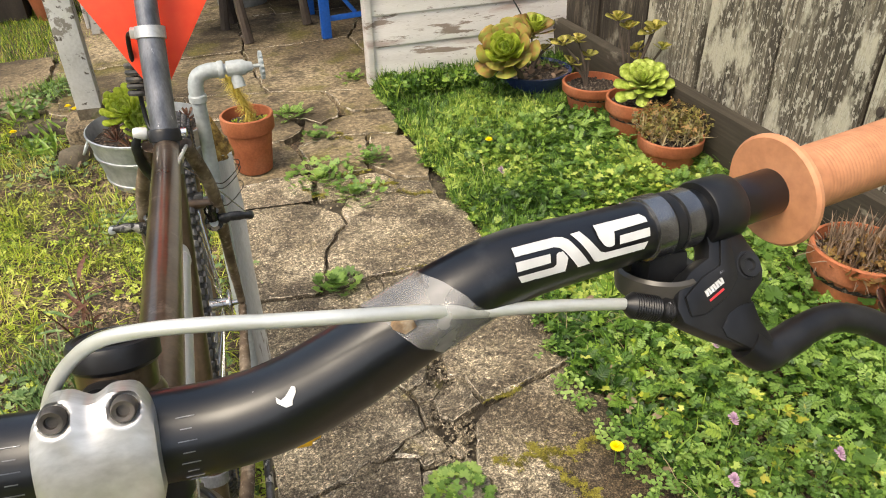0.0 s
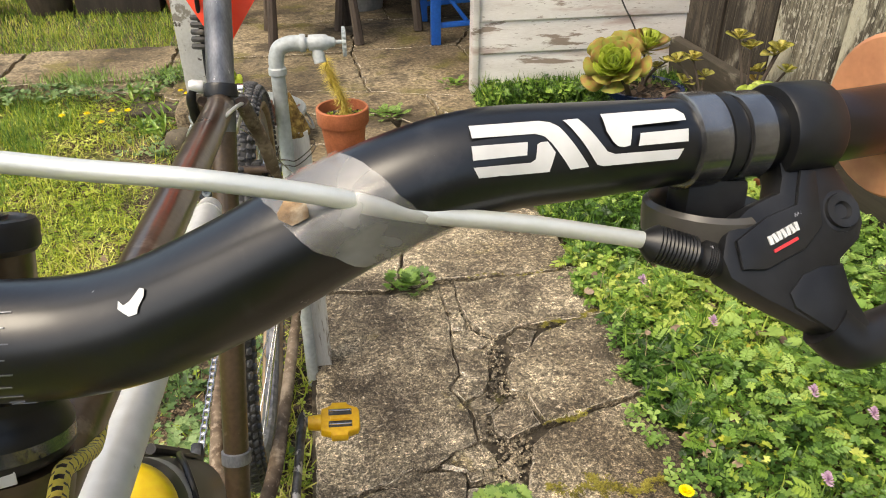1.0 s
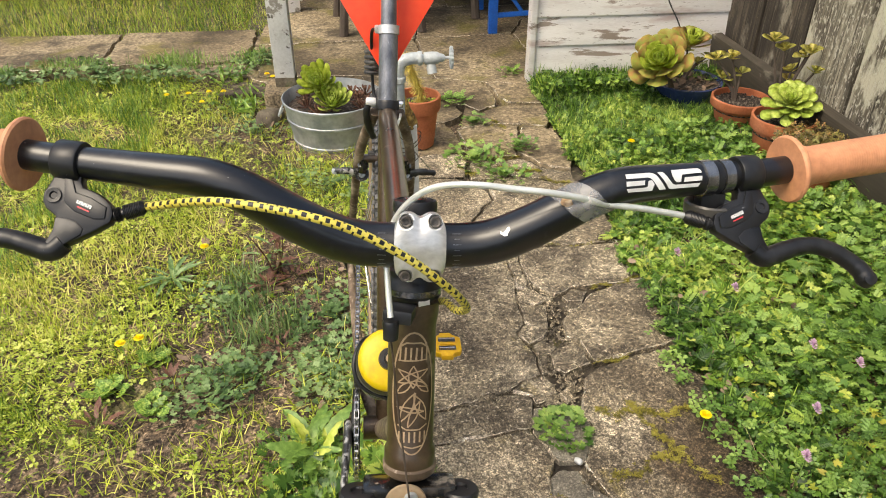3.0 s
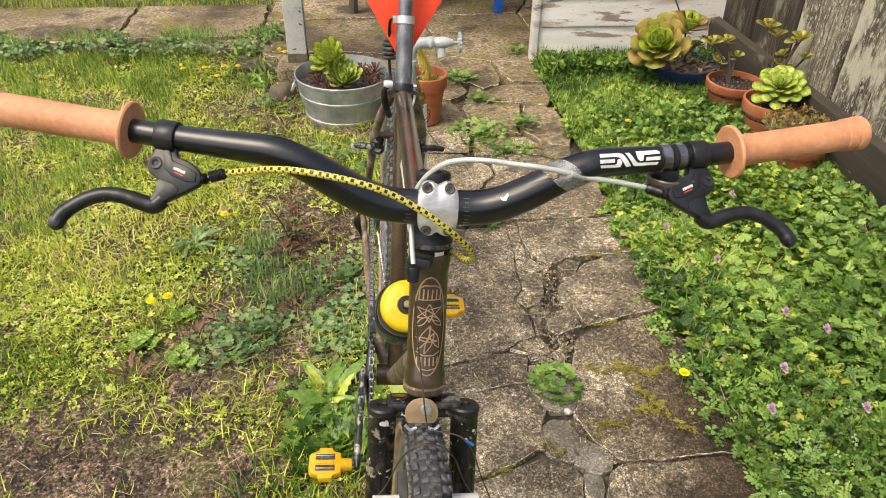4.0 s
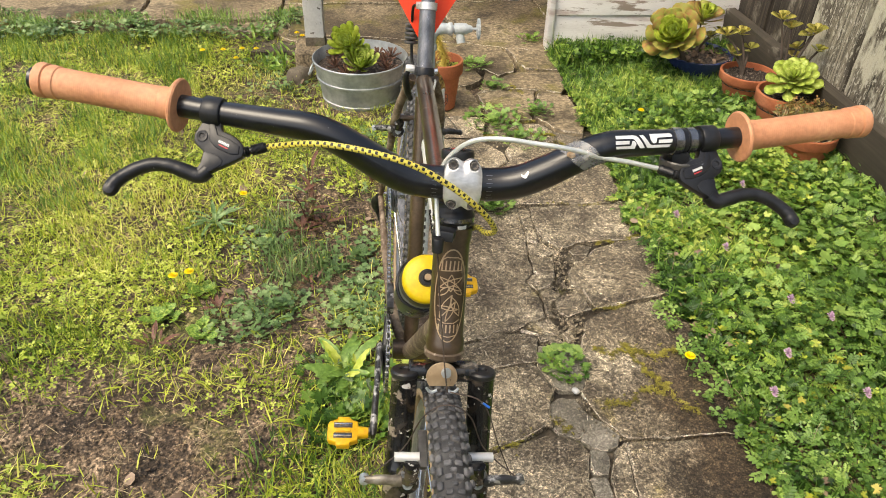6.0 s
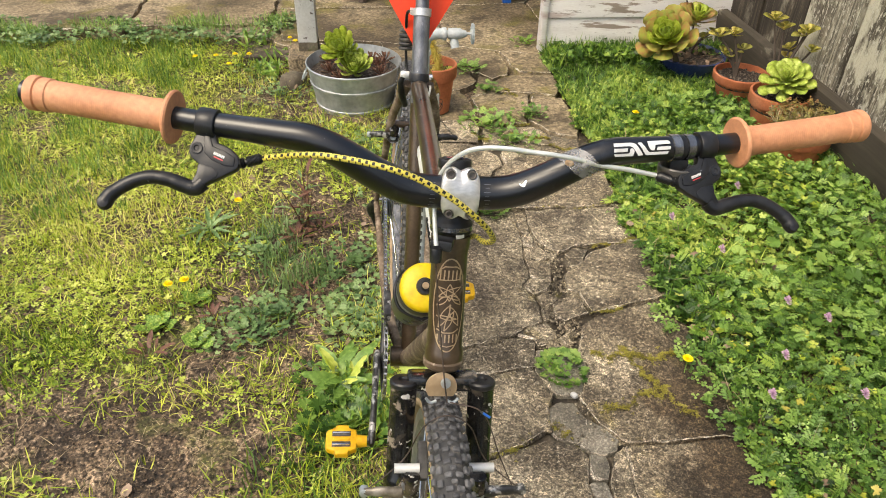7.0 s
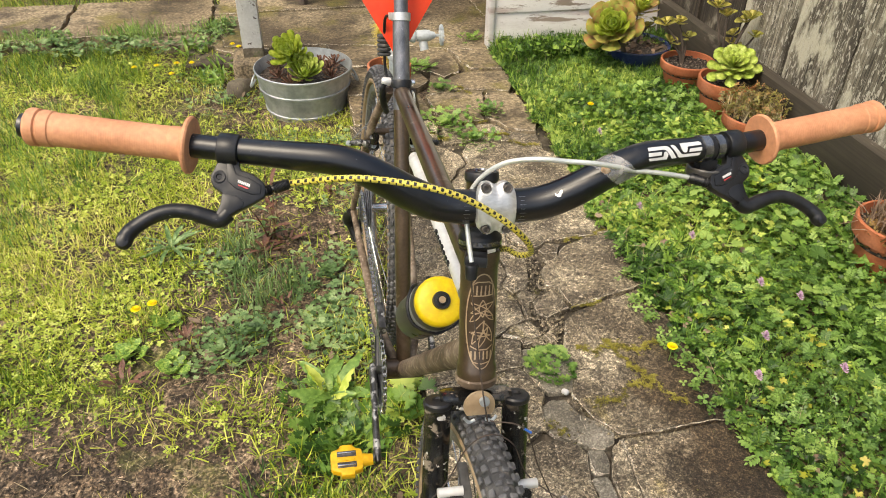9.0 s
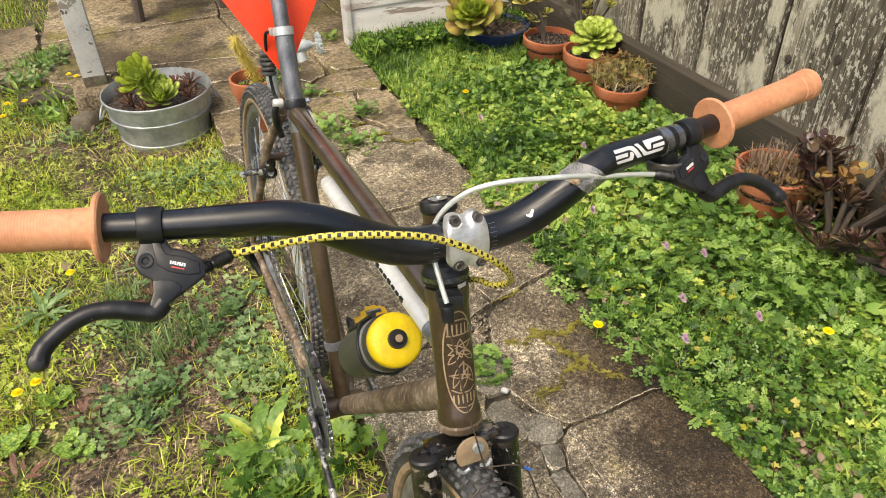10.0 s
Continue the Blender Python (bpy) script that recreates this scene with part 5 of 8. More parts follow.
swarm("path_weed", M_LEAF2, CRANE, [(x, y, z + 0.004, a, t, r, q * 0.9) for x, y, z, a, t, r, q in cushion[40:]], None, "round cushion of scalloped leaves growing in a path crack", "weed")
rosette_weed("path_weed", 0.40, 1.635, 0.0, 55, 0.021, M_LEAF2, CRANE, "small leafy weed in the joint between slabs", (0.1, 0.6), 0.06)
rosette_weed("path_weed", 0.47, 2.25, 0.0, 120, 0.017, M_LEAF2, CRANE, "leafy weeds sprouting from a patio crack", (0.1, 0.7), 0.13)
rosette_weed("path_weed", 0.56, 2.1, 0.0, 90, 0.016, M_LEAF2, CRANE, "leafy weeds sprouting from a patio crack", (0.1, 0.7), 0.1)
rosette_weed("path_weed", 0.52, 2.58, 0.0, 60, 0.015, M_LEAF2, CRANE, "leafy weeds sprouting from a patio crack", (0.1, 0.7), 0.06)
rosette_weed("path_weed", 0.66, 2.33, 0.0, 70, 0.015, M_LEAF2, CRANE, "leafy weeds sprouting from a patio crack", (0.1, 0.7), 0.09)
rosette_weed("path_weed", 0.46, 2.82, 0.0, 30, 0.04, M_LEAF2, FERNY, "leafy weeds sprouting from a patio crack", (0.1, 0.8), 0.06)
rosette_weed("path_weed", 0.78, 3.15, 0.0, 24, 0.03, M_LEAF, FERNY, "small fern by the foot of the shed wall", (0.1, 0.8), 0.05)
moss = []
for x0, y0, x1, y1, n in ((0.563, 0.96, 0.64, 0.947, 200), (0.64, 0.947, 0.78, 0.94, 700), (0.642, 0.981, 0.70, 0.824, 420), (0.70, 0.824, 0.764, 0.734, 200), (0.54, 0.77, 0.66, 0.813, 260), (0.66, 0.813, 0.72, 0.832, 260), (0.68, 1.41, 0.834, 1.445, 420), (0.60, 1.113, 0.71, 1.142, 330), (0.264, 0.668, 0.37, 0.716, 260), (0.45, 0.70, 0.42, 0.74, 60), (0.40, 2.18, 0.46, 2.12, 400), (0.55, 2.17, 0.70, 2.12, 900), (0.68, 2.07, 0.79, 2.02, 420), (0.6, 2.6, 0.64, 2.5, 420), (0.52, 2.25, 0.65, 2.24, 300), (0.47, 2.4, 0.6, 2.55, 500), (0.69, 2.8, 0.8, 2.78, 160), (0.55, 1.64, 0.82, 1.64, 100)):
    for i in range(int(n * 0.6)):
        t = rs.rand()
        moss.append((x0 + (x1 - x0) * t + rs.normal(0, 0.004) + 0.006 * math.sin(31 * t), y0 + (y1 - y0) * t + 0.012 * math.sin(9 * t) + rs.normal(0, 0.002 + 0.008 * (rs.rand() < 0.25)), 0.004 + 0.002 * rs.rand(), rs.uniform(0, 6.28), rs.uniform(0, 0.5), 0, rs.uniform(0.0025, 0.0055)))
swarm("moss", surf("yellow moss", [(0.1, 0.085, 0.01), (0.22, 0.19, 0.02), (0.3, 0.27, 0.05)], 20.0, 0.8, bump=0.0, vary="island"), TREFOIL, moss, None, "yellow-green moss along the path cracks", "moss")

PETAL = ([(-0.06, 0, 0), (0.06, 0, 0), (0.11, 0.85, 0.1), (0, 1.0, 0.08), (-0.11, 0.85, 0.1)], [(0, 1, 2, 3, 4)])


def dandelion(x, y, z, r=0.014, label="yellow dandelion flower on a thin stem"):
    d = thing("dandelion", pose(x, y, z), label, "flower")
    g = hill(x, y) - z - 0.004
    part("stem", sweep([(0, 0, -0.003), (0.002, 0.001, g * 0.5), (0.0, 0.0, g)], 0.0013, 6), M_LEAF2, d)
    out = []
    for ring_, (m, lift, s) in enumerate(((26, 0.12, 1.0), (22, 0.5, 0.8), (14, 0.95, 0.55))):
        for i in range(m):
            out.append((0, 0, 0.001 * ring_, 2 * math.pi * i / m + ring_, lift, 0, r * s))
    swarm("petals", M_YELLOW, PETAL, out, d)


for x, y, z in ((-0.537, 1.262, 0.045), (-0.50, 1.285, 0.04), (0.775, 0.883, 0.05), (-0.63, 2.90, 0.02), (-0.70, 2.98, 0.03), (-0.62, 3.02, 0.02), (-0.55, 2.99, 0.03), (-0.80, 3.0, 0.02), (-0.38, 3.2, 0.03), (-0.35, 3.16, 0.03), (-0.42, 1.72, 0.02), (1.22, 0.6, 0.09), (1.05, 2.2, 0.07)):
    dandelion(x, y, z)


def clover_head(x, y, z):
    c = thing("clover_flower", pose(x, y, z), "pale mauve clover flower head among the leaves", "flower")
    part("stem", sweep([(0, 0, 0), (0.001, 0, -0.5 * z), (0, 0.001, hill(x, y) - z - 0.003)], 0.001, 6), M_LEAF2, c)
    swarm("petals", M_PINK, PETAL, [(0, 0, 0.006 * math.sin(a * 1.3), a, b, 0, 0.012) for a in np.arange(0, 6.2, 0.4) for b in (0.1, 0.7, 1.2)], c)


for x, y, z in ((0.895, 0.717, 0.097), (0.98, 0.83, 0.10), (1.08, 1.02, 0.1), (1.0, 1.25, 0.1), (1.15, 0.95, 0.1), (0.93, 1.45, 0.08), (1.2, 1.6, 0.09), (1.1, 0.7, 0.1), (0.99, 1.95, 0.08)):
    clover_head(x, y, z)


# ---- pots and their plants ----
def petal_template(w=0.3, th=0.05, cup=0.12):
    """A fleshy spoon-shaped leaf."""
    V, Fc = [], []
    st = [(0.0, 0.22), (0.25, 0.34), (0.5, 0.62), (0.72, 0.92), (0.86, 1.0), (0.95, 0.78), (1.0, 0.3)]
    for s, k in st:
        z = cup * s * s
        V += [(-w * k, s, z + 0.05 * k), (0, s, z), (w * k, s, z + 0.05 * k), (0, s, z - th * (1 - 0.5 * s))]
    for i in range(len(st) - 1):
        a, b = 4 * i, 4 * i + 4
        for j in range(4):
            Fc.append((a + j, a + (j + 1) % 4, b + (j + 1) % 4, b + j))
    e = 4 * len(st) - 4
    Fc.append((e, e + 1, e + 2, e + 3))
    return V, Fc


FLESH, FLESHN = petal_template(), petal_template(0.2, 0.06, 0.2)


def rosette(parent, name, mat, p, R, n=26, lean=0.0, turn=0.0, tpl=FLESH, label="", high=1.35, flat=0.12):
    """Fleshy leaves in a spiral, flat outside and upright within; lean tips the whole towards turn."""
    rings = {}
    for i in range(n):
        k = i / n
        which = mat[min(len(mat) - 1, int(k * len(mat)))] if isinstance(mat, tuple) else mat
        rings.setdefault(which, []).append((0, 0, R * 0.25 * k, i * 2.39996, flat + high * k, 0, R * (1.0 - 0.62 * k)))
    m = pose(*p, 0, 0, turn) @ pose(0, 0, 0, lean, 0, 0)
    for which, out in rings.items():
        if R >= 0.045:
            single_leaves(parent, which, tpl, out, m)
        else:
            swarm(name, which, tpl, out, parent, label).matrix_local = m


JADE = petal_template(0.42, 0.07, 0.14)


def clay_pot(x, y, top, R, H, label, group="clay pots along the fence", soil=True, mat=M_TERRA):
    p = thing("plant_pot", pose(x, y, top - H), label, "plant pot", group)
    r0, rl = R * 0.66, R * 0.9
    part("pot_body", lathe([(0.0, 0.0), (r0, 0.0), (r0 + 0.003, 0.003), (rl, H * 0.72), (R, H * 0.73), (R + 0.002, H * 0.75), (R + 0.003, H - 0.003), (R, H), (R - 0.006, H - 0.001), (R - 0.009, H * 0.75), (rl - 0.012, H * 0.7), (rl - 0.014, H * 0.5), (0, H * 0.5)], 40), mat, p)
    if soil:
        swarm("soil", M_POTSOIL, ([(-0.5, -0.4, 0), (0.5, -0.35, 0), (0.35, 0.5, 0), (-0.4, 0.4, 0), (-0.1, 0.05, 0.5), (0.15, -0.05, 0.45)], [(0, 1, 5, 4), (1, 2, 5), (2, 3, 4, 5), (3, 0, 4)]),
              [(rr * math.cos(a), rr * math.sin(a), H * 0.80 + 0.004 * rs.rand(), rs.uniform(0, 6), 0, 0, rs.uniform(0.008, 0.016)) for a, rr in zip(rs.uniform(0, 6.28, 420), (R - 0.014) * np.sqrt(rs.rand(420)))], p)
        part("soil_bed", lathe([(0, H * 0.80), (R - 0.012, H * 0.795), (R - 0.014, H * 0.6), (0, H * 0.6)], 24), M_POTSOIL, p)
    return p


def branch_plant(name, x, y, z, tips, mat, label, R=0.056, stem=M_CHAIR):
    """A shrubby succulent: bare stems that end in rosettes."""
    p = thing(name, pose(x, y, z), label, "succulent")
    for dx, dy, dz in tips:
        part("stem", sweep(glide([(0, 0, -0.01), (dx * 0.3, dy * 0.3, dz * 0.5), (dx, dy, dz)], 4), [0.006, 0.005, 0.004], 8), stem, p)
        rosette(p, "leaf_rosette", mat, (dx, dy, dz - 0.005), R * rs.uniform(0.7, 0.95), 8, rs.uniform(-30, 30), rs.uniform(0, 360), JADE, "", 0.75, 0.15)
    return p


clay_pot(1.58, 2.45, 0.125, 0.112, 0.13, "terracotta pot of gritty soil with a bare-stemmed succulent")
clay_pot(1.61, 2.175, 0.155, 0.112, 0.17, "terracotta pot holding a lime green rosette")
clay_pot(1.57, 1.91, 0.125, 0.102, 0.15, "terracotta pot overgrown with dry creeping stems")
clay_pot(1.565, 1.13, 0.165, 0.115, 0.19, "terracotta pot with withered brown growth")
branch_plant("branching_succulent", 1.56, 2.46, 0.1, [(-0.09, 0.04, 0.165), (-0.03, 0.04, 0.17), (0.02, 0.03, 0.11), (-0.06, 0.03, 0.095)], M_JADE, "small jade succulent with branching bare stems")
pl = thing("succulent", pose(1.62, 2.165, 0.145), "lime green rosette succulent in a clay pot", "succulent")
FRILL = petal_template(0.22, 0.010, -0.10)
rosette(pl, "leaf_rosette", M_SUCCP, (-0.015, -0.01, 0.05), 0.112, 44, 34, -40, FRILL, "", 1.15, 0.25)
rosette(pl, "leaf_rosette", M_SUCCP, (0.03, -0.03, 0.02), 0.085, 18, 34, 160, FRILL)
creep = thing("creeping_stonecrop", pose(1.57, 1.91, 0.10), "sprawling olive and rust stonecrop with dry stems", "succulent")
swarm("leaves", surf("olive stonecrop", [(0.1, 0.07, 0.02), (0.2, 0.19, 0.04), (0.33, 0.18, 0.07)], 20.0, 0.6, bump=0.0, vary="island"), TREFOIL,
      [(rr * math.cos(a) + 0.02, rr * math.sin(a) + 0.035, 0.03 + 0.06 * rs.rand() - 0.25 * max(0, rr - 0.1), rs.uniform(0, 6), rs.uniform(0, 1.2), 0, rs.uniform(0.006, 0.014)) for a, rr in zip(rs.uniform(0, 6.28, 900), 0.13 * np.sqrt(rs.rand(900)))], creep)
swarm("dry_grass", M_STRAW, BLADE, [(rr * math.cos(a), rr * math.sin(a), 0.02, rs.uniform(0, 6), rs.uniform(-1.2, 0.6), 0, rs.uniform(0.04, 0.09)) for a, rr in zip(rs.uniform(0, 6.28, 160), 0.1 * np.sqrt(rs.rand(160)))], creep)
dry = thing("withered_plant", pose(1.565, 1.13, 0.14), "withered brown grass clump in a clay pot", "plant")
M_RUST = surf("rusty dry leaves", [(0.12, 0.055, 0.018), (0.24, 0.13, 0.035), (0.30, 0.22, 0.06)], 14.0, 0.7, bump=0.0, vary="island")
swarm("dry_growth", M_DEAD, BLADE, [(rr * math.cos(a), rr * math.sin(a), 0.0, rs.uniform(0, 6), rs.uniform(-1.6, 0.9), 0, rs.uniform(0.05, 0.10)) for a, rr in zip(rs.uniform(0, 6.28, 520), 0.09 * np.sqrt(rs.rand(520)))], dry)
swarm("brown_leaves", M_RUST, LEAF, [(rr * math.cos(a), rr * math.sin(a) - 0.03, 0.005 + 0.05 * rs.rand() * (1 - rr / 0.12), rs.uniform(0, 6), rs.uniform(-0.2, 1.2), 0, rs.uniform(0.010, 0.024)) for a, rr in zip(rs.uniform(0, 6.28, 420), 0.11 * np.sqrt(rs.rand(420)))], dry)
rust = thing("rusty_shrub", pose(1.60, 1.00, 0.02), "bushy rust-brown succulent with small leaves by the fence", "succulent")
for k in range(9):
    tip = Vector((0.06 * math.sin(k * 2.4), 0.07 * math.cos(k * 2.4), 0.16 + 0.05 * (k % 3)))
    part("stem", sweep(glide([(0, 0, -0.03), tuple(tip * 0.55 + Vector((0.01, 0.0, 0.0))), tuple(tip)], 4), [0.005, 0.004, 0.003], 6), M_CHAIR, rust)
    swarm("leaves", M_SUCCD if k % 3 == 2 else M_RUST, LEAF, [(*(tip * q + Vector((rs.normal(0, 0.012), rs.normal(0, 0.012), 0))), rs.uniform(0, 6.28), rs.uniform(0.1, 1.3), rs.uniform(-0.4, 0.4), rs.uniform(0.018, 0.034)) for q in rs.uniform(0.45, 1.05, 46)], rust)
branch_plant("branching_succulent", 1.66, 2.32, 0.0, [(-0.05, 0.05, 0.375), (-0.01, 0.03, 0.345), (0.03, -0.05, 0.345), (0.035, -0.12, 0.31), (0.03, -0.07, 0.365), (0.02, 0.0, 0.275), (0.03, 0.02, 0.23)], M_JADE, "leggy jade succulent with olive rosettes against the fence")
bowl = thing("glazed_bowl", pose(1.50, 2.80, -0.035), "dark blue glazed planting bowl", "plant pot")
part("bowl_body", lathe([(0, 0), (0.09, 0), (0.13, 0.03), (0.155, 0.09), (0.16, 0.11), (0.15, 0.112), (0.14, 0.085), (0, 0.08)], 40), M_BLUEGL, bowl)
part("soil_bed", lathe([(0, 0.102), (0.148, 0.098), (0.140, 0.08), (0, 0.08)], 28), M_POTSOIL, bowl)
swarm("dead_leaves", M_DEAD, LEAF, [(rr * math.cos(a), rr * math.sin(a), 0.10, rs.uniform(0, 6), rs.uniform(0, 0.8), 0, rs.uniform(0.02, 0.04)) for a, rr in zip(rs.uniform(0, 6.28, 60), 0.14 * np.sqrt(rs.rand(60)))], bowl)
big = thing("tree_houseleek", pose(1.337, 2.70, 0.065), "large blushing green rosette succulent in a bowl", "succulent")
part("stem", sweep(glide([(0.08, 0.02, -0.02), (0.04, 0.0, 0.05), (0.0, 0.0, 0.12)], 4), 0.012, 10), M_CHAIR, big)
SPOON = petal_template(0.30, 0.014, 0.22)
rosette(big, "leaf_rosette", (M_SUCCR, M_SUCCR, M_SUCC, M_SUCC, M_SUCCP), (0.0, 0.01, 0.10), 0.155, 34, 46, -34, SPOON, "", 1.0, 0.2)
rosette(big, "leaf_rosette", (M_SUCCR, M_SUCC), (0.15, 0.10, 0.15), 0.115, 18, 14, 20, SPOON, "", 0.9)
wire = thing("wall_cable", pose(0, 0, 0), "thin black cable hanging down the white shed wall", "cable")
part("cable_run", sweep(glide([(1.36, 2.955, 0.62), (1.383, 2.95, 0.47), (1.43, 2.945, 0.37), (1.50, 2.94, 0.25), (1.53, 2.935, 0.10), (1.54, 2.93, -0.03)], 6), 0.0032, 8), M_RUBBER, wire)
branch_plant("branching_succulent", 1.50, 2.82, 0.06, [(0.04, -0.02, 0.09), (0.10, 0.02, 0.10), (0.02, 0.06, 0.12)], M_JADE, "jade succulent with dark stems in a blue bowl")
CUPPED_D = petal_template(0.22, 0.02, 0.2)
bro = thing("purple_succulent", pose(1.58, 0.9, 0.0), "dark purple rosettes of a branching succulent", "succulent")
for dx, dy, dz, R in ((0, 0, 0.26, 0.1), (0.1, -0.1, 0.3, 0.1), (-0.08, -0.12, 0.2, 0.09), (0.05, 0.12, 0.33, 0.09), (0.0, -0.22, 0.24, 0.1), (0.1, 0.05, 0.2, 0.08), (-0.1, 0.06, 0.17, 0.08), (-0.05, -0.28, 0.15, 0.08), (0.08, -0.02, 0.40, 0.09), (0.02, -0.12, 0.36, 0.09), (-0.04, 0.04, 0.30, 0.085), (0.1, 0.14, 0.26, 0.08), (0.06, -0.2, 0.33, 0.09), (-0.1, -0.04, 0.12, 0.08), (-0.02, -0.18, 0.13, 0.085), (0.1, -0.3, 0.28, 0.09), (0.0, 0.1, 0.42, 0.08), (-0.08, -0.2, 0.26, 0.08), (0.09, 0.0, 0.12, 0.09)):
    dz *= 0.68
    part("stem", sweep([(0, 0, -0.03), (dx * 0.4, dy * 0.4, dz * 0.5), (dx, dy, dz)], 0.008, 8), M_CHAIR, bro)
    rosette(bro, "leaf_rosette", M_SUCCD, (dx, dy, dz - 0.01), R * 0.8, 20, rs.uniform(-35, 35), rs.uniform(0, 360), CUPPED_D, "", 1.1)

# tub
tub = thing("metal_tub", pose(-0.055, 2.685, -0.168), "galvanised metal wash tub used as a planter", "tub")
TUBM = Matrix.Diagonal((0.965, 0.965, 1.14, 1))
part("tub_body", lathe([(0, 0), (0.155, 0), (0.157, 0.012), (0.162, 0.014), (0.163, 0.02), (0.160, 0.022), (0.177, 0.09), (0.181, 0.092), (0.182, 0.098), (0.178, 0.10), (0.195, 0.17), (0.200, 0.172), (0.201, 0.180), (0.197, 0.182), (0.208, 0.235), (0.213, 0.237), (0.214, 0.244), (0.209, 0.246), (0.205, 0.235), (0.192, 0.17), (0, 0.17)], 56, TUBM), M_ZINC, tub)
for sx in (-1, 1):
    hm = pose(0.200 * sx, 0, 0.245, 0, 0, 90 if sx > 0 else -90)
    part("tub_handle", sweep([hm @ Vector(q) for q in glide([(-0.04, 0.0, 0.0), (-0.036, -0.018, -0.03), (0, -0.026, -0.045), (0.036, -0.018, -0.03), (0.04, 0.0, 0.0)], 5)], 0.004, 8), M_ZINC, tub)
part("soil_bed", lathe([(0, 0.208), (0.198, 0.203), (0.192, 0.172), (0, 0.172)], 32, TUBM), M_POTSOIL, tub)
sc = thing("succulent", pose(-0.10, 2.68, 0.07), "lime green rosette succulents in a metal tub", "succulent")
part("stem", sweep([(0.02, 0, 0), (0.0, 0, 0.09)], 0.012, 8), M_CHAIR, sc)
CUPPED = petal_template(0.16, 0.012, 0.30)
rosette(sc, "leaf_rosette", (M_SUCC, M_SUCCP), (0.005, -0.01, 0.085), 0.106, 60, 46, -20, CUPPED, "", 0.95, 0.35)
rosette(sc, "leaf_rosette", M_SUCCP, (0.045, -0.07, 0.016), 0.108, 54, 30, 8, CUPPED, "", 0.85, 0.4)
for dx, dy in ((0.11, 0.02), (0.14, 0.08), (0.08, 0.08), (-0.1, -0.03), (-0.05, -0.12), (0.12, -0.07), (-0.11, 0.08)):
    o = thing("small_succulent", pose(-0.06 + dx, 2.68 + dy, 0.075), "spiky reddish purple succulent in a metal tub", "succulent")
    rosette(o, "leaf_rosette", M_REDLEAF, (0, 0, 0.0), 0.055, 24, rs.uniform(-15, 15), 0, petal_template(0.1, 0.06, 0.15))

# the pot by the tap
clay_pot(0.277, 2.405, 0.205, 0.083, 0.20, "tall terracotta pot with gritty soil on the patio", "")
cac = thing("column_cactus", pose(0.27, 2.40, 0.165), "slim cactus column furred with yellow spines", "cactus")
axis = glide([(0.02, 0, -0.02), (0.01, 0, 0.06), (-0.015, -0.01, 0.13), (-0.035, -0.02, 0.20)], 8)
part("column", sweep(axis, [0.011, 0.011, 0.010, 0.008], 12), M_CACT, cac)
swarm("spine_coat", M_CACT, BLADE, [(*axis[rs.randint(len(axis))], rs.uniform(0, 6.28), rs.uniform(-1.8, -0.9), 0, rs.uniform(0.024, 0.042)) for i in range(1300)], cac)
sm = thing("small_succulent", pose(0.30, 2.40, 0.165), "little green leafy succulents in a clay pot", "succulent")
for dx, dy, R in ((0.02, -0.02, 0.03), (0.035, 0.01, 0.028), (0.0, 0.03, 0.03), (-0.06, 0.02, 0.024), (0.01, -0.045, 0.026)):
    rosette(sm, "leaf_rosette", M_SUCC, (dx, dy, 0.0), R, 12, rs.uniform(-20, 20), 0, FLESHN)

# stone and post at the patio's edge
def rock(x, y, z, sx, sy, sz, seed, label, mat=M_STONE, name="stone"):
    bm = bmesh.new()
    bmesh.ops.create_icosphere(bm, subdivisions=3, radius=1.0)
    for q in bm.verts:
        d = 1 + 0.22 * noise.noise(q.co * 1.3 + Vector((seed, 0, 0))) + 0.08 * noise.noise(q.co * 4 + Vector((seed, 0, 0)))
        c = q.co * d
        q.co = Vector((max(-0.8, min(0.8, c.x)) * sx, max(-0.8, min(0.8, c.y)) * sy, max(-0.8, min(0.8, c.z)) * sz))
    ob = tagged(part(name, bm, mat, None, "", 60), label, "stone")
    ob.matrix_world = pose(x, y, z, 0, 0, seed * 40)
    return ob


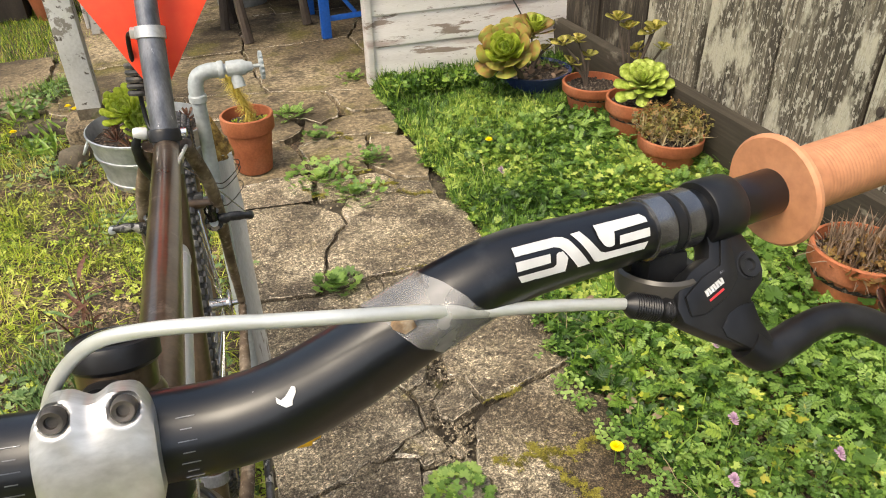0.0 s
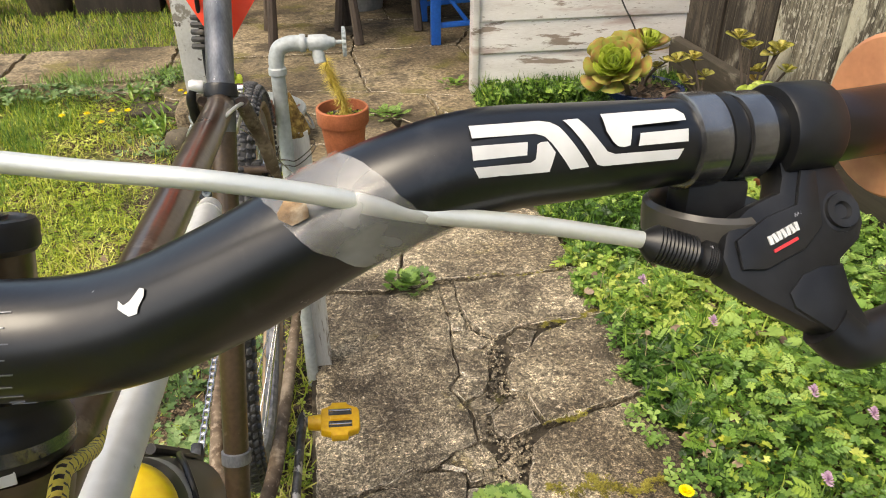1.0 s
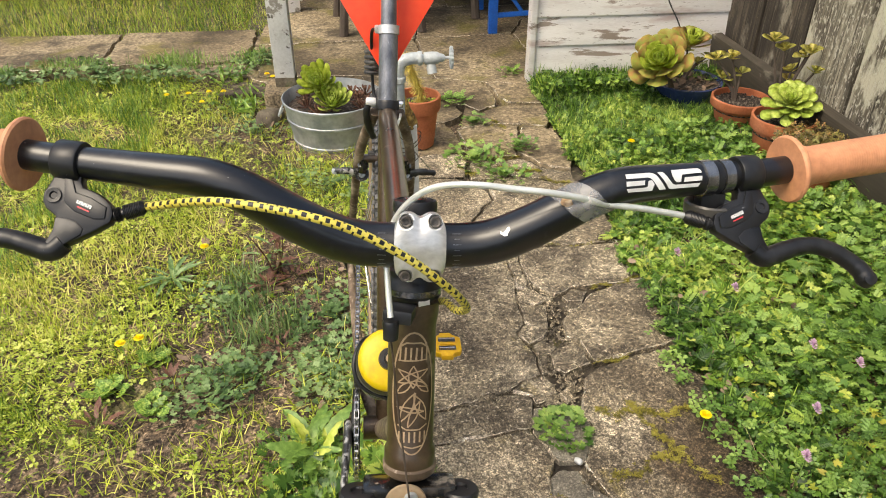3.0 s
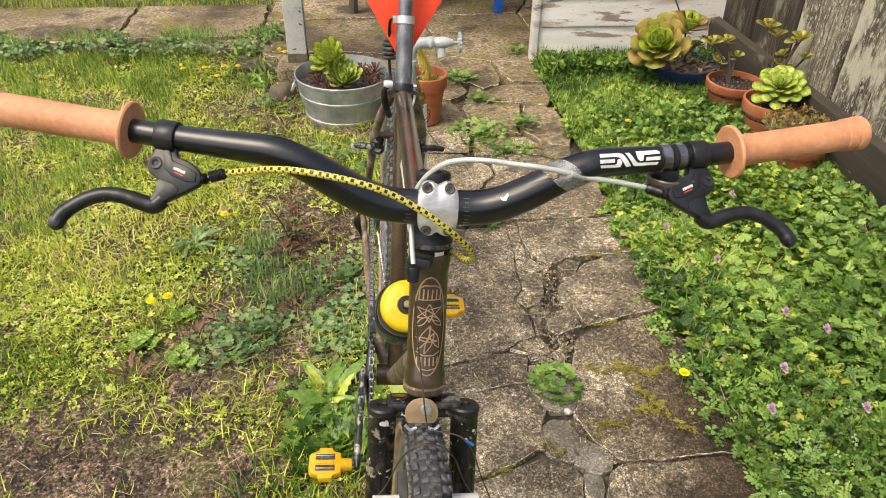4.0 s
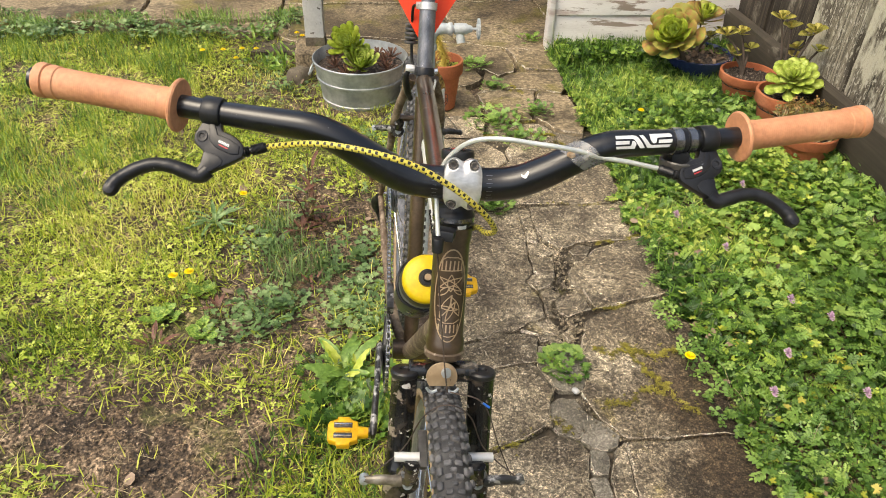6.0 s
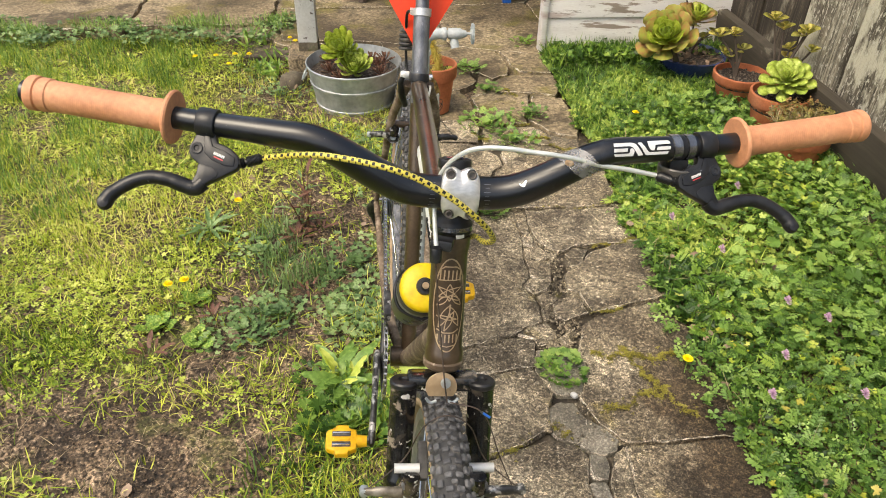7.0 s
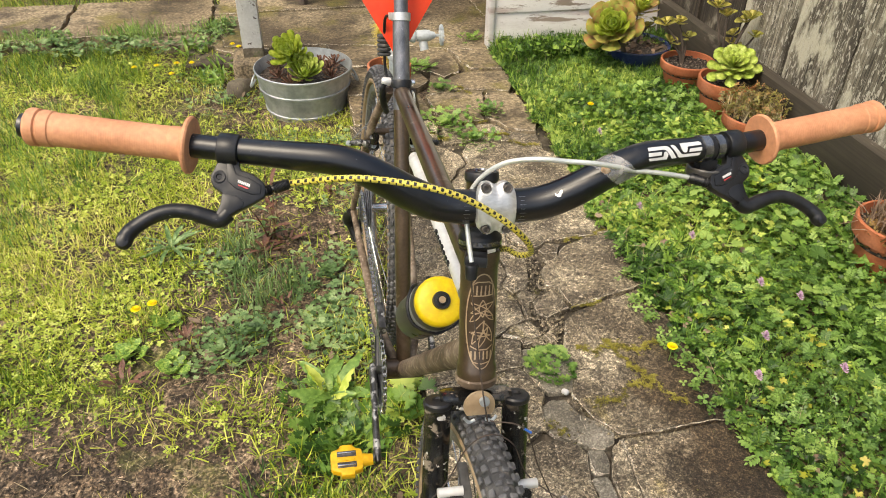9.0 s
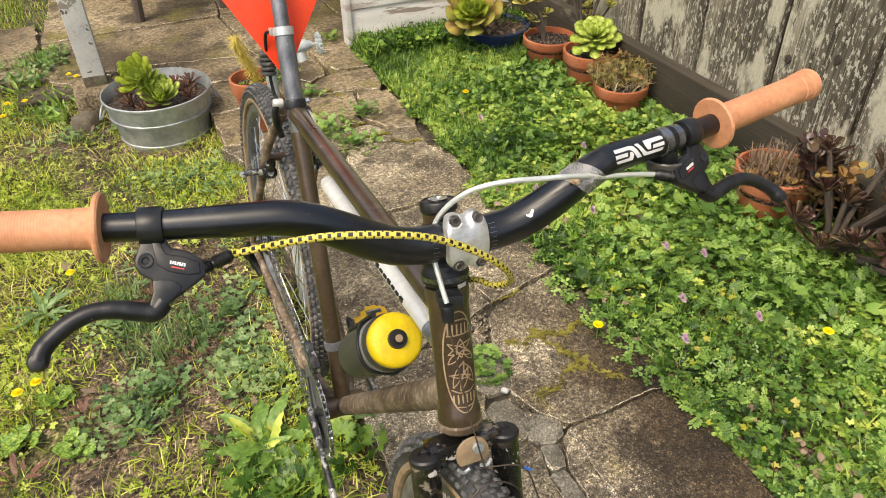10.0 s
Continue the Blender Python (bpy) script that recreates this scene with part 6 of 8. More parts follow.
rock(-0.345, 2.87, -0.10, 0.085, 0.07, 0.10, 2, "mossy rough stone beside the tub")
rock(0.488, 0.832, 0.0, 0.011, 0.008, 0.007, 3, "small pale pebble on the path", M_WHITE, "pebble")
rock(0.405, 0.735, 0.0, 0.012, 0.010, 0.007, 4, "small pale pebble on the path", M_CONC, "pebble")
for i in range(8):
    rock(0.47 + 0.01 * (i % 5) + 0.02 * rs.rand(), 1.05 + 0.07 * i + 0.02 * rs.rand(), -0.008, 0.012 + 0.008 * rs.rand(), 0.010, 0.009, 5 + i, "loose crumb of concrete in the crack", M_CONC, "pebble")
crumbs = []
for x0, y0, x1, y1, n, wide in ((0.49, 1.62, 0.49, 1.45, 60, 0.018), (0.49, 1.45, 0.56, 1.39, 60, 0.016), (0.555, 1.37, 0.555, 1.26, 130, 0.012), (0.54, 1.25, 0.545, 1.20, 90, 0.016), (0.49, 1.17, 0.495, 1.09, 70, 0.010), (0.52, 1.09, 0.55, 1.03, 190, 0.020), (0.46, 1.02, 0.53, 0.99, 90, 0.014), (0.59, 1.14, 0.58, 1.19, 60, 0.010), (0.30, 1.01, 0.36, 1.04, 40, 0.008), (0.41, 0.75, 0.48, 0.70, 50, 0.010), (0.49, 0.80, 0.56, 0.69, 60, 0.010), (0.46, 2.3, 0.62, 2.5, 260, 0.05), (0.44, 2.10, 0.8, 2.05, 160, 0.03)):
    for i in range(n):
        t = rs.rand()
        crumbs.append((x0 + (x1 - x0) * t + rs.normal(0, wide), y0 + (y1 - y0) * t + rs.normal(0, wide), -0.006 + 0.007 * rs.rand(), rs.uniform(0, 6), rs.uniform(-0.5, 0.5), rs.uniform(-0.5, 0.5), rs.uniform(0.003, 0.010)))
CHIP = ([(-0.5, -0.4, 0), (0.5, -0.35, 0), (0.35, 0.5, 0), (-0.4, 0.4, 0), (-0.1, 0.05, 0.5), (0.15, -0.05, 0.45)], [(0, 1, 5, 4), (1, 2, 5), (2, 3, 4, 5), (3, 0, 4)])
spill = []
for x, y, a in zip(rs.uniform(0.50, 0.90, 26000), rs.uniform(0.1, 1.7, 26000), rs.rand(26000)):
    far = min(1.0, max(0.0, (y - 0.66) / 0.25))
    k = (x - (0.60 + 0.15 * far) - 0.16 * noise.noise((x * 4, y * 4, 71.0)) - 0.06 * noise.noise((x * 15, y * 15, 71.0))) / 0.09
    if a < 0.07 * min(1.0, max(0.0, k)) ** 1.5:
        spill.append((x, y, 0.002 + 0.003 * rs.rand(), rs.uniform(0, 6), rs.uniform(-0.3, 0.3), rs.uniform(-0.3, 0.3), rs.uniform(0.0015, 0.005)))
swarm("soil_spill", M_CRUMB, CHIP, spill, None, "dark soil spilled over the edge of the path", "soil")
swarm("crumbled_concrete", M_CONC, CHIP, crumbs, None, "crumbled concrete and soil in the broken path", "rubble")
pier = tagged(part("post_pier", block(0.155, 0.20, 0.30, pose(0, 0, -0.03), 0.022, 3), M_PIER, None, "", 60), "rough mossy concrete pier under the porch post", "pier")
for q in pier.data.vertices:
    q.co += Vector((0.010 * noise.noise(q.co * 14), 0.010 * noise.noise(q.co * 14 + Vector((5, 0, 0))), 0.008 * noise.noise(q.co * 16)))
pier.matrix_world = pose(-0.290, 3.03, -0.085, 0, 0, 3)
post = thing("porch_post", pose(-0.275, 3.05, 0.032), "white painted porch post, worn at its foot", "post")
part("shaft", block(0.088, 0.088, 2.14, pose(0, 0, 1.07), 0.006), M_POST, post)
back_post = thing("porch_post", pose(-0.335, 4.39, 0.0, 0, 0, 8), "white porch post with peeling split boards at its foot", "post")
part("shaft", block(0.075, 0.09, 2.1, pose(0, 0, 1.06), 0.005), M_POST, back_post)
part("casing_board", block(0.018, 0.10, 2.06, pose(-0.047, -0.002, 1.075), 0.004), M_POST, back_post)
part("casing_board", block(0.018, 0.10, 2.03, pose(0.047, 0.002, 1.09), 0.004), M_POST, back_post)
part("foot", block(0.092, 0.092, 0.05, pose(0, 0, 0.022, 0, 0, 1), 0.008), M_STONE, post, "bare grey weathered foot")

# tap on its standpipe
px, py = 0.158, 1.345
tap = thing("garden_tap", pose(px, py, 0.0, 0, 0.6, 0), "outdoor tap with flaking white paint on a standpipe", "tap")
part("riser_pipe", sweep([(0, 0, -0.05), (0, 0, 0.66)], 0.0118, 18), M_PIPE, tap)
part("elbow", join(sweep(glide([(0, 0, 0.645), (0, 0, 0.675), (0.008, 0.0, 0.697), (0.03, 0.0, 0.706), (0.055, 0.0, 0.706)], 5), 0.0155, 18), join(lathe([(0.0165, -0.008), (0.0182, -0.006), (0.0182, 0.006), (0.0165, 0.008)], 20, pose(0, 0, 0.652)), lathe([(0.0165, -0.006), (0.018, -0.004), (0.018, 0.004), (0.0165, 0.006)], 20, along((0.055, 0, 0.706), (0.1, 0, 0.706))))), M_PIPE, tap)
part("valve_body", lathe([(0.011, 0.0), (0.011, 0.008), (0.0155, 0.009), (0.0165, 0.03), (0.0155, 0.044), (0.012, 0.048), (0.009, 0.06), (0.004, 0.062)], 18, along((0.058, 0, 0.706), (0.2, 0, 0.706))), M_PIPE, tap)
part("spout", sweep(glide([(0.082, 0, 0.70), (0.084, -0.004, 0.685), (0.087, -0.010, 0.668)], 4), [0.011, 0.011, 0.0125, 0.0125], 16), M_PIPE, tap)
part("spindle", sweep([(0.115, 0, 0.706), (0.134, 0, 0.706)], 0.004, 10), M_PIPE, tap)
bm = torus(0.022, 0.004, 30, 8, pose(0.137, 0, 0.706))
for k in range(15):
    a = 2 * math.pi * k / 15
    lathe([(0, -0.004), (0.004, -0.003), (0.004, 0.003), (0, 0.004)], 8, pose(0.137, 0.0255 * math.cos(a), 0.706 + 0.0255 * math.sin(a), 0, 90, 0), bm)
for k in range(4):
    a = math.pi / 2 * k + 0.3
    sweep([(0.137, 0, 0.706), (0.137, 0.022 * math.cos(a), 0.706 + 0.022 * math.sin(a))], 0.0035, 8, bm=bm)
part("handwheel", bm, M_PIPE, tap, "scalloped white handwheel")
for ob in tap.children:
    if ob.name.split(".")[0] != "riser_pipe":
        ob.matrix_local = Matrix.Translation((0, 0, 0.65)) @ Matrix.Scale(0.82, 4) @ Matrix.Translation((0, 0, -0.65))
stub = thing("stub_post", pose(px + 0.016, py + 0.034, 0.0, 0, 0.6, 0), "weathered grey wooden stub post wired to the standpipe", "post")
bm = bmesh.new()
rings_ = []
for zz, wx, wy in ((-0.06, 0.026, 0.018), (0.15, 0.026, 0.018), (0.30, 0.025, 0.018), (0.42, 0.025, 0.018), (0.535, 0.024, 0.017)):
    rings_.append([bm.verts.new((sx_ * wx + 0.0015 * math.sin(31 * zz + sx_), sy_ * wy, zz)) for sx_, sy_ in ((-1, -1), (-0.3, -1.06), (0.35, -1.02), (1, -1), (1, 1), (-1, 1))])
for lo, hi in zip(rings_, rings_[1:]):
    for i in range(6):
        bm.faces.new((lo[i], lo[(i + 1) % 6], hi[(i + 1) % 6], hi[i]))
bm.faces.new(rings_[-1])
bm.faces.new(rings_[0][::-1])
part("shaft", bm, M_STAKE, stub)
bm = bmesh.new()
bmesh.ops.create_icosphere(bm, subdivisions=4, radius=1.0)
for q in bm.verts:
    c = q.co * (1 + 0.16 * noise.noise(q.co * 2.2) + 0.10 * noise.noise(q.co * 6))
    up_ = max(0.0, c.z)
    q.co = Vector((c.x * 0.026 * (1 - 0.45 * up_) - 0.010 * up_, c.y * 0.020 * (1 - 0.4 * up_), 0.53 + (0.075 * up_ if c.z > 0 else 0.012 * c.z)))
part("split_top", bm, surf("orange lichen on rotten wood", [(0.16, 0.09, 0.03), (0.36, 0.22, 0.06), (0.62, 0.44, 0.14)], 90.0, 0.95, bump=1.0, fine=300, finemix=0.7, spots=[((0.10, 0.07, 0.045), 60.0, 0.55, 0.08, 0.8)]), stub, "split rotten top covered in orange lichen")
for zz in (0.45, 0.485, 0.495):
    part("wire_tie", sweep(glide([(-0.034, -0.036, zz), (-0.016, -0.049, zz + 0.003), (0.0, -0.046, zz), (0.028, -0.018, zz + 0.012), (0.028, 0.019, zz + 0.012), (-0.028, 0.019, zz + 0.006), (-0.034, -0.036, zz)], 4), 0.0009, 6), M_WIRE, stub, "twisted rusty wire")

# porch furniture, only the lower parts are in view
bench = thing("blue_trestle", pose(0.80, 3.82, 0.0), "bright blue painted metal trestle with braced legs", "trestle")
for dx, dy in ((0.0, 0.0), (0.62, 0.0), (0.0, 0.5), (0.62, 0.5)):
    part("leg", block(0.05, 0.04, 0.62, pose(dx, dy, 0.314), 0.004), M_BLUE, bench)
for dy in (0.0, 0.5):
    part("crossbar", block(0.6, 0.022, 0.025, pose(0.31, dy, 0.115, 0, -3, 0), 0.003), M_BLUE, bench)
    part("brace", sweep([(0.02, dy, 0.30), (0.16, dy, 0.12)], 0.011, 8), M_BLUE, bench)
part("top_plate", block(0.75, 0.6, 0.03, pose(0.31, 0.25, 0.64), 0.004), M_BLUE, bench)


def chair(x, y, yaw):
    c = thing("wooden_chair", pose(x, y, 0.006, 0, 0, yaw), "old dark weathered wooden chair on the patio", "chair", "chairs on the patio")
    for dx in (-0.2, 0.2):
        for dy in (-0.19, 0.19):
            part("leg", sweep([(dx * 1.1, dy * 1.1, 0.0), (dx, dy, 0.22), (dx * 0.95, dy * 0.95, 0.43)], [0.026, 0.022, 0.024], 8), M_CHAIR, c)
    part("seat", block(0.46, 0.44, 0.035, pose(0, 0, 0.445), 0.008), M_CHAIR, c)
    for dx in (-0.2, 0.2):
        part("back_post", sweep([(dx, 0.2, 0.45), (dx, 0.26, 0.92)], 0.018, 8), M_CHAIR, c)
    for z in (0.62, 0.74, 0.86):
        part("slat", block(0.42, 0.018, 0.06, pose(0, 0.225 + (z - 0.45) * 0.12, z), 0.004), M_CHAIR, c)
    return c


chair(0.17, 4.07, 6)
chair(0.56, 4.35, -8)
bucket = thing("grey_bucket", pose(0.46, 4.75, 0.006), "pale grey metal bucket in the shade of the porch", "bucket")
part("bucket_body", lathe([(0, 0.06), (0.15, 0.06), (0.19, 0.36), (0.195, 0.365), (0.19, 0.37), (0.18, 0.36), (0.14, 0.08), (0, 0.08)], 36), M_ZINC, bucket)
part("foot_ring", lathe([(0.135, 0.0), (0.145, 0.0), (0.15, 0.065), (0.14, 0.065)], 36), M_ZINC, bucket)

# far pots by the back fence
for x, y, R, H, mat, lab in ((-1.45, 5.1, 0.17, 0.24, M_CHAIR, "brown glazed pot by the back fence"), (-1.85, 5.05, 0.12, 0.16, M_BLUEGL, "small blue glazed pot by the back fence"), (-0.62, 5.0, 0.15, 0.26, M_TERRA, "tall terracotta pot by the back fence"), (-2.3, 5.1, 0.16, 0.26, M_TERRA, "terracotta pot by the back fence"), (-2.75, 5.15, 0.15, 0.24, M_TERRA, "terracotta pot by the back fence")):
    clay_pot(x, y, H - 0.03, R, H, lab, "pots by the back fence", True, mat)
    s = thing("potted_shrub", pose(x, y, H * 0.8 - 0.03), "leafy green succulent shrub in a pot", "shrub")
    for i in range(6):
        tip = (rs.uniform(-0.12, 0.12), rs.uniform(-0.1, 0.1), rs.uniform(0.0, 0.2))
        part("stem", sweep([(0, 0, -0.03), (tip[0] * 0.5, tip[1] * 0.5, tip[2] * 0.6), tip], 0.006, 6), M_CHAIR, s)
        rosette(s, "leaf_rosette", M_SUCC if x < -1 else M_LEAF2, tip, rs.uniform(0.06, 0.1), 16, rs.uniform(-30, 30), rs.uniform(0, 360), FLESHN)
barrel = thing("dark_planter", pose(-1.02, 5.15, -0.03), "dark grey square planter by the back fence", "planter")
part("planter_body", block(0.5, 0.35, 0.4, pose(0, 0, 0.2), 0.012), M_DARKW, barrel)


# ---- the bicycle: local x to its left side, y to the rear, z up; it leans on the standpipe ----
BIKE = pose(0.0707, 0.255, 0.0, 0, 4.0, -0.5)
bike = thing("bicycle", BIKE, "muddy brown steel mountain bicycle leaning on a standpipe", "bicycle")
AX = Vector((0, 0.347, 0.938))


def steer(z, fwd=0.0):
    """A point on the steering axis at height z, fwd metres ahead of it."""
    return Vector((0, 0.045 + (z - 0.68) * 0.37, z)) + Vector((0, -0.938, 0.347)) * fwd


BB = Vector((0, 0.49, 0.243))
REAR, FRONT = Vector((0, 0.935, 0.337)), Vector((0, -0.115, 0.337))
SEAT = Vector((0, 0.705, 0.755))
SDIR = (SEAT - BB).normalized()

# frame
part("head_tube", lathe([(0.0225, 0.0), (0.0225, 0.012), (0.0205, 0.016), (0.0205, 0.128), (0.0222, 0.138), (0.0222, 0.148)], 36, along(steer(0.682), steer(0.9))), M_BROWN, bike)
part("top_tube", sweep([(0, 0.085, 0.792), (0, 0.69, 0.738)], 0.0150, 24), M_BROWN, bike)
part("down_tube", sweep([(0, 0.055, 0.712), BB + Vector((0, -0.01, 0.006))], [0.0185, 0.0175], 24), M_MUD, bike)
part("seat_tube", sweep([BB, SEAT], 0.0148, 24), M_BROWN, bike)
part("bottom_bracket_shell", sweep([BB + Vector((-0.036, 0, 0)), BB + Vector((0.036, 0, 0))], 0.0205, 24), M_BROWN, bike)
for sx in (-1, 1):
    part("chainstay", sweep(glide([BB + Vector((0.014 * sx, 0.01, 0)), (0.036 * sx, 0.59, 0.258), (0.05 * sx, 0.72, 0.286), (0.066 * sx, 0.925, 0.334)], 6), [0.0105, 0.0105, 0.009, 0.007], 16), M_MUD, bike)
    part("seat_stay", sweep(glide([(0.066 * sx, 0.93, 0.34), (0.056 * sx, 0.86, 0.47), (0.044 * sx, 0.765, 0.64), (0.02 * sx, 0.712, 0.735)], 6), [0.0065, 0.0075, 0.0085, 0.0085], 16), M_MUD, bike)
    part("dropout", prism([(-0.018, -0.012), (0.012, -0.016), (0.020, 0.0), (0.01, 0.022), (-0.012, 0.016)], -0.003, 0.003, Matrix(((0, 0, 1, 0.066 * sx), (1, 0, 0, 0.935), (0, 1, 0, 0.337), (0, 0, 0, 1))), 0.001), M_BROWN, bike)
part("stay_bridge", sweep([(-0.04, 0.775, 0.62), (0.04, 0.775, 0.62)], 0.007, 12), M_BROWN, bike)

# head badge drawn as plain shapes on the head tube
def on_tube(polys, base, axis_, fwd, r, lift=0.0005, step=0.0025):
    """Flat outlines (across, along) wrapped on a tube's face."""
    axis_, fwd = Vector(axis_).normalized(), Vector(fwd).normalized()
    side = axis_.cross(fwd)
    out = bmesh.new()
    for poly in polys:
        bm = bmesh.new()
        bm.faces.new([bm.verts.new((x, y, 0)) for x, y in poly])
        bmesh.ops.triangulate(bm, faces=list(bm.faces))
        for _ in range(3):
            long = [e for e in bm.edges if abs(e.verts[0].co.x - e.verts[1].co.x) > step]
            if long:
                bmesh.ops.subdivide_edges(bm, edges=long, cuts=1)
                bmesh.ops.triangulate(bm, faces=[f for f in bm.faces if len(f.verts) > 3])
        for q in bm.verts:
            a = q.co.x / r
            q.co = Vector(base) + axis_ * q.co.y + (fwd * math.cos(a) + side * math.sin(a)) * (r + lift)
        join(out, bm)
    return out


def strip(pts, w):
    """The outline of a broken line of width w."""
    pts = [Vector(p) for p in pts]
    lf, rt = [], []
    for i, p in enumerate(pts):
        t = (pts[min(i + 1, len(pts) - 1)] - pts[max(i - 1, 0)]).normalized()
        n = Vector((-t.y, t.x)) * w / 2
        lf.append(tuple(p + n))
        rt.append(tuple(p - n))
    return lf + rt[::-1]


FWD = Vector((0, -0.938, 0.347))
badge = []
ell = [(0.0185 * math.cos(a), 0.0 + 0.055 * math.sin(a)) for a in np.linspace(0, 2 * math.pi, 41)]
for a, b in ((0, 21), (20, 41)):
    badge.append(strip(ell[a:b], 0.0016))
for x in (-0.0115, -0.007, -0.0025, 0.002, 0.0065, 0.011):
    badge.append(strip([(x, 0.030), (x + 0.0005, 0.042)], 0.0016))
    badge.append(strip([(x, -0.034), (x, -0.044)], 0.0016))
badge += [strip([(-0.013, 0.03), (0.012, 0.031)], 0.0012), strip([(-0.012, 0.042), (-0.006, 0.046), (0.006, 0.046), (0.012, 0.042)], 0.0014)]


def lens(x0, y0, x1, y1, fat, w=0.0012):
    """A pointed leaf shape of two strokes between two points."""
    a, b = Vector((x0, y0)), Vector((x1, y1))
    n = Vector((-(b - a).y, (b - a).x)).normalized()
    return [strip([tuple(a.lerp(b, t) + n * fat * sg * math.sin(math.pi * t)) for t in (0, 0.2, 0.4, 0.6, 0.8, 1)], w) for sg in (-1, 1)]


for q in ((-0.013, 0.010, 0.013, 0.022, 0.0035), (-0.013, 0.022, 0.013, 0.006, 0.0035), (0.0, 0.026, 0.0, 0.006, 0.004), (-0.014, 0.0, -0.001, 0.012, 0.003), (0.014, 0.001, 0.002, 0.013, 0.003), (-0.011, -0.026, 0.002, 0.002, 0.004), (0.012, -0.024, 0.001, 0.0, 0.004), (-0.004, -0.030, 0.006, -0.006, 0.003), (-0.014, -0.012, 0.010, -0.016, 0.002)):
    badge += lens(*q)
badge += [strip([(-0.013, -0.028), (-0.005, -0.032), (0.006, -0.032), (0.013, -0.028)], 0.0014), strip([(-0.010, -0.047), (0.0, -0.049), (0.010, -0.047)], 0.0013)]
part("head_badge", on_tube(badge, steer(0.748), AX, FWD, 0.0206), M_BRONZE, bike, "worn bronze oval badge of plain strokes")

# headset, stem, top cap
part("headset_cup", lathe([(0.021, 0.0), (0.0235, 0.003), (0.0235, 0.012), (0.0215, 0.016), (0.0200, 0.019), (0.0200, 0.024)], 36, along(steer(0.823), steer(0.95))), M_BLKPL, bike, "black headset cup with pale print")
part("headset_print", lathe([(0.02365, 0.005), (0.02365, 0.010)], 36, along(steer(0.823), steer(0.95)), shut=False), M_GREYBAND, bike)
part("headset_label", block(0.010, 0.0008, 0.0045, Matrix.Translation(steer(0.831) + Vector((0.0075, -0.0226, 0))) @ pose(0, 0, 0, -18, 0, 18), 0.0002), M_PUMP, bike, "small pale printed bar")
part("headset_cup", lathe([(0.0205, -0.011), (0.0235, -0.008), (0.0240, -0.002), (0.0225, 0.0)], 36, along(steer(0.682), steer(0.9))), M_MUD, bike, "dusty lower headset cup")
stem = part("stem", lathe([(0.0175, 0.0), (0.0185, 0.002), (0.0185, 0.036), (0.0170, 0.039), (0.0160, 0.040), (0.0160, 0.052)], 36, along(steer(0.843), steer(0.95))), M_BROWN, bike, "brown stem with a silver bar clamp")
part("top_cap", lathe([(0.0, 0.0), (0.0165, 0.0), (0.0182, 0.002), (0.0182, 0.009), (0.0172, 0.011), (0.0150, 0.0115), (0.0143, 0.0105), (0, 0.010)], 36, along(steer(0.890), steer(0.98))), M_BLKPL, stem, "black top cap with a bright rim")
part("cap_bolt", lathe([(0.0, 0.0), (0.009, 0.0), (0.0095, 0.0015), (0.004, 0.0022), (0.0035, 0.0008), (0, 0.0008)], 20, along(steer(0.9002), steer(0.98))), M_CHROME, stem)
BARC = Vector((0, 0.078, 0.888))
part("stem_arm", sweep([steer(0.873), BARC + Vector((0, 0.012, -0.003))], [0.0165, 0.0175], 20, flat=0.85), M_BLKPL, stem)

# handlebar, turned and tipped a touch against the frame
H = Matrix.Translation(BARC) @ pose(0, 0, 0, 0, -0.6, -1.6) @ Matrix.Translation(-BARC)
HALF = [(0.0, 0.078, 0.888), (0.035, 0.078, 0.888), (0.06, 0.0765, 0.894), (0.085, 0.0755, 0.907), (0.11, 0.076, 0.9225), (0.132, 0.078, 0.9340), (0.155, 0.0815, 0.9405), (0.19, 0.087, 0.9420), (0.25, 0.0975, 0.9435), (0.29, 0.1045, 0.9455), (0.434, 0.128, 0.954)]
RAD = [0.0174, 0.0174, 0.0173, 0.0169, 0.0161, 0.0153, 0.0146, 0.0134, 0.0113, 0.0111, 0.0111]
line = [H @ Vector((-x, y, z)) for x, y, z in HALF[:0:-1]] + [H @ Vector(p) for p in HALF]
line[-1] += Vector((-0.004, -0.004, 0.009))
rads = RAD[:0:-1] + RAD
fine_line = glide(line, 8)
fine_rads = []
for i in range(len(rads) - 1):
    fine_rads += [rads[i] + (rads[i + 1] - rads[i]) * j / 8 for j in range(8)]
fine_rads.append(rads[-1])
bar = part("handlebar", sweep(fine_line, fine_rads, 28), M_BLACK, bike, "wide black riser handlebar with scuffed paint")


def bar_at(x):
    """The bar's centre, direction and radius at x."""
    i = min(range(1, len(fine_line) - 1), key=lambda k: abs(fine_line[k].x - x))
    a = fine_line[i - 1] if fine_line[i].x > x else fine_line[i]
    b = fine_line[i] if fine_line[i].x > x else fine_line[i + 1]
    t = (x - a.x) / (b.x - a.x)
    return a.lerp(b, t), (b - a).normalized(), fine_rads[i]


def collar(x, w, profile, n=32):
    """A ring round the bar, centred on x; profile: (share of w, extra radius)."""
    c, d, r = bar_at(x)
    return lathe([(r + e, s * w) for s, e in profile], n, along(c - d * w / 2, c + d))


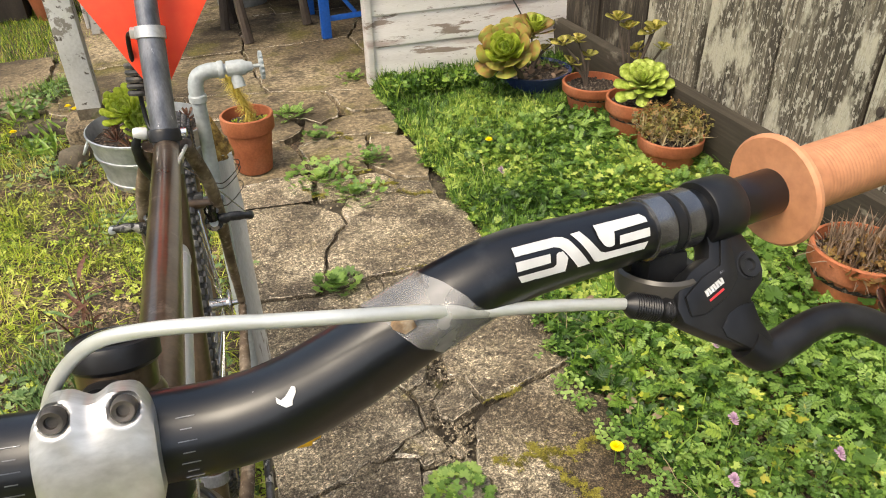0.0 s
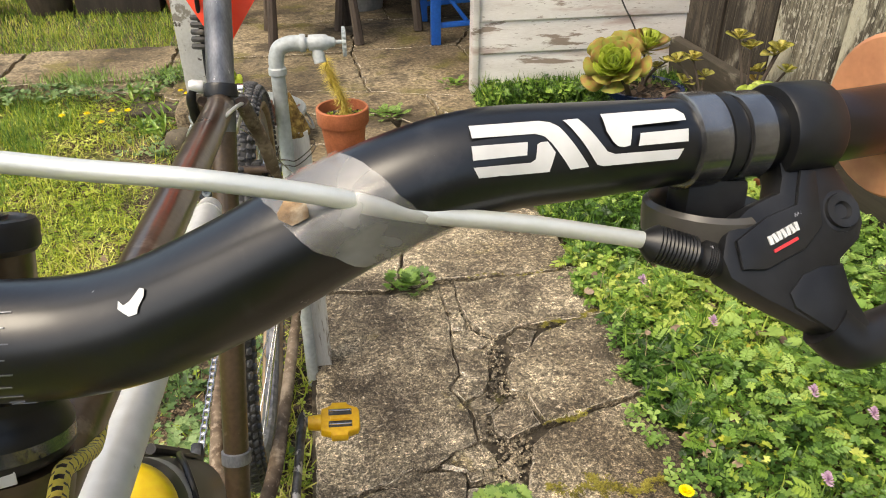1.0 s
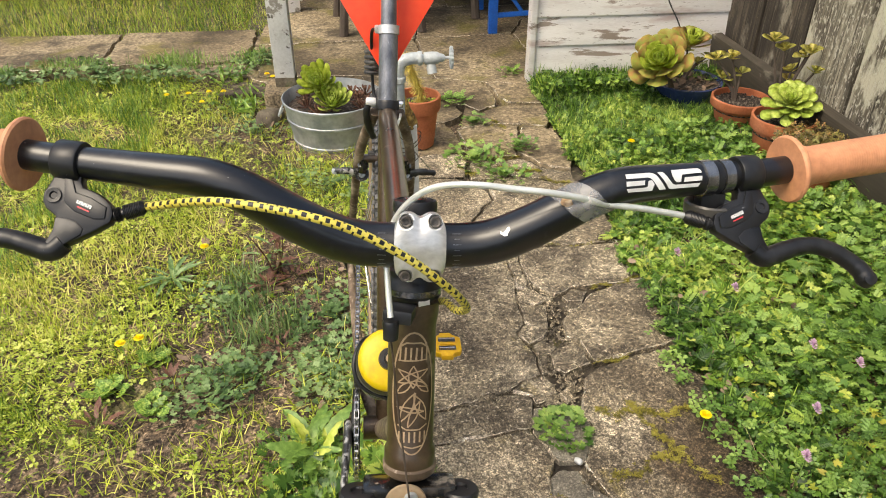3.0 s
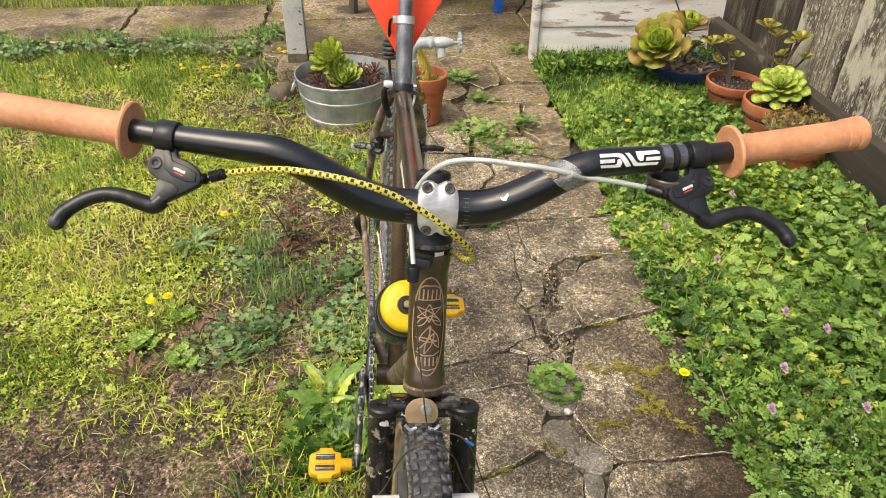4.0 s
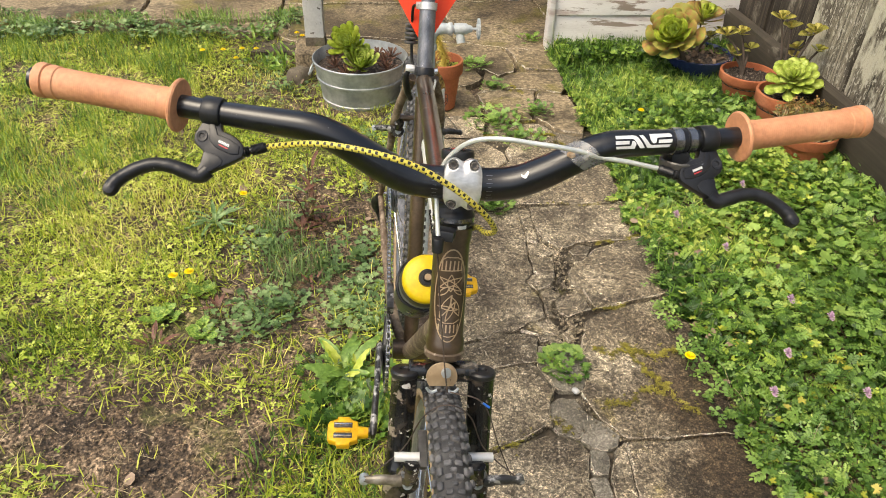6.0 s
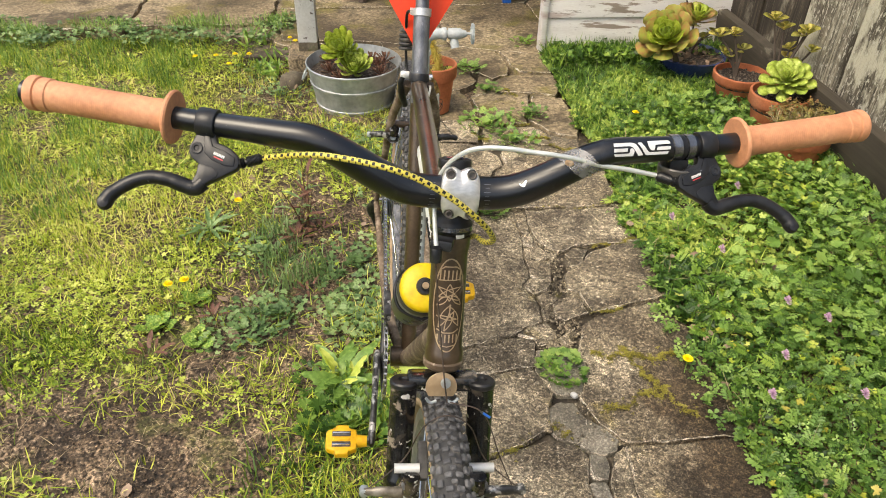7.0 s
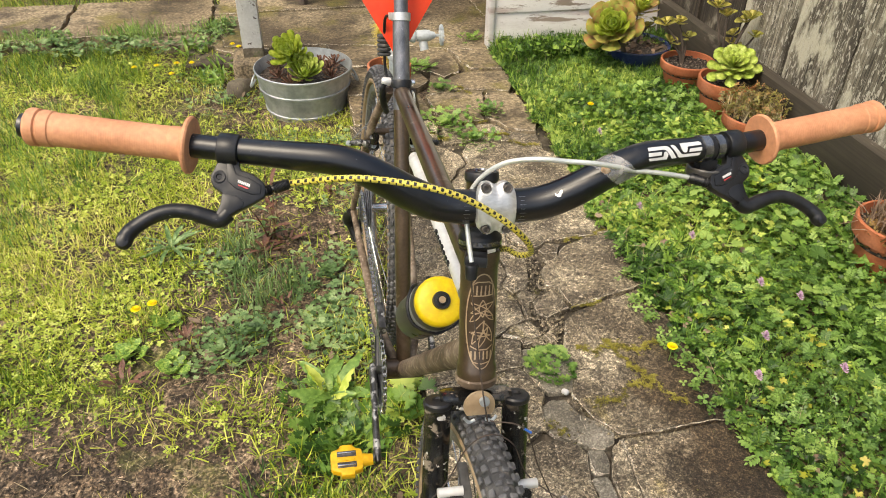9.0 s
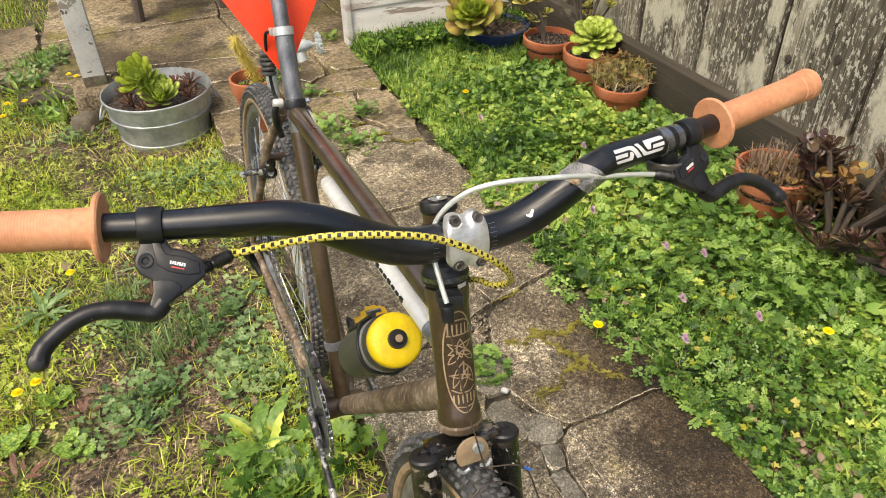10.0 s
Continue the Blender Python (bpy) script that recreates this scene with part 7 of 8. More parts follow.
# printed scale marks beside the clamp
for sx in (-1, 1):
    marks = bmesh.new()
    for k in range(9):
        c, d, r = bar_at(sx * 0.0285)
        a = radians(-50 + 14 * k)
        up = (Vector((0, -math.cos(a), math.sin(a))) - Vector((0, -math.cos(a), math.sin(a))).dot(d) * d).normalized()
        w = 0.004 if k % 2 else 0.0065
        block(w, 0.0003, 0.00035, Matrix.Translation(c + up * (r + 0.0001)) @ Matrix((d, up, d.cross(up))).transposed().to_4x4(), 0.0, bm=marks)
    part("scale_print", marks, M_DULLST, bar)
# white mark drawn as plain shapes: stripes and two slanting strokes
c, d, r = bar_at(0.182)
fwdb = Vector((0, -0.865, 0.50))
fwdb = (fwdb - fwdb.dot(d) * d).normalized()
shapes = [
    [(9.0, -34.5), (9.0, -15.5), (8.2, -12.6), (6.5, -10.4), (-5.7, -3.1), (-6.0, -8.4), (2.2, -13.6), (4.0, -15.2), (4.9, -17.5), (5.0, -34.5)],
    [(2.8, -35.0), (2.7, -19.9), (-0.9, -20.5), (-1.1, -35.0)],
    [(-3.0, -35.0), (-3.0, -19.6), (-2.2, -18.2), (1.8, -17.4), (2.4, -16.3), (2.4, -14.4), (-0.8, -12.6), (-6.1, -14.4), (-6.0, -33.6)],
    [(8.6, -8.7), (8.8, -4.4), (0.5, 0.6), (-1.8, 2.2), (-2.7, 4.4), (-2.9, 25.2), (-5.9, 23.5), (-5.9, 1.0), (-5.3, -0.7), (-4.0, -1.6)],
    [(9.8, 2.5), (9.8, 25.0), (7.5, 27.0), (5.5, 27.0), (5.0, 10.4), (-0.6, 9.0), (-1.0, 7.2), (-0.6, 5.4), (0.8, 4.0), (4.0, 2.6)],
    [(2.6, 12.4), (2.8, 27.1), (-0.9, 26.6), (-1.0, 11.4)],
]
shapes = [[((x * 0.9 - 0.3) / 1000, y / 1000) for x, y in p] for p in shapes]
for p in shapes:
    part("decal_stripe", on_tube([[(-x, y) for x, y in p]], c, d, fwdb, r + 0.0002), M_WHITE, bar, "white decal stripe")
c, d, r = bar_at(0.070)
fw2 = (Vector((0, -0.68, 0.73)) - Vector((0, -0.68, 0.73)).dot(d) * d).normalized()
part("paint_chip", on_tube([[(-0.0026, -0.0040), (-0.0008, -0.0028), (-0.0012, -0.0008), (-0.0034, 0.0028), (-0.0026, 0.0040), (-0.0008, 0.0034), (0.0012, 0.0010), (0.0026, 0.0002), (0.0024, -0.0022), (0.0010, -0.0034), (-0.0006, -0.0046)]], c, d, fw2, r), M_PUMP, bar, "pale chip in the paint")
# tape wound over the bar and the cable
tape = bmesh.new()
rows_ = []
for k in range(25):
    deg = -85 + 10 * k
    lo = 0.1132 - 0.0000966 * deg + 0.0002 * math.sin(k * 1.9) + 0.0002 * math.sin(k * 4.3)
    hi = 0.1344 - 0.00011 * deg + 0.0002 * math.sin(k * 2.7) + 0.0001 * math.sin(k * 5.1)
    row = []
    for j in range(9):
        c, d, r = bar_at(lo + (hi - lo) * j / 8)
        f0 = Vector((0, -math.cos(radians(deg)), math.sin(radians(deg))))
        f0 = (f0 - f0.dot(d) * d).normalized()
        row.append(tape.verts.new(c + f0 * (r + 0.0006 + 0.0003 * math.sin(1.7 * j + 1.3 * k) + 0.0052 * math.exp(-((deg - 30) / 24) ** 2))))
    rows_.append(row)
for a_, b_ in zip(rows_, rows_[1:]):
    for j in range(8):
        tape.faces.new((a_[j], a_[j + 1], b_[j + 1], b_[j]))
part("clear_tape", tape, M_TAPE, bar, "cloudy strip of clear tape holding a cable")
# a torn flap of old adhesive at the tape's edge
glue = bmesh.new()
rows_ = []
for k in range(6):
    deg = 40 + 5.5 * k
    row = []
    for j in range(7):
        x = 0.1075 + 0.0012 * abs(k - 2.5) + (0.0065 - 0.0013 * abs(k - 2)) * j / 6
        c, d, r = bar_at(x)
        f0 = Vector((0, -math.cos(radians(deg)), math.sin(radians(deg))))
        f0 = (f0 - f0.dot(d) * d).normalized()
        row.append(glue.verts.new(c + f0 * (r + 0.0012 + 0.0055 * math.exp(-((deg - 30) / 24) ** 2) + 0.0004 * math.sin(2.3 * j + 3.1 * k))))
    rows_.append(row)
for a_, b_ in zip(rows_, rows_[1:]):
    for j in range(6):
        glue.faces.new((a_[j], a_[j + 1], b_[j + 1], b_[j]))
part("adhesive_flap", glue, M_GLUE, bar, "torn brown flap of dried adhesive")
# bands inboard of the right lever
part("rubber_band", collar(0.2185, 0.010, [(0, 0.0005), (0.05, 0.0018), (0.95, 0.0018), (1, 0.0005)]), M_GREYBAND, bar, "grey clamp band")
part("rubber_band", collar(0.2265, 0.005, [(0, 0.0005), (0.1, 0.0012), (0.9, 0.0012), (1, 0.0005)]), M_BLKPL, bar, "black clamp band")
part("rubber_band", collar(0.2345, 0.009, [(0, 0.0005), (0.05, 0.0016), (0.95, 0.0016), (1, 0.0005)]), M_GREYBAND, bar, "grey clamp band")
# mount ring below the bar
c, d, r = bar_at(0.227)
ringm = along(c + Vector((0, -0.006, -0.030)), c + Vector((0, 0.004, 0.03)))
mount = part("mount_ring", lathe([(0.0145, 0.0), (0.0178, 0.001), (0.0185, 0.006), (0.0185, 0.010), (0.0172, 0.0115), (0.0155, 0.010), (0.0145, 0.004)], 36, ringm, shut=False), M_SMOKE, bar, "smoky round mount hanging under the bar")
part("mount_core", block(0.020, 0.014, 0.020, ringm @ pose(0, 0, 0.010), 0.003), M_BLKPL, mount)

# faceplate of the stem: a shaped plate with four sunk bolts
fp = bmesh.new()
NA, NX = 64, 40
FZ = 0.899
TILT = pose(0, 0.0530, FZ, -20) @ Matrix.Translation((0, -0.0530, -FZ))
BOLTS = [(sx * 0.0108, sz * 0.0205) for sx in (-1, 1) for sz in (-1, 1)]
layers = []
for back_ in (0.010, 0.0):
    grid = []
    for i in range(NA + 1):
        s = -1 + 2 * i / NA
        row = []
        for j in range(NX + 1):
            u = -1 + 2 * j / NX
            x = u * (0.0192 - 0.0036 * abs(s) ** 5)
            tall = 0.0262 - 0.0036 * math.exp(-(x / 0.0045) ** 2) - 0.004 * abs(u) ** 6
            z = s * tall
            y = 0.0530 + 0.0075 * s * s + 0.002 * abs(u) ** 4 - sum(0.0022 * math.exp(-((x - bx) ** 2 + (z - bz) ** 2) / 0.0068 ** 2) - 0.0060 * math.exp(-(((x - bx) ** 2 + (z - bz) ** 2) / 0.0046 ** 2) ** 4) for bx, bz in BOLTS)
            row.append(fp.verts.new(H @ TILT @ Vector((x, y + back_, FZ + z))))
        grid.append(row)
    layers.append(grid)
for grid in layers:
    for i in range(NA):
        for j in range(NX):
            fp.faces.new((grid[i][j], grid[i][j + 1], grid[i + 1][j + 1], grid[i + 1][j]))
for i in range(NA):
    for j in (0, NX):
        fp.faces.new((layers[0][i][j], layers[0][i + 1][j], layers[1][i + 1][j], layers[1][i][j]))
for j in range(NX):
    for i in (0, NA):
        fp.faces.new((layers[0][i][j], layers[0][i][j + 1], layers[1][i][j + 1], layers[1][i][j]))
face = part("faceplate", fp, M_SILVER, stem, "brushed silver four-bolt faceplate", 50)
for bx, bz in BOLTS:
    c, e = H @ TILT @ Vector((bx, 0.0568, FZ + bz)), H @ TILT @ Vector((bx, -0.94, FZ + bz + (0.06 if bz > 0 else -0.06)))
    part("bolt", lathe([(0, 0.0002), (0.0020, 0.0002), (0.0022, 0.0016), (0.0036, 0.0019), (0.0042, 0.0012), (0.0043, -0.003)], 20, along(c, e), shut=False), M_RUSTB, face, "rusty socket bolt")

# grips
def grip(sx):
    c, d, r = bar_at(0.290 if sx > 0 else -0.2835)
    e = bar_at(sx * 0.430)[0]
    d = (e - c).normalized()
    prof = [(0.0112, -0.0), (0.0255, 0.0), (0.0268, 0.0015), (0.0268, 0.0032), (0.0255, 0.0048), (0.0185, 0.0062), (0.0165, 0.0085), (0.0160, 0.010), (0.0160, 0.019), (0.0153, 0.0195)]
    z = 0.0205
    while z < 0.121:
        prof += [(0.01538, z), (0.0155, z + 0.0004), (0.0155, z + 0.0012), (0.01538, z + 0.0016)]
        z += 0.0021
    prof += [(0.0155, 0.1235), (0.0165, 0.1245), (0.0168, 0.133), (0.0155, 0.134), (0.0155, 0.1355), (0.0172, 0.1365), (0.0175, 0.1435), (0.0165, 0.1455), (0.0140, 0.146)]
    g = part("grip", lathe(prof, 36, along(c, c + d)), M_GUM, bar, "ribbed tan rubber grip with a flange", 25)
    part("bar_plug", lathe([(0.0, 0.1485), (0.012, 0.1485), (0.0135, 0.147), (0.0135, 0.1455)], 24, along(c, c + d)), M_BLKPL, g)


grip(1), grip(-1)

# brake levers, built in the plane that they lie in
def lever(sx, name):
    P = H @ Vector((0.2635 if sx > 0 else -0.2595, 0.077, 0.9235))
    X, D, N = Vector((sx, 0, 0)), Vector((0, -0.66, -0.75)), Vector((0, -0.75, 0.66))

    def at(q):
        return P + X * q[0] + D * q[1] + N * (q[2] + 0.11 * max(0.0, -q[0] - 0.008))

    def bent(bm):
        for q in bm.verts:
            q.co = at(q.co)
        if sx < 0:
            bmesh.ops.reverse_faces(bm, faces=bm.faces[:])
        return bm

    lv = part(name, bent(plate([(-0.0395, 0.0045), (-0.036, 0.0005), (-0.031, -0.0035), (-0.026, -0.006), (-0.0195, -0.0085), (-0.0180, -0.013), (-0.0175, -0.022), (-0.003, -0.022), (0.001, -0.018), (0.0045, -0.011), (0.0078, -0.005), (0.0082, 0.001), (0.0062, 0.006), (0.002, 0.0095), (-0.001, 0.012), (-0.0025, 0.0245), (-0.003, 0.036), (-0.015, 0.030), (-0.0276, 0.024), (-0.034, 0.0205), (-0.0395, 0.0172), (-0.0415, 0.011)], -0.0105, 0.0015, None, 0.0022)), M_BLKPL, bar, "black brake lever with a two-finger blade")
    c, d, r = bar_at(0.2535 if sx > 0 else -0.2505)
    ring_ = lathe([(r + 0.0002, -0.0095), (r + 0.0030, -0.0090), (r + 0.0036, -0.0080), (r + 0.0036, 0.0080), (r + 0.0030, 0.0090), (r + 0.0002, 0.0095)], 32, along(c, c + d))
    part("clamp", join(ring_, bent(block(0.0165, 0.016, 0.0115, pose(-0.0095, -0.020, -0.0045), 0.0015))), M_BLKPL, lv)
    part("clamp_bolt", bent(lathe([(0, 0), (0.003, 0), (0.003, 0.004), (0, 0.004)], 12, pose(-0.010, -0.028, -0.022))), M_RUSTB, lv)
    blade = glide([(-0.006, 0.030, -0.004), (0.002, 0.036, -0.004), (0.014, 0.0330, -0.003), (0.028, 0.0285, -0.002), (0.043, 0.0270, -0.002), (0.058, 0.0310, -0.002), (0.071, 0.0385, -0.002), (0.0795, 0.0460, -0.001), (0.0835, 0.0535, 0.0)], 6)
    part("blade", sweep([at(q) for q in blade], [0.0080, 0.0080, 0.0076, 0.0071, 0.0068, 0.0067, 0.0067, 0.0071, 0.0074], 16, side=N), M_BLKPL, lv)
    part("blade_tip", bent(lathe([(0, -0.0076), (0.0050, -0.0060), (0.0076, 0), (0.0052, 0.0060), (0, 0.0076)], 16, pose(0.0835, 0.0535, 0.0))), M_BLKPL, lv)
    part("blade_root", bent(plate([(-0.0015, 0.013), (-0.009, 0.0135), (-0.016, 0.0160), (-0.0215, 0.0215), (-0.020, 0.026), (-0.010, 0.032), (0.002, 0.0405), (0.008, 0.038), (0.004, 0.030), (0.0, 0.022)], -0.0095, 0.0026, None, 0.0018)), M_BLKPL, lv)
    part("web", bent(plate([(-0.037, 0.0065), (-0.026, -0.0005), (-0.0150, -0.0045), (-0.0120, -0.0150), (-0.0065, -0.0150), (-0.0070, 0.0020), (-0.014, 0.0090), (-0.028, 0.0150), (-0.036, 0.0150)], 0.0012, 0.0030, None, 0.0009)), M_BLKPL, lv)
    part("pivot_bolt", bent(lathe([(0, 0.0), (0.0022, 0.0), (0.0028, 0.0012), (0.0052, 0.0014), (0.0054, 0.0002), (0.0064, 0.0), (0.0066, -0.002)], 28, pose(0.0002, -0.0025, 0.0018), shut=False)), M_BLKPL, lv, "dark socket pivot bolt")
    prof = [(0.0030, -0.002), (0.0046, 0.0), (0.0046, 0.002)]
    for k in range(5):
        prof += [(0.0054, 0.0025 + 0.0007 * k), (0.0050, 0.0028 + 0.0007 * k)]
    prof += [(0.0036, 0.0068), (0.0036, 0.0085)]
    for k in range(11):
        prof += [(0.0056, 0.0088 + 0.0012 * k), (0.0052, 0.0094 + 0.0012 * k)]
    prof += [(0.0042, 0.0228), (0.0028, 0.0245)]
    part("barrel_adjuster", bent(lathe(prof, 22, along((-0.0395, 0.0115, -0.0045), (-0.063, 0.0050, -0.0045)))), M_BLKPL, lv, "ribbed black cable adjuster")
    part("maker_plate", bent(functools.reduce(join, [block(0.00125, 0.0026, 0.0008, pose(-0.0215, 0.0045, 0.0032, 0, 0, -24) @ pose((k - 3) * 0.0017, 0, 0, 0, 0, 8 * (-1) ** k), 0.0) for k in range(7)])), M_WHITE, lv, "row of small white bars in place of lettering")
    part("maker_underline", bent(block(0.0095, 0.0009, 0.0006, pose(-0.0210, 0.0078, 0.0031, 0, 0, -24), 0.0)), M_RED, lv, "thin red bar of unreadable lettering")
    return at((-0.0632, 0.0049, -0.0045)), at((-0.079, 0.0006, -0.0045))


(adj_r, adj_r2), (adj_l, adj_l2) = lever(1, "brake_lever"), lever(-1, "brake_lever")

# cables
silver = [adj_r, adj_r.lerp(Vector((0.133, 0.0610, 0.9355)), 0.5) + Vector((0, 0, 0.0008)), (0.133, 0.0610, 0.9355), (0.112, 0.0560, 0.9430), (0.085, 0.0525, 0.9490), (0.060, 0.0545, 0.9505), (0.040, 0.0560, 0.9520), (0.020, 0.0625, 0.9485), (0.004, 0.0730, 0.9385), (-0.010, 0.0840, 0.9200), (-0.0195, 0.0885, 0.9000), (-0.0240, 0.0820, 0.8790), (-0.0230, 0.0650, 0.8560), (-0.021, 0.051, 0.838)]
part("cable_housing", sweep(glide(silver, 7), 0.0025, 12), M_CABLE, bike, "silver ribbed cable housing")
yellow = [adj_l, (-0.152, 0.0470, 0.9415), (-0.12, 0.034, 0.9470), (-0.078, 0.0225, 0.9450), (-0.046, 0.0185, 0.9355), (-0.013, 0.0175, 0.9160), (0.010, 0.0185, 0.8965), (0.027, 0.0270, 0.8750), (0.036, 0.042, 0.853), (0.031, 0.060, 0.838), (0.0255, 0.082, 0.830), (0.022, 0.105, 0.812), (0.014, 0.14, 0.785), (0.002, 0.20, 0.7655), (0.0, 0.26, 0.757)]
ypts = glide(yellow, 70)
even, acc = [ypts[0]], 0.0
for a, b in zip(ypts, ypts[1:]):
    acc += (b - a).length
    if acc >= 0.00125:
        even.append(b)
        acc = 0.0
part("cable_housing", sweep(even, 0.0031, 12, checker=True), [M_BRAID, M_BLKPL], bike, "yellow and black braided cable housing")
# cable stop on the steerer and the bare front brake cable
stop = part("cable_hanger", join(lathe([(0.0195, 0), (0.0225, 0.0005), (0.0225, 0.0045), (0.0195, 0.005)], 32, along(steer(0.8425), steer(0.95))), block(0.0235, 0.024, 0.0115, pose(-0.0135, 0.062, 0.8335, -20, 0, -14), 0.0025)), M_BLKPL, bike, "black brake cable hanger")
part("hanger_stop", lathe([(0.0022, 0), (0.0060, 0.0005), (0.0066, 0.014), (0.0056, 0.016), (0.003, 0.0165)], 18, along((-0.0205, 0.0465, 0.820), (-0.021, 0.0515, 0.838))), M_BLKPL, stop)
part("brake_cable", sweep(glide([(-0.0205, 0.0465, 0.82), (-0.012, 0.022, 0.75), (-0.004, -0.004, 0.695), (0.0, -0.016, 0.672)], 6), 0.0009, 6), M_WIRE, bike)

# fork
crown = part("fork_crown", block(0.085, 0.030, 0.020, Matrix.Translation(steer(0.654)) @ pose(0, 0, 0, -20.3), 0.008), M_FORK, bike, "scuffed black suspension fork crown")
for sx in (-1, 1):
    top = Vector((0.0455 * sx, 0.028, 0.655))
    foot = Vector((0.052 * sx, FRONT.y + 0.035, FRONT.z + 0.01))
    leg = part("fork_leg", sweep([top, top.lerp(foot, 0.36), top.lerp(foot, 0.37), top.lerp(foot, 0.40), foot], [0.0155, 0.0150, 0.0170, 0.0175, 0.0160], 24), M_FORK, bike, "scratched black fork leg")
    part("leg_cap", lathe([(0.0155, -0.002), (0.0168, 0.0), (0.0168, 0.004), (0.0150, 0.006), (0.007, 0.0065), (0.006, 0.004), (0, 0.004)], 24, along(top, top + AX)), M_BLKPL, leg)
    part("axle_lug", sweep([foot, Vector((0.052 * sx, FRONT.y, FRONT.z))], [0.013, 0.010], 14), M_BLKPL, leg)
yoke = part("straddle_hanger", prism([(0.0178 * math.cos(a), 0.0178 * math.sin(a)) for a in np.linspace(radians(-40), radians(220), 22)], -0.0015, 0.0015, Matrix(((1, 0, 0, -0.0055), (0, 0.30, -0.95, 0.003), (0, 0.95, 0.30, 0.677), (0, 0, 0, 1))), 0.0006), M_BRONZE, bike, "bronze half-round cable plate")
part("plate_bolt", lathe([(0.002, 0.004), (0.0035, 0.0045), (0.0055, 0.004), (0.0058, 0)], 18, along((-0.0015, 0.001, 0.686), (-0.0015, -0.3, 0.784))), M_ZINC, yoke)
for sx in (-1, 1):
    part("edge_strip", sweep(glide([(0.0185 * sx - 0.004, -0.002, 0.664), (0.013 * sx - 0.004, -0.004, 0.659), (0.006 * sx - 0.004, -0.003, 0.661)], 4), 0.0018, 8), M_ZINC, yoke)

# cantilever brakes
def canti(y, z, sx, up):
    """A cantilever brake: a level arm on its boss, a pad held by a pale post in a dark clamp above."""
    boss = Vector((0.040 * sx, y, z))
    tip = boss + Vector((0.049 * sx, -0.026, 0.010))
    arm = part("brake_arm", sweep(glide([boss + Vector((-0.004 * sx, -0.020, 0.003)), boss + Vector((0.010 * sx, -0.026, 0.008)), boss + Vector((0.026 * sx, -0.027, 0.012)), tip], 5), [0.0085, 0.0085, 0.0070, 0.0056], 14, flat=0.7, side=(0, 1, 0)), M_TARN if sx < 0 and up > 0 else M_CRANK, bike, "scuffed cantilever brake arm")
    face_ = boss + Vector((0, -0.030, 0.007))
    ahead = face_ + Vector((0, -0.07, 0.026))
    part("boss_ring", lathe([(0.0066, 0.0), (0.0122, 0.0), (0.0128, -0.002), (0.0128, -0.022)], 24, along(face_, ahead), shut=False), M_FORK, arm, "dark boss ring")
    part("boss_bolt", lathe([(0, -0.0005), (0.0020, -0.0005), (0.0026, 0.0022), (0.0055, 0.0024), (0.0060, 0.0005), (0.0060, -0.003)], 18, along(face_, ahead), shut=False), M_ZINC, arm)
    part("arm_end", lathe([(0, 0.004), (0.003, 0.004), (0.0052, 0.003), (0.0055, -0.006), (0, -0.006)], 16, along(tip, tip + Vector((0, -0.07, 0.02)))), M_ZINC if sx < 0 else M_CRANK, arm)
    pad = boss + Vector((0, -0.012, 0.033))
    part("pad_clamp", sweep(glide([boss + Vector((0, -0.026, 0.010)), boss + Vector((-0.002 * sx, -0.026, 0.022)), pad + Vector((-0.003 * sx, -0.012, 0.001))], 4), [0.0085, 0.0095, 0.0092], 16), M_FORK, arm)
    part("clamp_nut", lathe([(0, 0.006), (0.0042, 0.006), (0.0046, 0.005), (0.0046, 0)], 6, along(boss + Vector((0.004 * sx, -0.026, 0.024)), boss + Vector((0.004 * sx, -0.1, 0.050)))), M_DULLST, arm)
    part("pad_post", sweep([pad + Vector((-0.012 * sx, 0, 0)), pad + Vector((0.016 * sx, 0, 0))], 0.0054, 16), M_PUMP if up > 0 else M_DULLST, arm, "white brake pad holder")
    part("brake_pad", block(0.011, 0.044, 0.011, Matrix.Translation(pad + Vector((-0.016 * sx, 0.010, 0))) @ pose(0, 0, 0, 20 * up), 0.003), M_RUBBER, arm)
    return tip


fl, fr = canti(-0.040, 0.572, -1, 1), canti(-0.040, 0.572, 1, 1)
part("straddle_cable", sweep(glide([fl, (-0.047, -0.045, 0.610), (-0.026, -0.036, 0.655), (0.0, -0.030, 0.667), (0.026, -0.036, 0.655), (0.047, -0.045, 0.610), fr], 7), 0.0008, 6), M_WIRE, bike)
part("cable_end", sweep([(0.0405, -0.024, 0.664), (0.0485, -0.026, 0.659)], 0.0013, 8), M_BLUE, bike, "blue crimped cable end")
part("spare_cable", sweep(glide([(0.004, -0.012, 0.668), (0.0405, -0.024, 0.664), (0.066, -0.03, 0.60), (0.090, -0.05, 0.55)], 5), 0.0008, 6), M_WIRE, bike)
rl, rr_ = canti(0.800, 0.585, -1, -1), canti(0.800, 0.585, 1, -1)
part("straddle_cable", sweep(glide([rl, (-0.04, 0.775, 0.65), (0.0, 0.765, 0.685), (0.04, 0.775, 0.65), rr_], 6), 0.0009, 6), M_CHROME, bike)


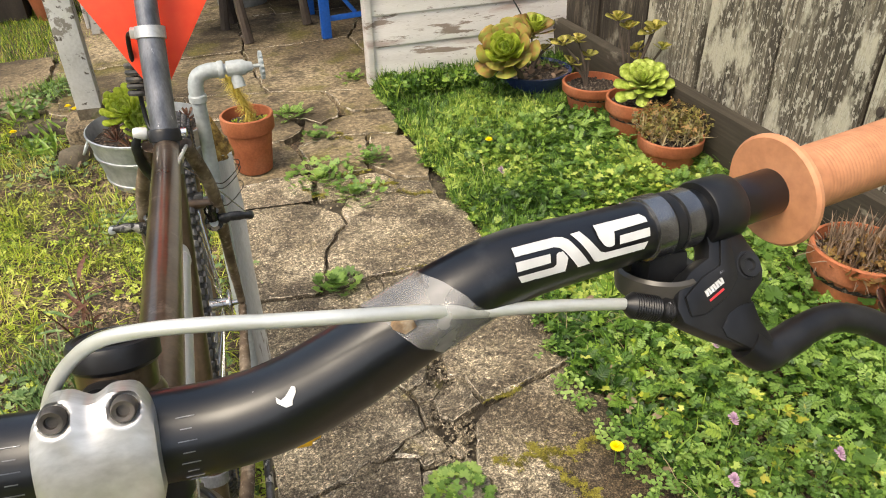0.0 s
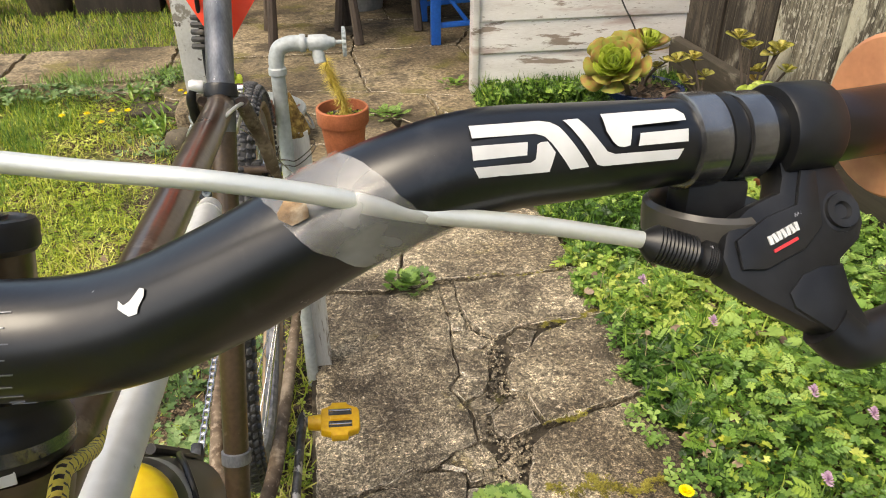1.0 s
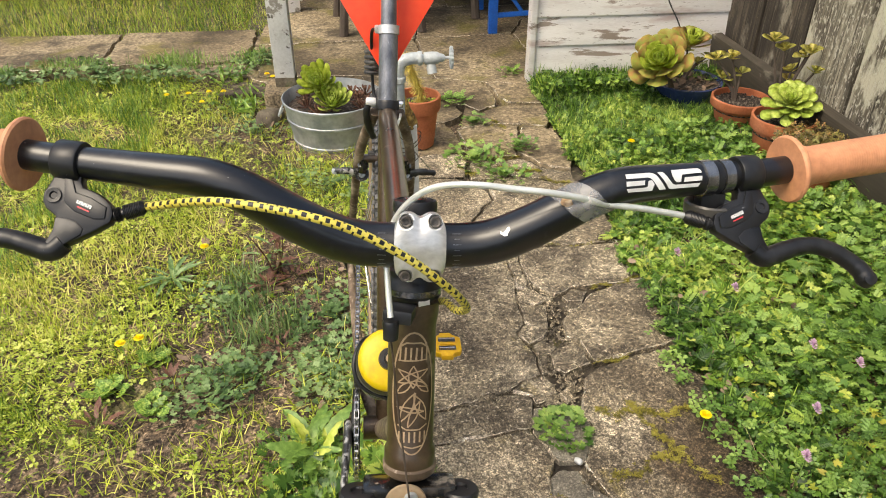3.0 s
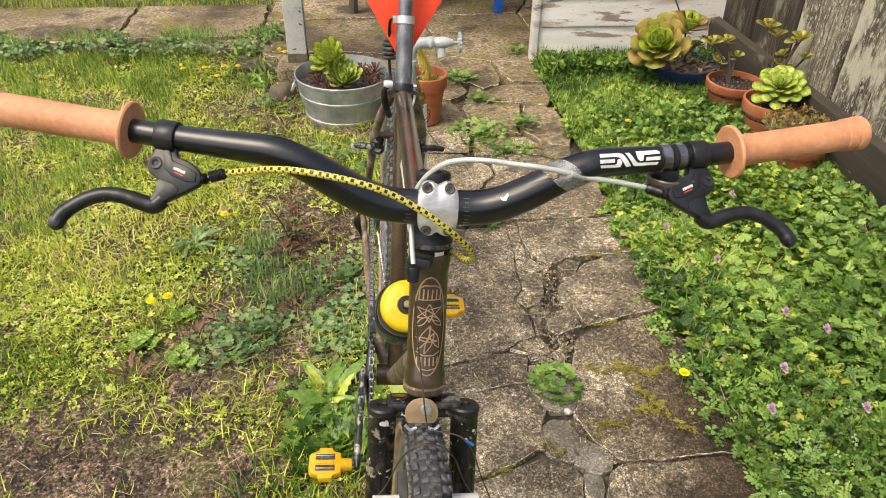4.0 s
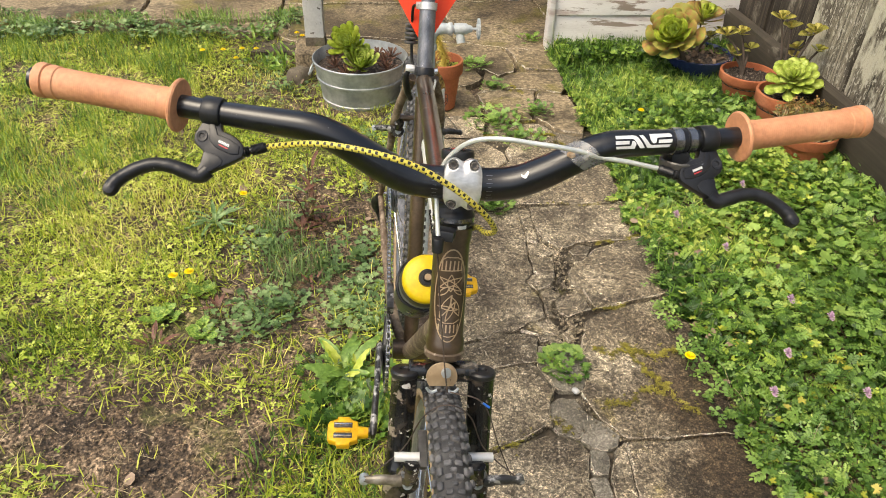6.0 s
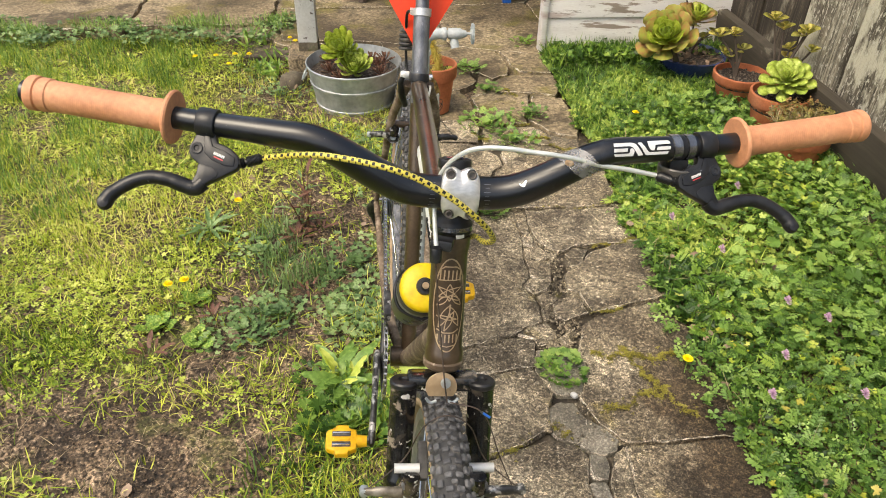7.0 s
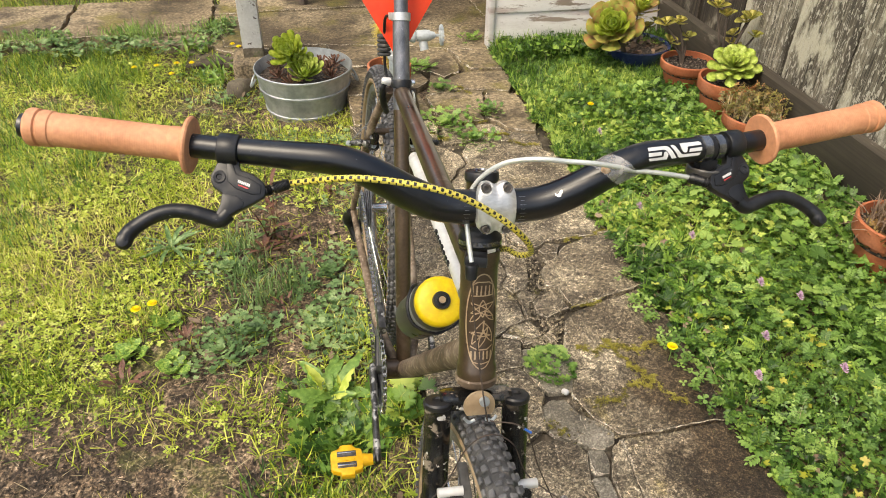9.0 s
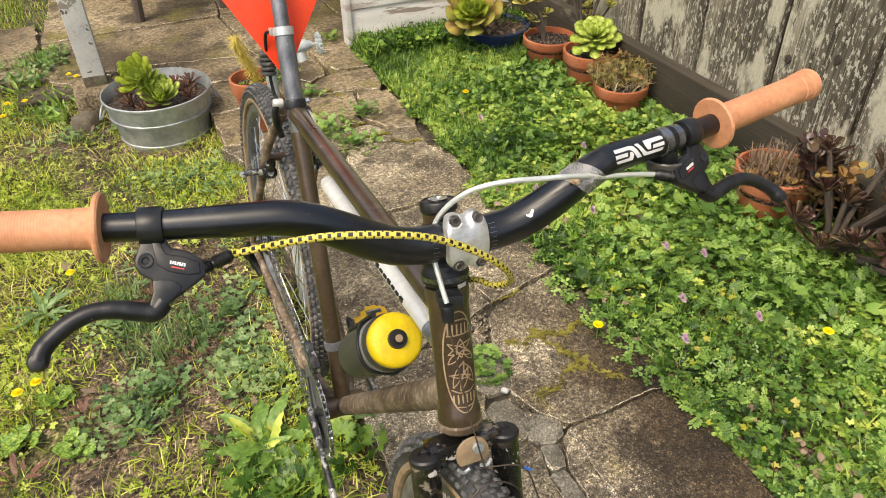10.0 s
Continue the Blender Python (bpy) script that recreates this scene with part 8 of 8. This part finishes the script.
# wheels
def wheel(name, axle, turn, hub_w):
    w = part(name, lathe([(0.016, -hub_w), (0.024, -hub_w + 0.003), (0.024, -hub_w + 0.006), (0.012, -hub_w + 0.010), (0.012, hub_w - 0.010), (0.024, hub_w - 0.006), (0.024, hub_w - 0.003), (0.016, hub_w)], 24, Matrix.Translation(axle) @ pose(0, 0, 0, 0, 90, 0)), M_CHROME, bike, "knobbly tyred spoked bicycle wheel")
    at = Matrix.Translation(axle) @ pose(0, 0, 0, turn)
    part("tyre", torus(0.3105, 0.0195, 96, 16, at, squash=1.12), M_RUBBER, w, "worn black knobbly tyre")
    for sx in (-1, 1):
        part("sidewall", torus(0.3000, 0.0075, 96, 8, at @ Matrix.Translation((0.0125 * sx, 0, 0))), M_TAN, w, "tan tyre sidewall")
    knobs = bmesh.new()
    for i in range(126):
        a = 2 * math.pi * i / 126
        for off, lat, sz in ((0.0, 0.0052, (0.0075, 0.0055, 0.005)), (0.0, -0.0052, (0.0075, 0.0055, 0.005)), (0.5, 0.0130, (0.0065, 0.0085, 0.005)), (0.5, -0.0130, (0.0065, 0.0085, 0.005)), (0.5, 0.0, (0.006, 0.0045, 0.0045)), (0.0, 0.0185, (0.005, 0.0075, 0.005)), (0.0, -0.0185, (0.005, 0.0075, 0.005))):
            t = math.asin(max(-1, min(1, lat / 0.0200)))
            b = a + off * 2 * math.pi / 126
            m = at @ pose(0, 0, 0, math.degrees(b)) @ Matrix.Translation((0, 0.3105, 0)) @ pose(0, 0, 0, 0, 0, -math.degrees(t)) @ Matrix.Translation((0, 0.0212, 0))
            block(sz[0] * 1.12, sz[2], sz[1] * 1.1, m, 0.0012, 1, bm=knobs)
    part("tread", knobs, M_KNOB, w)
    part("rim", lathe([(0.290, -0.010), (0.2905, -0.013), (0.2755, -0.012), (0.270, -0.006), (0.270, 0.006), (0.2755, 0.012), (0.2905, 0.013), (0.290, 0.010), (0.284, 0.0)], 72, at @ pose(0, 0, 0, 0, 90, 0), shut=False), M_DULLST, w, "dull silver rim")
    one = bmesh.new()
    sweep([(0.0, 0.022, 0.0), (0.0, 0.272, 0.0)], 0.001, 6, bm=one)
    first = part("spoke", one, M_CHROME, w)
    for i in range(32):
        s = first if i == 0 else new("spoke", first.data)
        s.parent = w
        s.matrix_local = at @ pose(0, 0, 0, 360 * i / 32) @ Matrix.Translation((hub_w * 0.75 * (1 if i % 2 else -1), 0, 0)) @ pose(0, 0, 0, 0, 0, (1 if i % 2 else -1) * math.degrees(math.atan(hub_w * 0.75 / 0.27)))
    part("axle", sweep([axle + Vector((-hub_w - 0.02, 0, 0)), axle + Vector((hub_w + 0.02, 0, 0))], 0.0048, 12), M_CHROME, w)
    return w


front = wheel("front_wheel", FRONT, 3.0, 0.040)
rear = wheel("rear_wheel", REAR, 17.0, 0.050)
cass = bmesh.new()
for k in range(7):
    r = 0.026 + 0.0045 * k
    lathe([(r - 0.004, 0), (r, 0.0002), (r, 0.0018), (r - 0.004, 0.002)], 40, Matrix.Translation(REAR + Vector((-0.052 + 0.004 * k, 0, 0))) @ pose(0, 0, 0, 0, 90, 0), cass)
part("cassette", cass, M_DULLST, rear, "dirty stack of sprockets")

# cranks, chain, pedals
ring_m = Matrix.Translation(BB + Vector((-0.048, 0, 0))) @ pose(0, 0, 0, 0, 90, 0)
chainset = part("chainring", lathe([(0.060, -0.001), (0.0800, -0.001), (0.0830, 0.0), (0.0800, 0.001), (0.060, 0.001)], 60, ring_m), M_DULLST, bike, "toothed black chainring")
teeth = bmesh.new()
for k in range(38):
    a = 2 * math.pi * k / 38
    block(0.002, 0.006, 0.005, Matrix.Translation(BB + Vector((-0.048, 0.0835 * math.cos(a), 0.0835 * math.sin(a)))) @ pose(0, 0, 0, math.degrees(a)), 0.0, bm=teeth)
part("teeth", teeth, M_DULLST, chainset)
CR = Vector((0, -0.187, -0.026))
for sx, sg in ((-1, 1), (1, -1)):
    a = BB + Vector((0.062 * sx, 0, 0))
    b = a + CR * sg + Vector((0.010 * sx, 0, -0.002))
    crank = part("crank", sweep([a - CR.normalized() * sg * 0.012, a, a.lerp(b, 0.5), b, b + CR.normalized() * sg * 0.012], [0.008, 0.0135, 0.0095, 0.0115, 0.007], 14, flat=0.62, side=(1, 0, 0)), M_CRANK, bike, "scuffed black and silver crank arm")
    if sx < 0:
        for k in range(4):
            an = radians(45 + 90 * k)
            part("spider_arm", sweep([a + Vector((0.012, 0, 0)), a + Vector((0.014, 0.066 * math.cos(an), 0.066 * math.sin(an)))], [0.009, 0.006], 10), M_BLKPL, crank)
    pm = Matrix.Translation(b + Vector((0.052 * sx, 0, 0))) @ pose(0, -0.004, 0, 2 if sx < 0 else 4) @ Matrix.Scale(0.94, 4)
    ped = part("pedal", plate([(-0.026, -0.022), (-0.012, -0.027), (-0.010, -0.034), (0.014, -0.034), (0.016, -0.027), (0.030, -0.022), (0.033, -0.016), (0.033, 0.016), (0.030, 0.022), (0.016, 0.027), (0.014, 0.034), (-0.010, 0.034), (-0.012, 0.027), (-0.026, 0.022), (-0.028, 0.0)], -0.008, 0.008, pm @ Matrix.Diagonal((sx, 1, 1, 1)), 0.004), M_YPED, bike, "yellow clipless platform pedal")
    for sy in (-1, 1):
        part("spring_bar", block(0.034, 0.0036, 0.005, pm @ pose(0.003 * sx, 0.0135 * sy, 0.0088), 0.0015), M_CHROME, ped)
        part("slot", block(0.036, 0.0125, 0.002, pm @ pose(0.003 * sx, 0.0120 * sy, 0.0076), 0.0008), M_RUBBER, ped)
    part("axle_boss", sweep([pm @ Vector((-0.046 * sx, 0, 0)), pm @ Vector((-0.026 * sx, 0, 0))], [0.010, 0.012], 16), M_YPED, ped)
    part("cleat_plate", block(0.030, 0.0075, 0.004, pm @ pose(0.003 * sx, 0, 0.0085), 0.0015), M_YPED, ped)
    part("pedal_axle", sweep([b, b + Vector((0.03 * sx, 0, 0))], 0.0065, 12), M_DULLST, ped)


def chain_line():
    top_f, top_r = BB + Vector((-0.048, 0.015, 0.082)), REAR + Vector((-0.046, 0.0, 0.040))
    low_r, low_f = REAR + Vector((-0.046, 0.03, -0.07)), BB + Vector((-0.048, 0.015, -0.082))
    pts = [top_f.lerp(top_r, k / 34) for k in range(35)]
    pts += [REAR + Vector((-0.046, 0.040 * math.sin(a), 0.040 * math.cos(a))) for a in np.linspace(0.3, 2.6, 8)]
    pts += [low_r.lerp(low_f, k / 34) for k in range(35)]
    pts += [BB + Vector((-0.048, -0.083 * math.sin(a), -0.083 * math.cos(a))) for a in np.linspace(0.15, 3.0, 24)]
    return pts


raw = chain_line()
links, acc = bmesh.new(), 0.0
raw.append(raw[0])
dense = [a.lerp(b, j / 10) for a, b in zip(raw, raw[1:]) for j in range(10)]
last, i = dense[0], 0
for p in dense:
    if (p - last).length >= 0.0127:
        m = along(last, p) @ Matrix.Translation((0, 0, 0.00635))
        w = 0.0068 if i % 2 else 0.0050
        q = last.lerp(p, 0.5)
        t = (p - last).normalized()
        X = Vector((1, 0, 0))
        Y = t.cross(X).normalized()
        mm = Matrix((X, Y, t)).transposed().to_4x4()
        mm.translation = q
        for s in (-1, 1):
            block(0.0012, 0.0085, 0.0150, mm @ pose(w / 2 * s, 0, 0), 0.0, bm=links)
        sweep([last + X * 0.0032, last - X * 0.0032], 0.0038, 8, bm=links)
        last = p
        i += 1
part("chain", links, M_CHROME, bike, "bright worn bicycle chain")
mech = part("rear_derailleur", sweep(glide([(-0.070, 0.945, 0.320), (-0.078, 0.960, 0.292), (-0.066, 0.962, 0.262), (-0.055, 0.94, 0.235)], 5), [0.010, 0.012, 0.010, 0.008], 12), M_BLKPL, bike, "black rear derailleur")
for dy, dz in ((0.955, 0.270), (0.925, 0.205)):
    part("jockey_wheel", lathe([(0.0, -0.003), (0.017, -0.003), (0.020, 0), (0.017, 0.003), (0, 0.003)], 22, Matrix.Translation((-0.048, dy, dz)) @ pose(0, 0, 0, 0, 90, 0)), M_BLKPL, mech)
fmech = part("front_derailleur", block(0.014, 0.065, 0.022, pose(-0.046, 0.520, 0.352, 8), 0.004), M_CRANK, bike, "scuffed dark front derailleur cage")
part("derailleur_clamp", lathe([(0.0150, -0.008), (0.0175, -0.007), (0.0175, 0.007), (0.0150, 0.008)], 24, along(BB + SDIR * 0.12, SEAT)), M_DULLST, fmech)

# seat post
collar_ = part("seat_collar", lathe([(0.0150, -0.012), (0.0185, -0.011), (0.0190, 0.0), (0.0178, 0.003), (0.0140, 0.004)], 32, along(SEAT, SEAT + SDIR)), M_BLKPL, bike, "black seat post collar")
part("quick_release_nut", lathe([(0, 0), (0.0065, 0), (0.0075, 0.002), (0.0075, 0.013), (0.006, 0.016), (0, 0.016)], 18, along(SEAT + Vector((-0.019, 0.004, -0.002)), SEAT + Vector((-0.2, 0.004, 0.01)))), M_PUMP, collar_, "white quick release cap")
part("quick_release_lever", sweep(glide([SEAT + Vector((-0.030, 0.0, -0.004)), SEAT + Vector((-0.034, 0.002, -0.018)), SEAT + Vector((-0.030, 0.010, -0.045)), SEAT + Vector((-0.022, 0.022, -0.07))], 5), [0.0045, 0.0055, 0.0065, 0.0055], 12), M_BLKPL, collar_)
part("clamp_nut", lathe([(0, 0), (0.006, 0), (0.006, 0.007), (0, 0.009)], 16, along(SEAT + Vector((0.017, 0, -0.002)), SEAT + Vector((0.2, 0, -0.002)))), M_CHROME, collar_)
part("seat_post", lathe([(0.0150, -0.05), (0.0150, 0.115), (0.0125, 0.117), (0.0125, 0.36)], 32, along(SEAT, SEAT + SDIR)), M_DULLST, bike, "scratched dark alloy seat post")
band = SEAT + SDIR * 0.112
part("post_band", join(lathe([(0.0152, -0.007), (0.0172, -0.0065), (0.0172, 0.0065), (0.0140, 0.007)], 32, along(band, band + SDIR)), block(0.008, 0.012, 0.011, Matrix.Translation(band + Vector((-0.018, 0.003, 0))), 0.002)), M_SILVER, bike, "silver clamp band on the seat post")
grommet = bmesh.new()
BOOT = Vector((-0.025, 0.772, 0.797))
for k in range(5):
    lathe([(0.007, -0.0034), (0.0120, -0.0030), (0.0132, 0.0), (0.0120, 0.0030), (0.007, 0.0034)], 20, along(BOOT + Vector((0, 0.002 * k, -0.016 + 0.0078 * k)), BOOT + Vector((0, 0.3, 1.2))), grommet)
part("cable_boot", grommet, M_RUBBER, bike, "ribbed black rubber cable boot")
part("boot_stay", sweep(glide([band + Vector((-0.020, 0.006, 0.0)), BOOT + Vector((-0.001, -0.006, 0.05)), BOOT + Vector((0, 0, 0.0)), BOOT + Vector((0.004, -0.012, -0.05)), SEAT + Vector((-0.010, 0.030, -0.02))], 6), 0.0028, 10), M_BLKPL, bike, "thin black stay behind the seat post")
part("brake_cable_rear", sweep(glide([(0.008, 0.60, 0.752), SEAT + Vector((0.019, -0.030, -0.012)), SEAT + Vector((0.020, 0.020, -0.030)), SEAT + Vector((0.006, 0.050, -0.075))], 7), 0.0022, 10), M_CABLE, bike)

# ---- things carried on the bicycle ----
tri = thing("safety_triangle", BIKE @ Matrix.Translation(SEAT + SDIR * 0.02), "fluorescent orange warning triangle hung behind the seat post", "safety flag")
bm = prism([(0.0, 0.02), (0.006, 0.025), (0.120, 0.215), (0.117, 0.222), (-0.117, 0.222), (-0.120, 0.215), (-0.006, 0.025)], -0.001, 0.001, Matrix(((1, -0.02, 0, 0), (0, 0.36, 1, 0.034), (0, 0.93, 0, -0.012), (0, 0, 0, 1))), 0.0005)
part("vinyl_sheet", bm, M_ORANGE, tri)

DT = (BB - Vector((0, 0.055, 0.712))).normalized()
bc = Vector((-0.012, 0.197, 0.664))
bot = thing("water_bottle", BIKE @ along(bc, bc - DT), "dark smoky water bottle with a yellow cap", "water bottle")
part("bottle_body", lathe([(0, -0.20), (0.033, -0.20), (0.0365, -0.196), (0.0365, -0.085), (0.034, -0.078), (0.034, -0.066), (0.0365, -0.060), (0.0365, -0.028), (0.033, -0.020), (0.031, -0.016)], 40), M_BOTTLE, bot)
part("bottle_print", lathe([(0.03665, -0.055), (0.03665, -0.032)], 40, shut=False), surf("grey bottle print", [(0.2, 0.2, 0.2), (0.4, 0.4, 0.4)], 60.0, 0.4, bump=0.0), bot, "grey printed band")
cap = part("cap", lathe([(0.0, 0.004), (0.012, 0.004), (0.016, 0.003), (0.028, 0.002), (0.0325, -0.001), (0.0340, -0.005), (0.0340, -0.016), (0.0330, -0.018)], 44), M_YEL, bot, "bright yellow screw cap")
part("valve", lathe([(0, 0.012), (0.0060, 0.012), (0.0068, 0.011), (0.0068, 0.009), (0.0115, 0.0085), (0.0125, 0.003)], 28), M_BLKPL, cap, "black drinking valve")
part("valve_core", lathe([(0, 0.0128), (0.0045, 0.0128), (0.0048, 0.0115)], 18), M_BRONZE, cap)
cage = thing("bottle_cage", BIKE, "thin dark wire bottle cage on the down tube", "bottle cage")
cm = along(bc, bc - DT)
for sx in (-1, 1):
    part("cage_wire", sweep([cm @ Vector(q) for q in glide([(0.012 * sx, 0.036, -0.20), (0.012 * sx, 0.038, -0.12), (0.028 * sx, 0.028, -0.06), (0.039 * sx, 0.0, -0.045), (0.030 * sx, -0.026, -0.05), (0.0, -0.040, -0.052)], 5)], 0.0024, 8), M_BLKPL, cage)
part("mount_bar", sweep([cm @ Vector((0, 0.040, -0.21)), cm @ Vector((0, 0.042, -0.08))], 0.004, 8), M_BLKPL, cage)

pump = thing("frame_pump", BIKE, "white alloy frame pump slung under the top tube", "bicycle pump")
pa, pb = Vector((0.003, 0.515, 0.694)), Vector((0.003, 0.13, 0.733))
part("barrel", sweep([pa, pb], 0.0120, 24), M_PUMP, pump)
part("end_cap", sweep([pb, pb.lerp(pa, -0.09)], [0.0125, 0.0105], 20), M_DULLST, pump, "grey rubber end")
part("end_cap", sweep([pa, pa.lerp(pb, -0.05)], [0.0130, 0.0110], 20), M_PUMP, pump)
text = bmesh.new()
for k in range(7):
    q = pb.lerp(pa, 0.16 + 0.035 * k)
    block(0.004, 0.008, 0.003 if k % 3 else 0.005, Matrix.Translation(q) @ pose(0, 0, 0, -5) @ Matrix.Translation((-0.0115, 0, 0.003)), 0.0, bm=text)
part("lettering", text, M_BLKPL, pump, "dark bars of unreadable lettering")
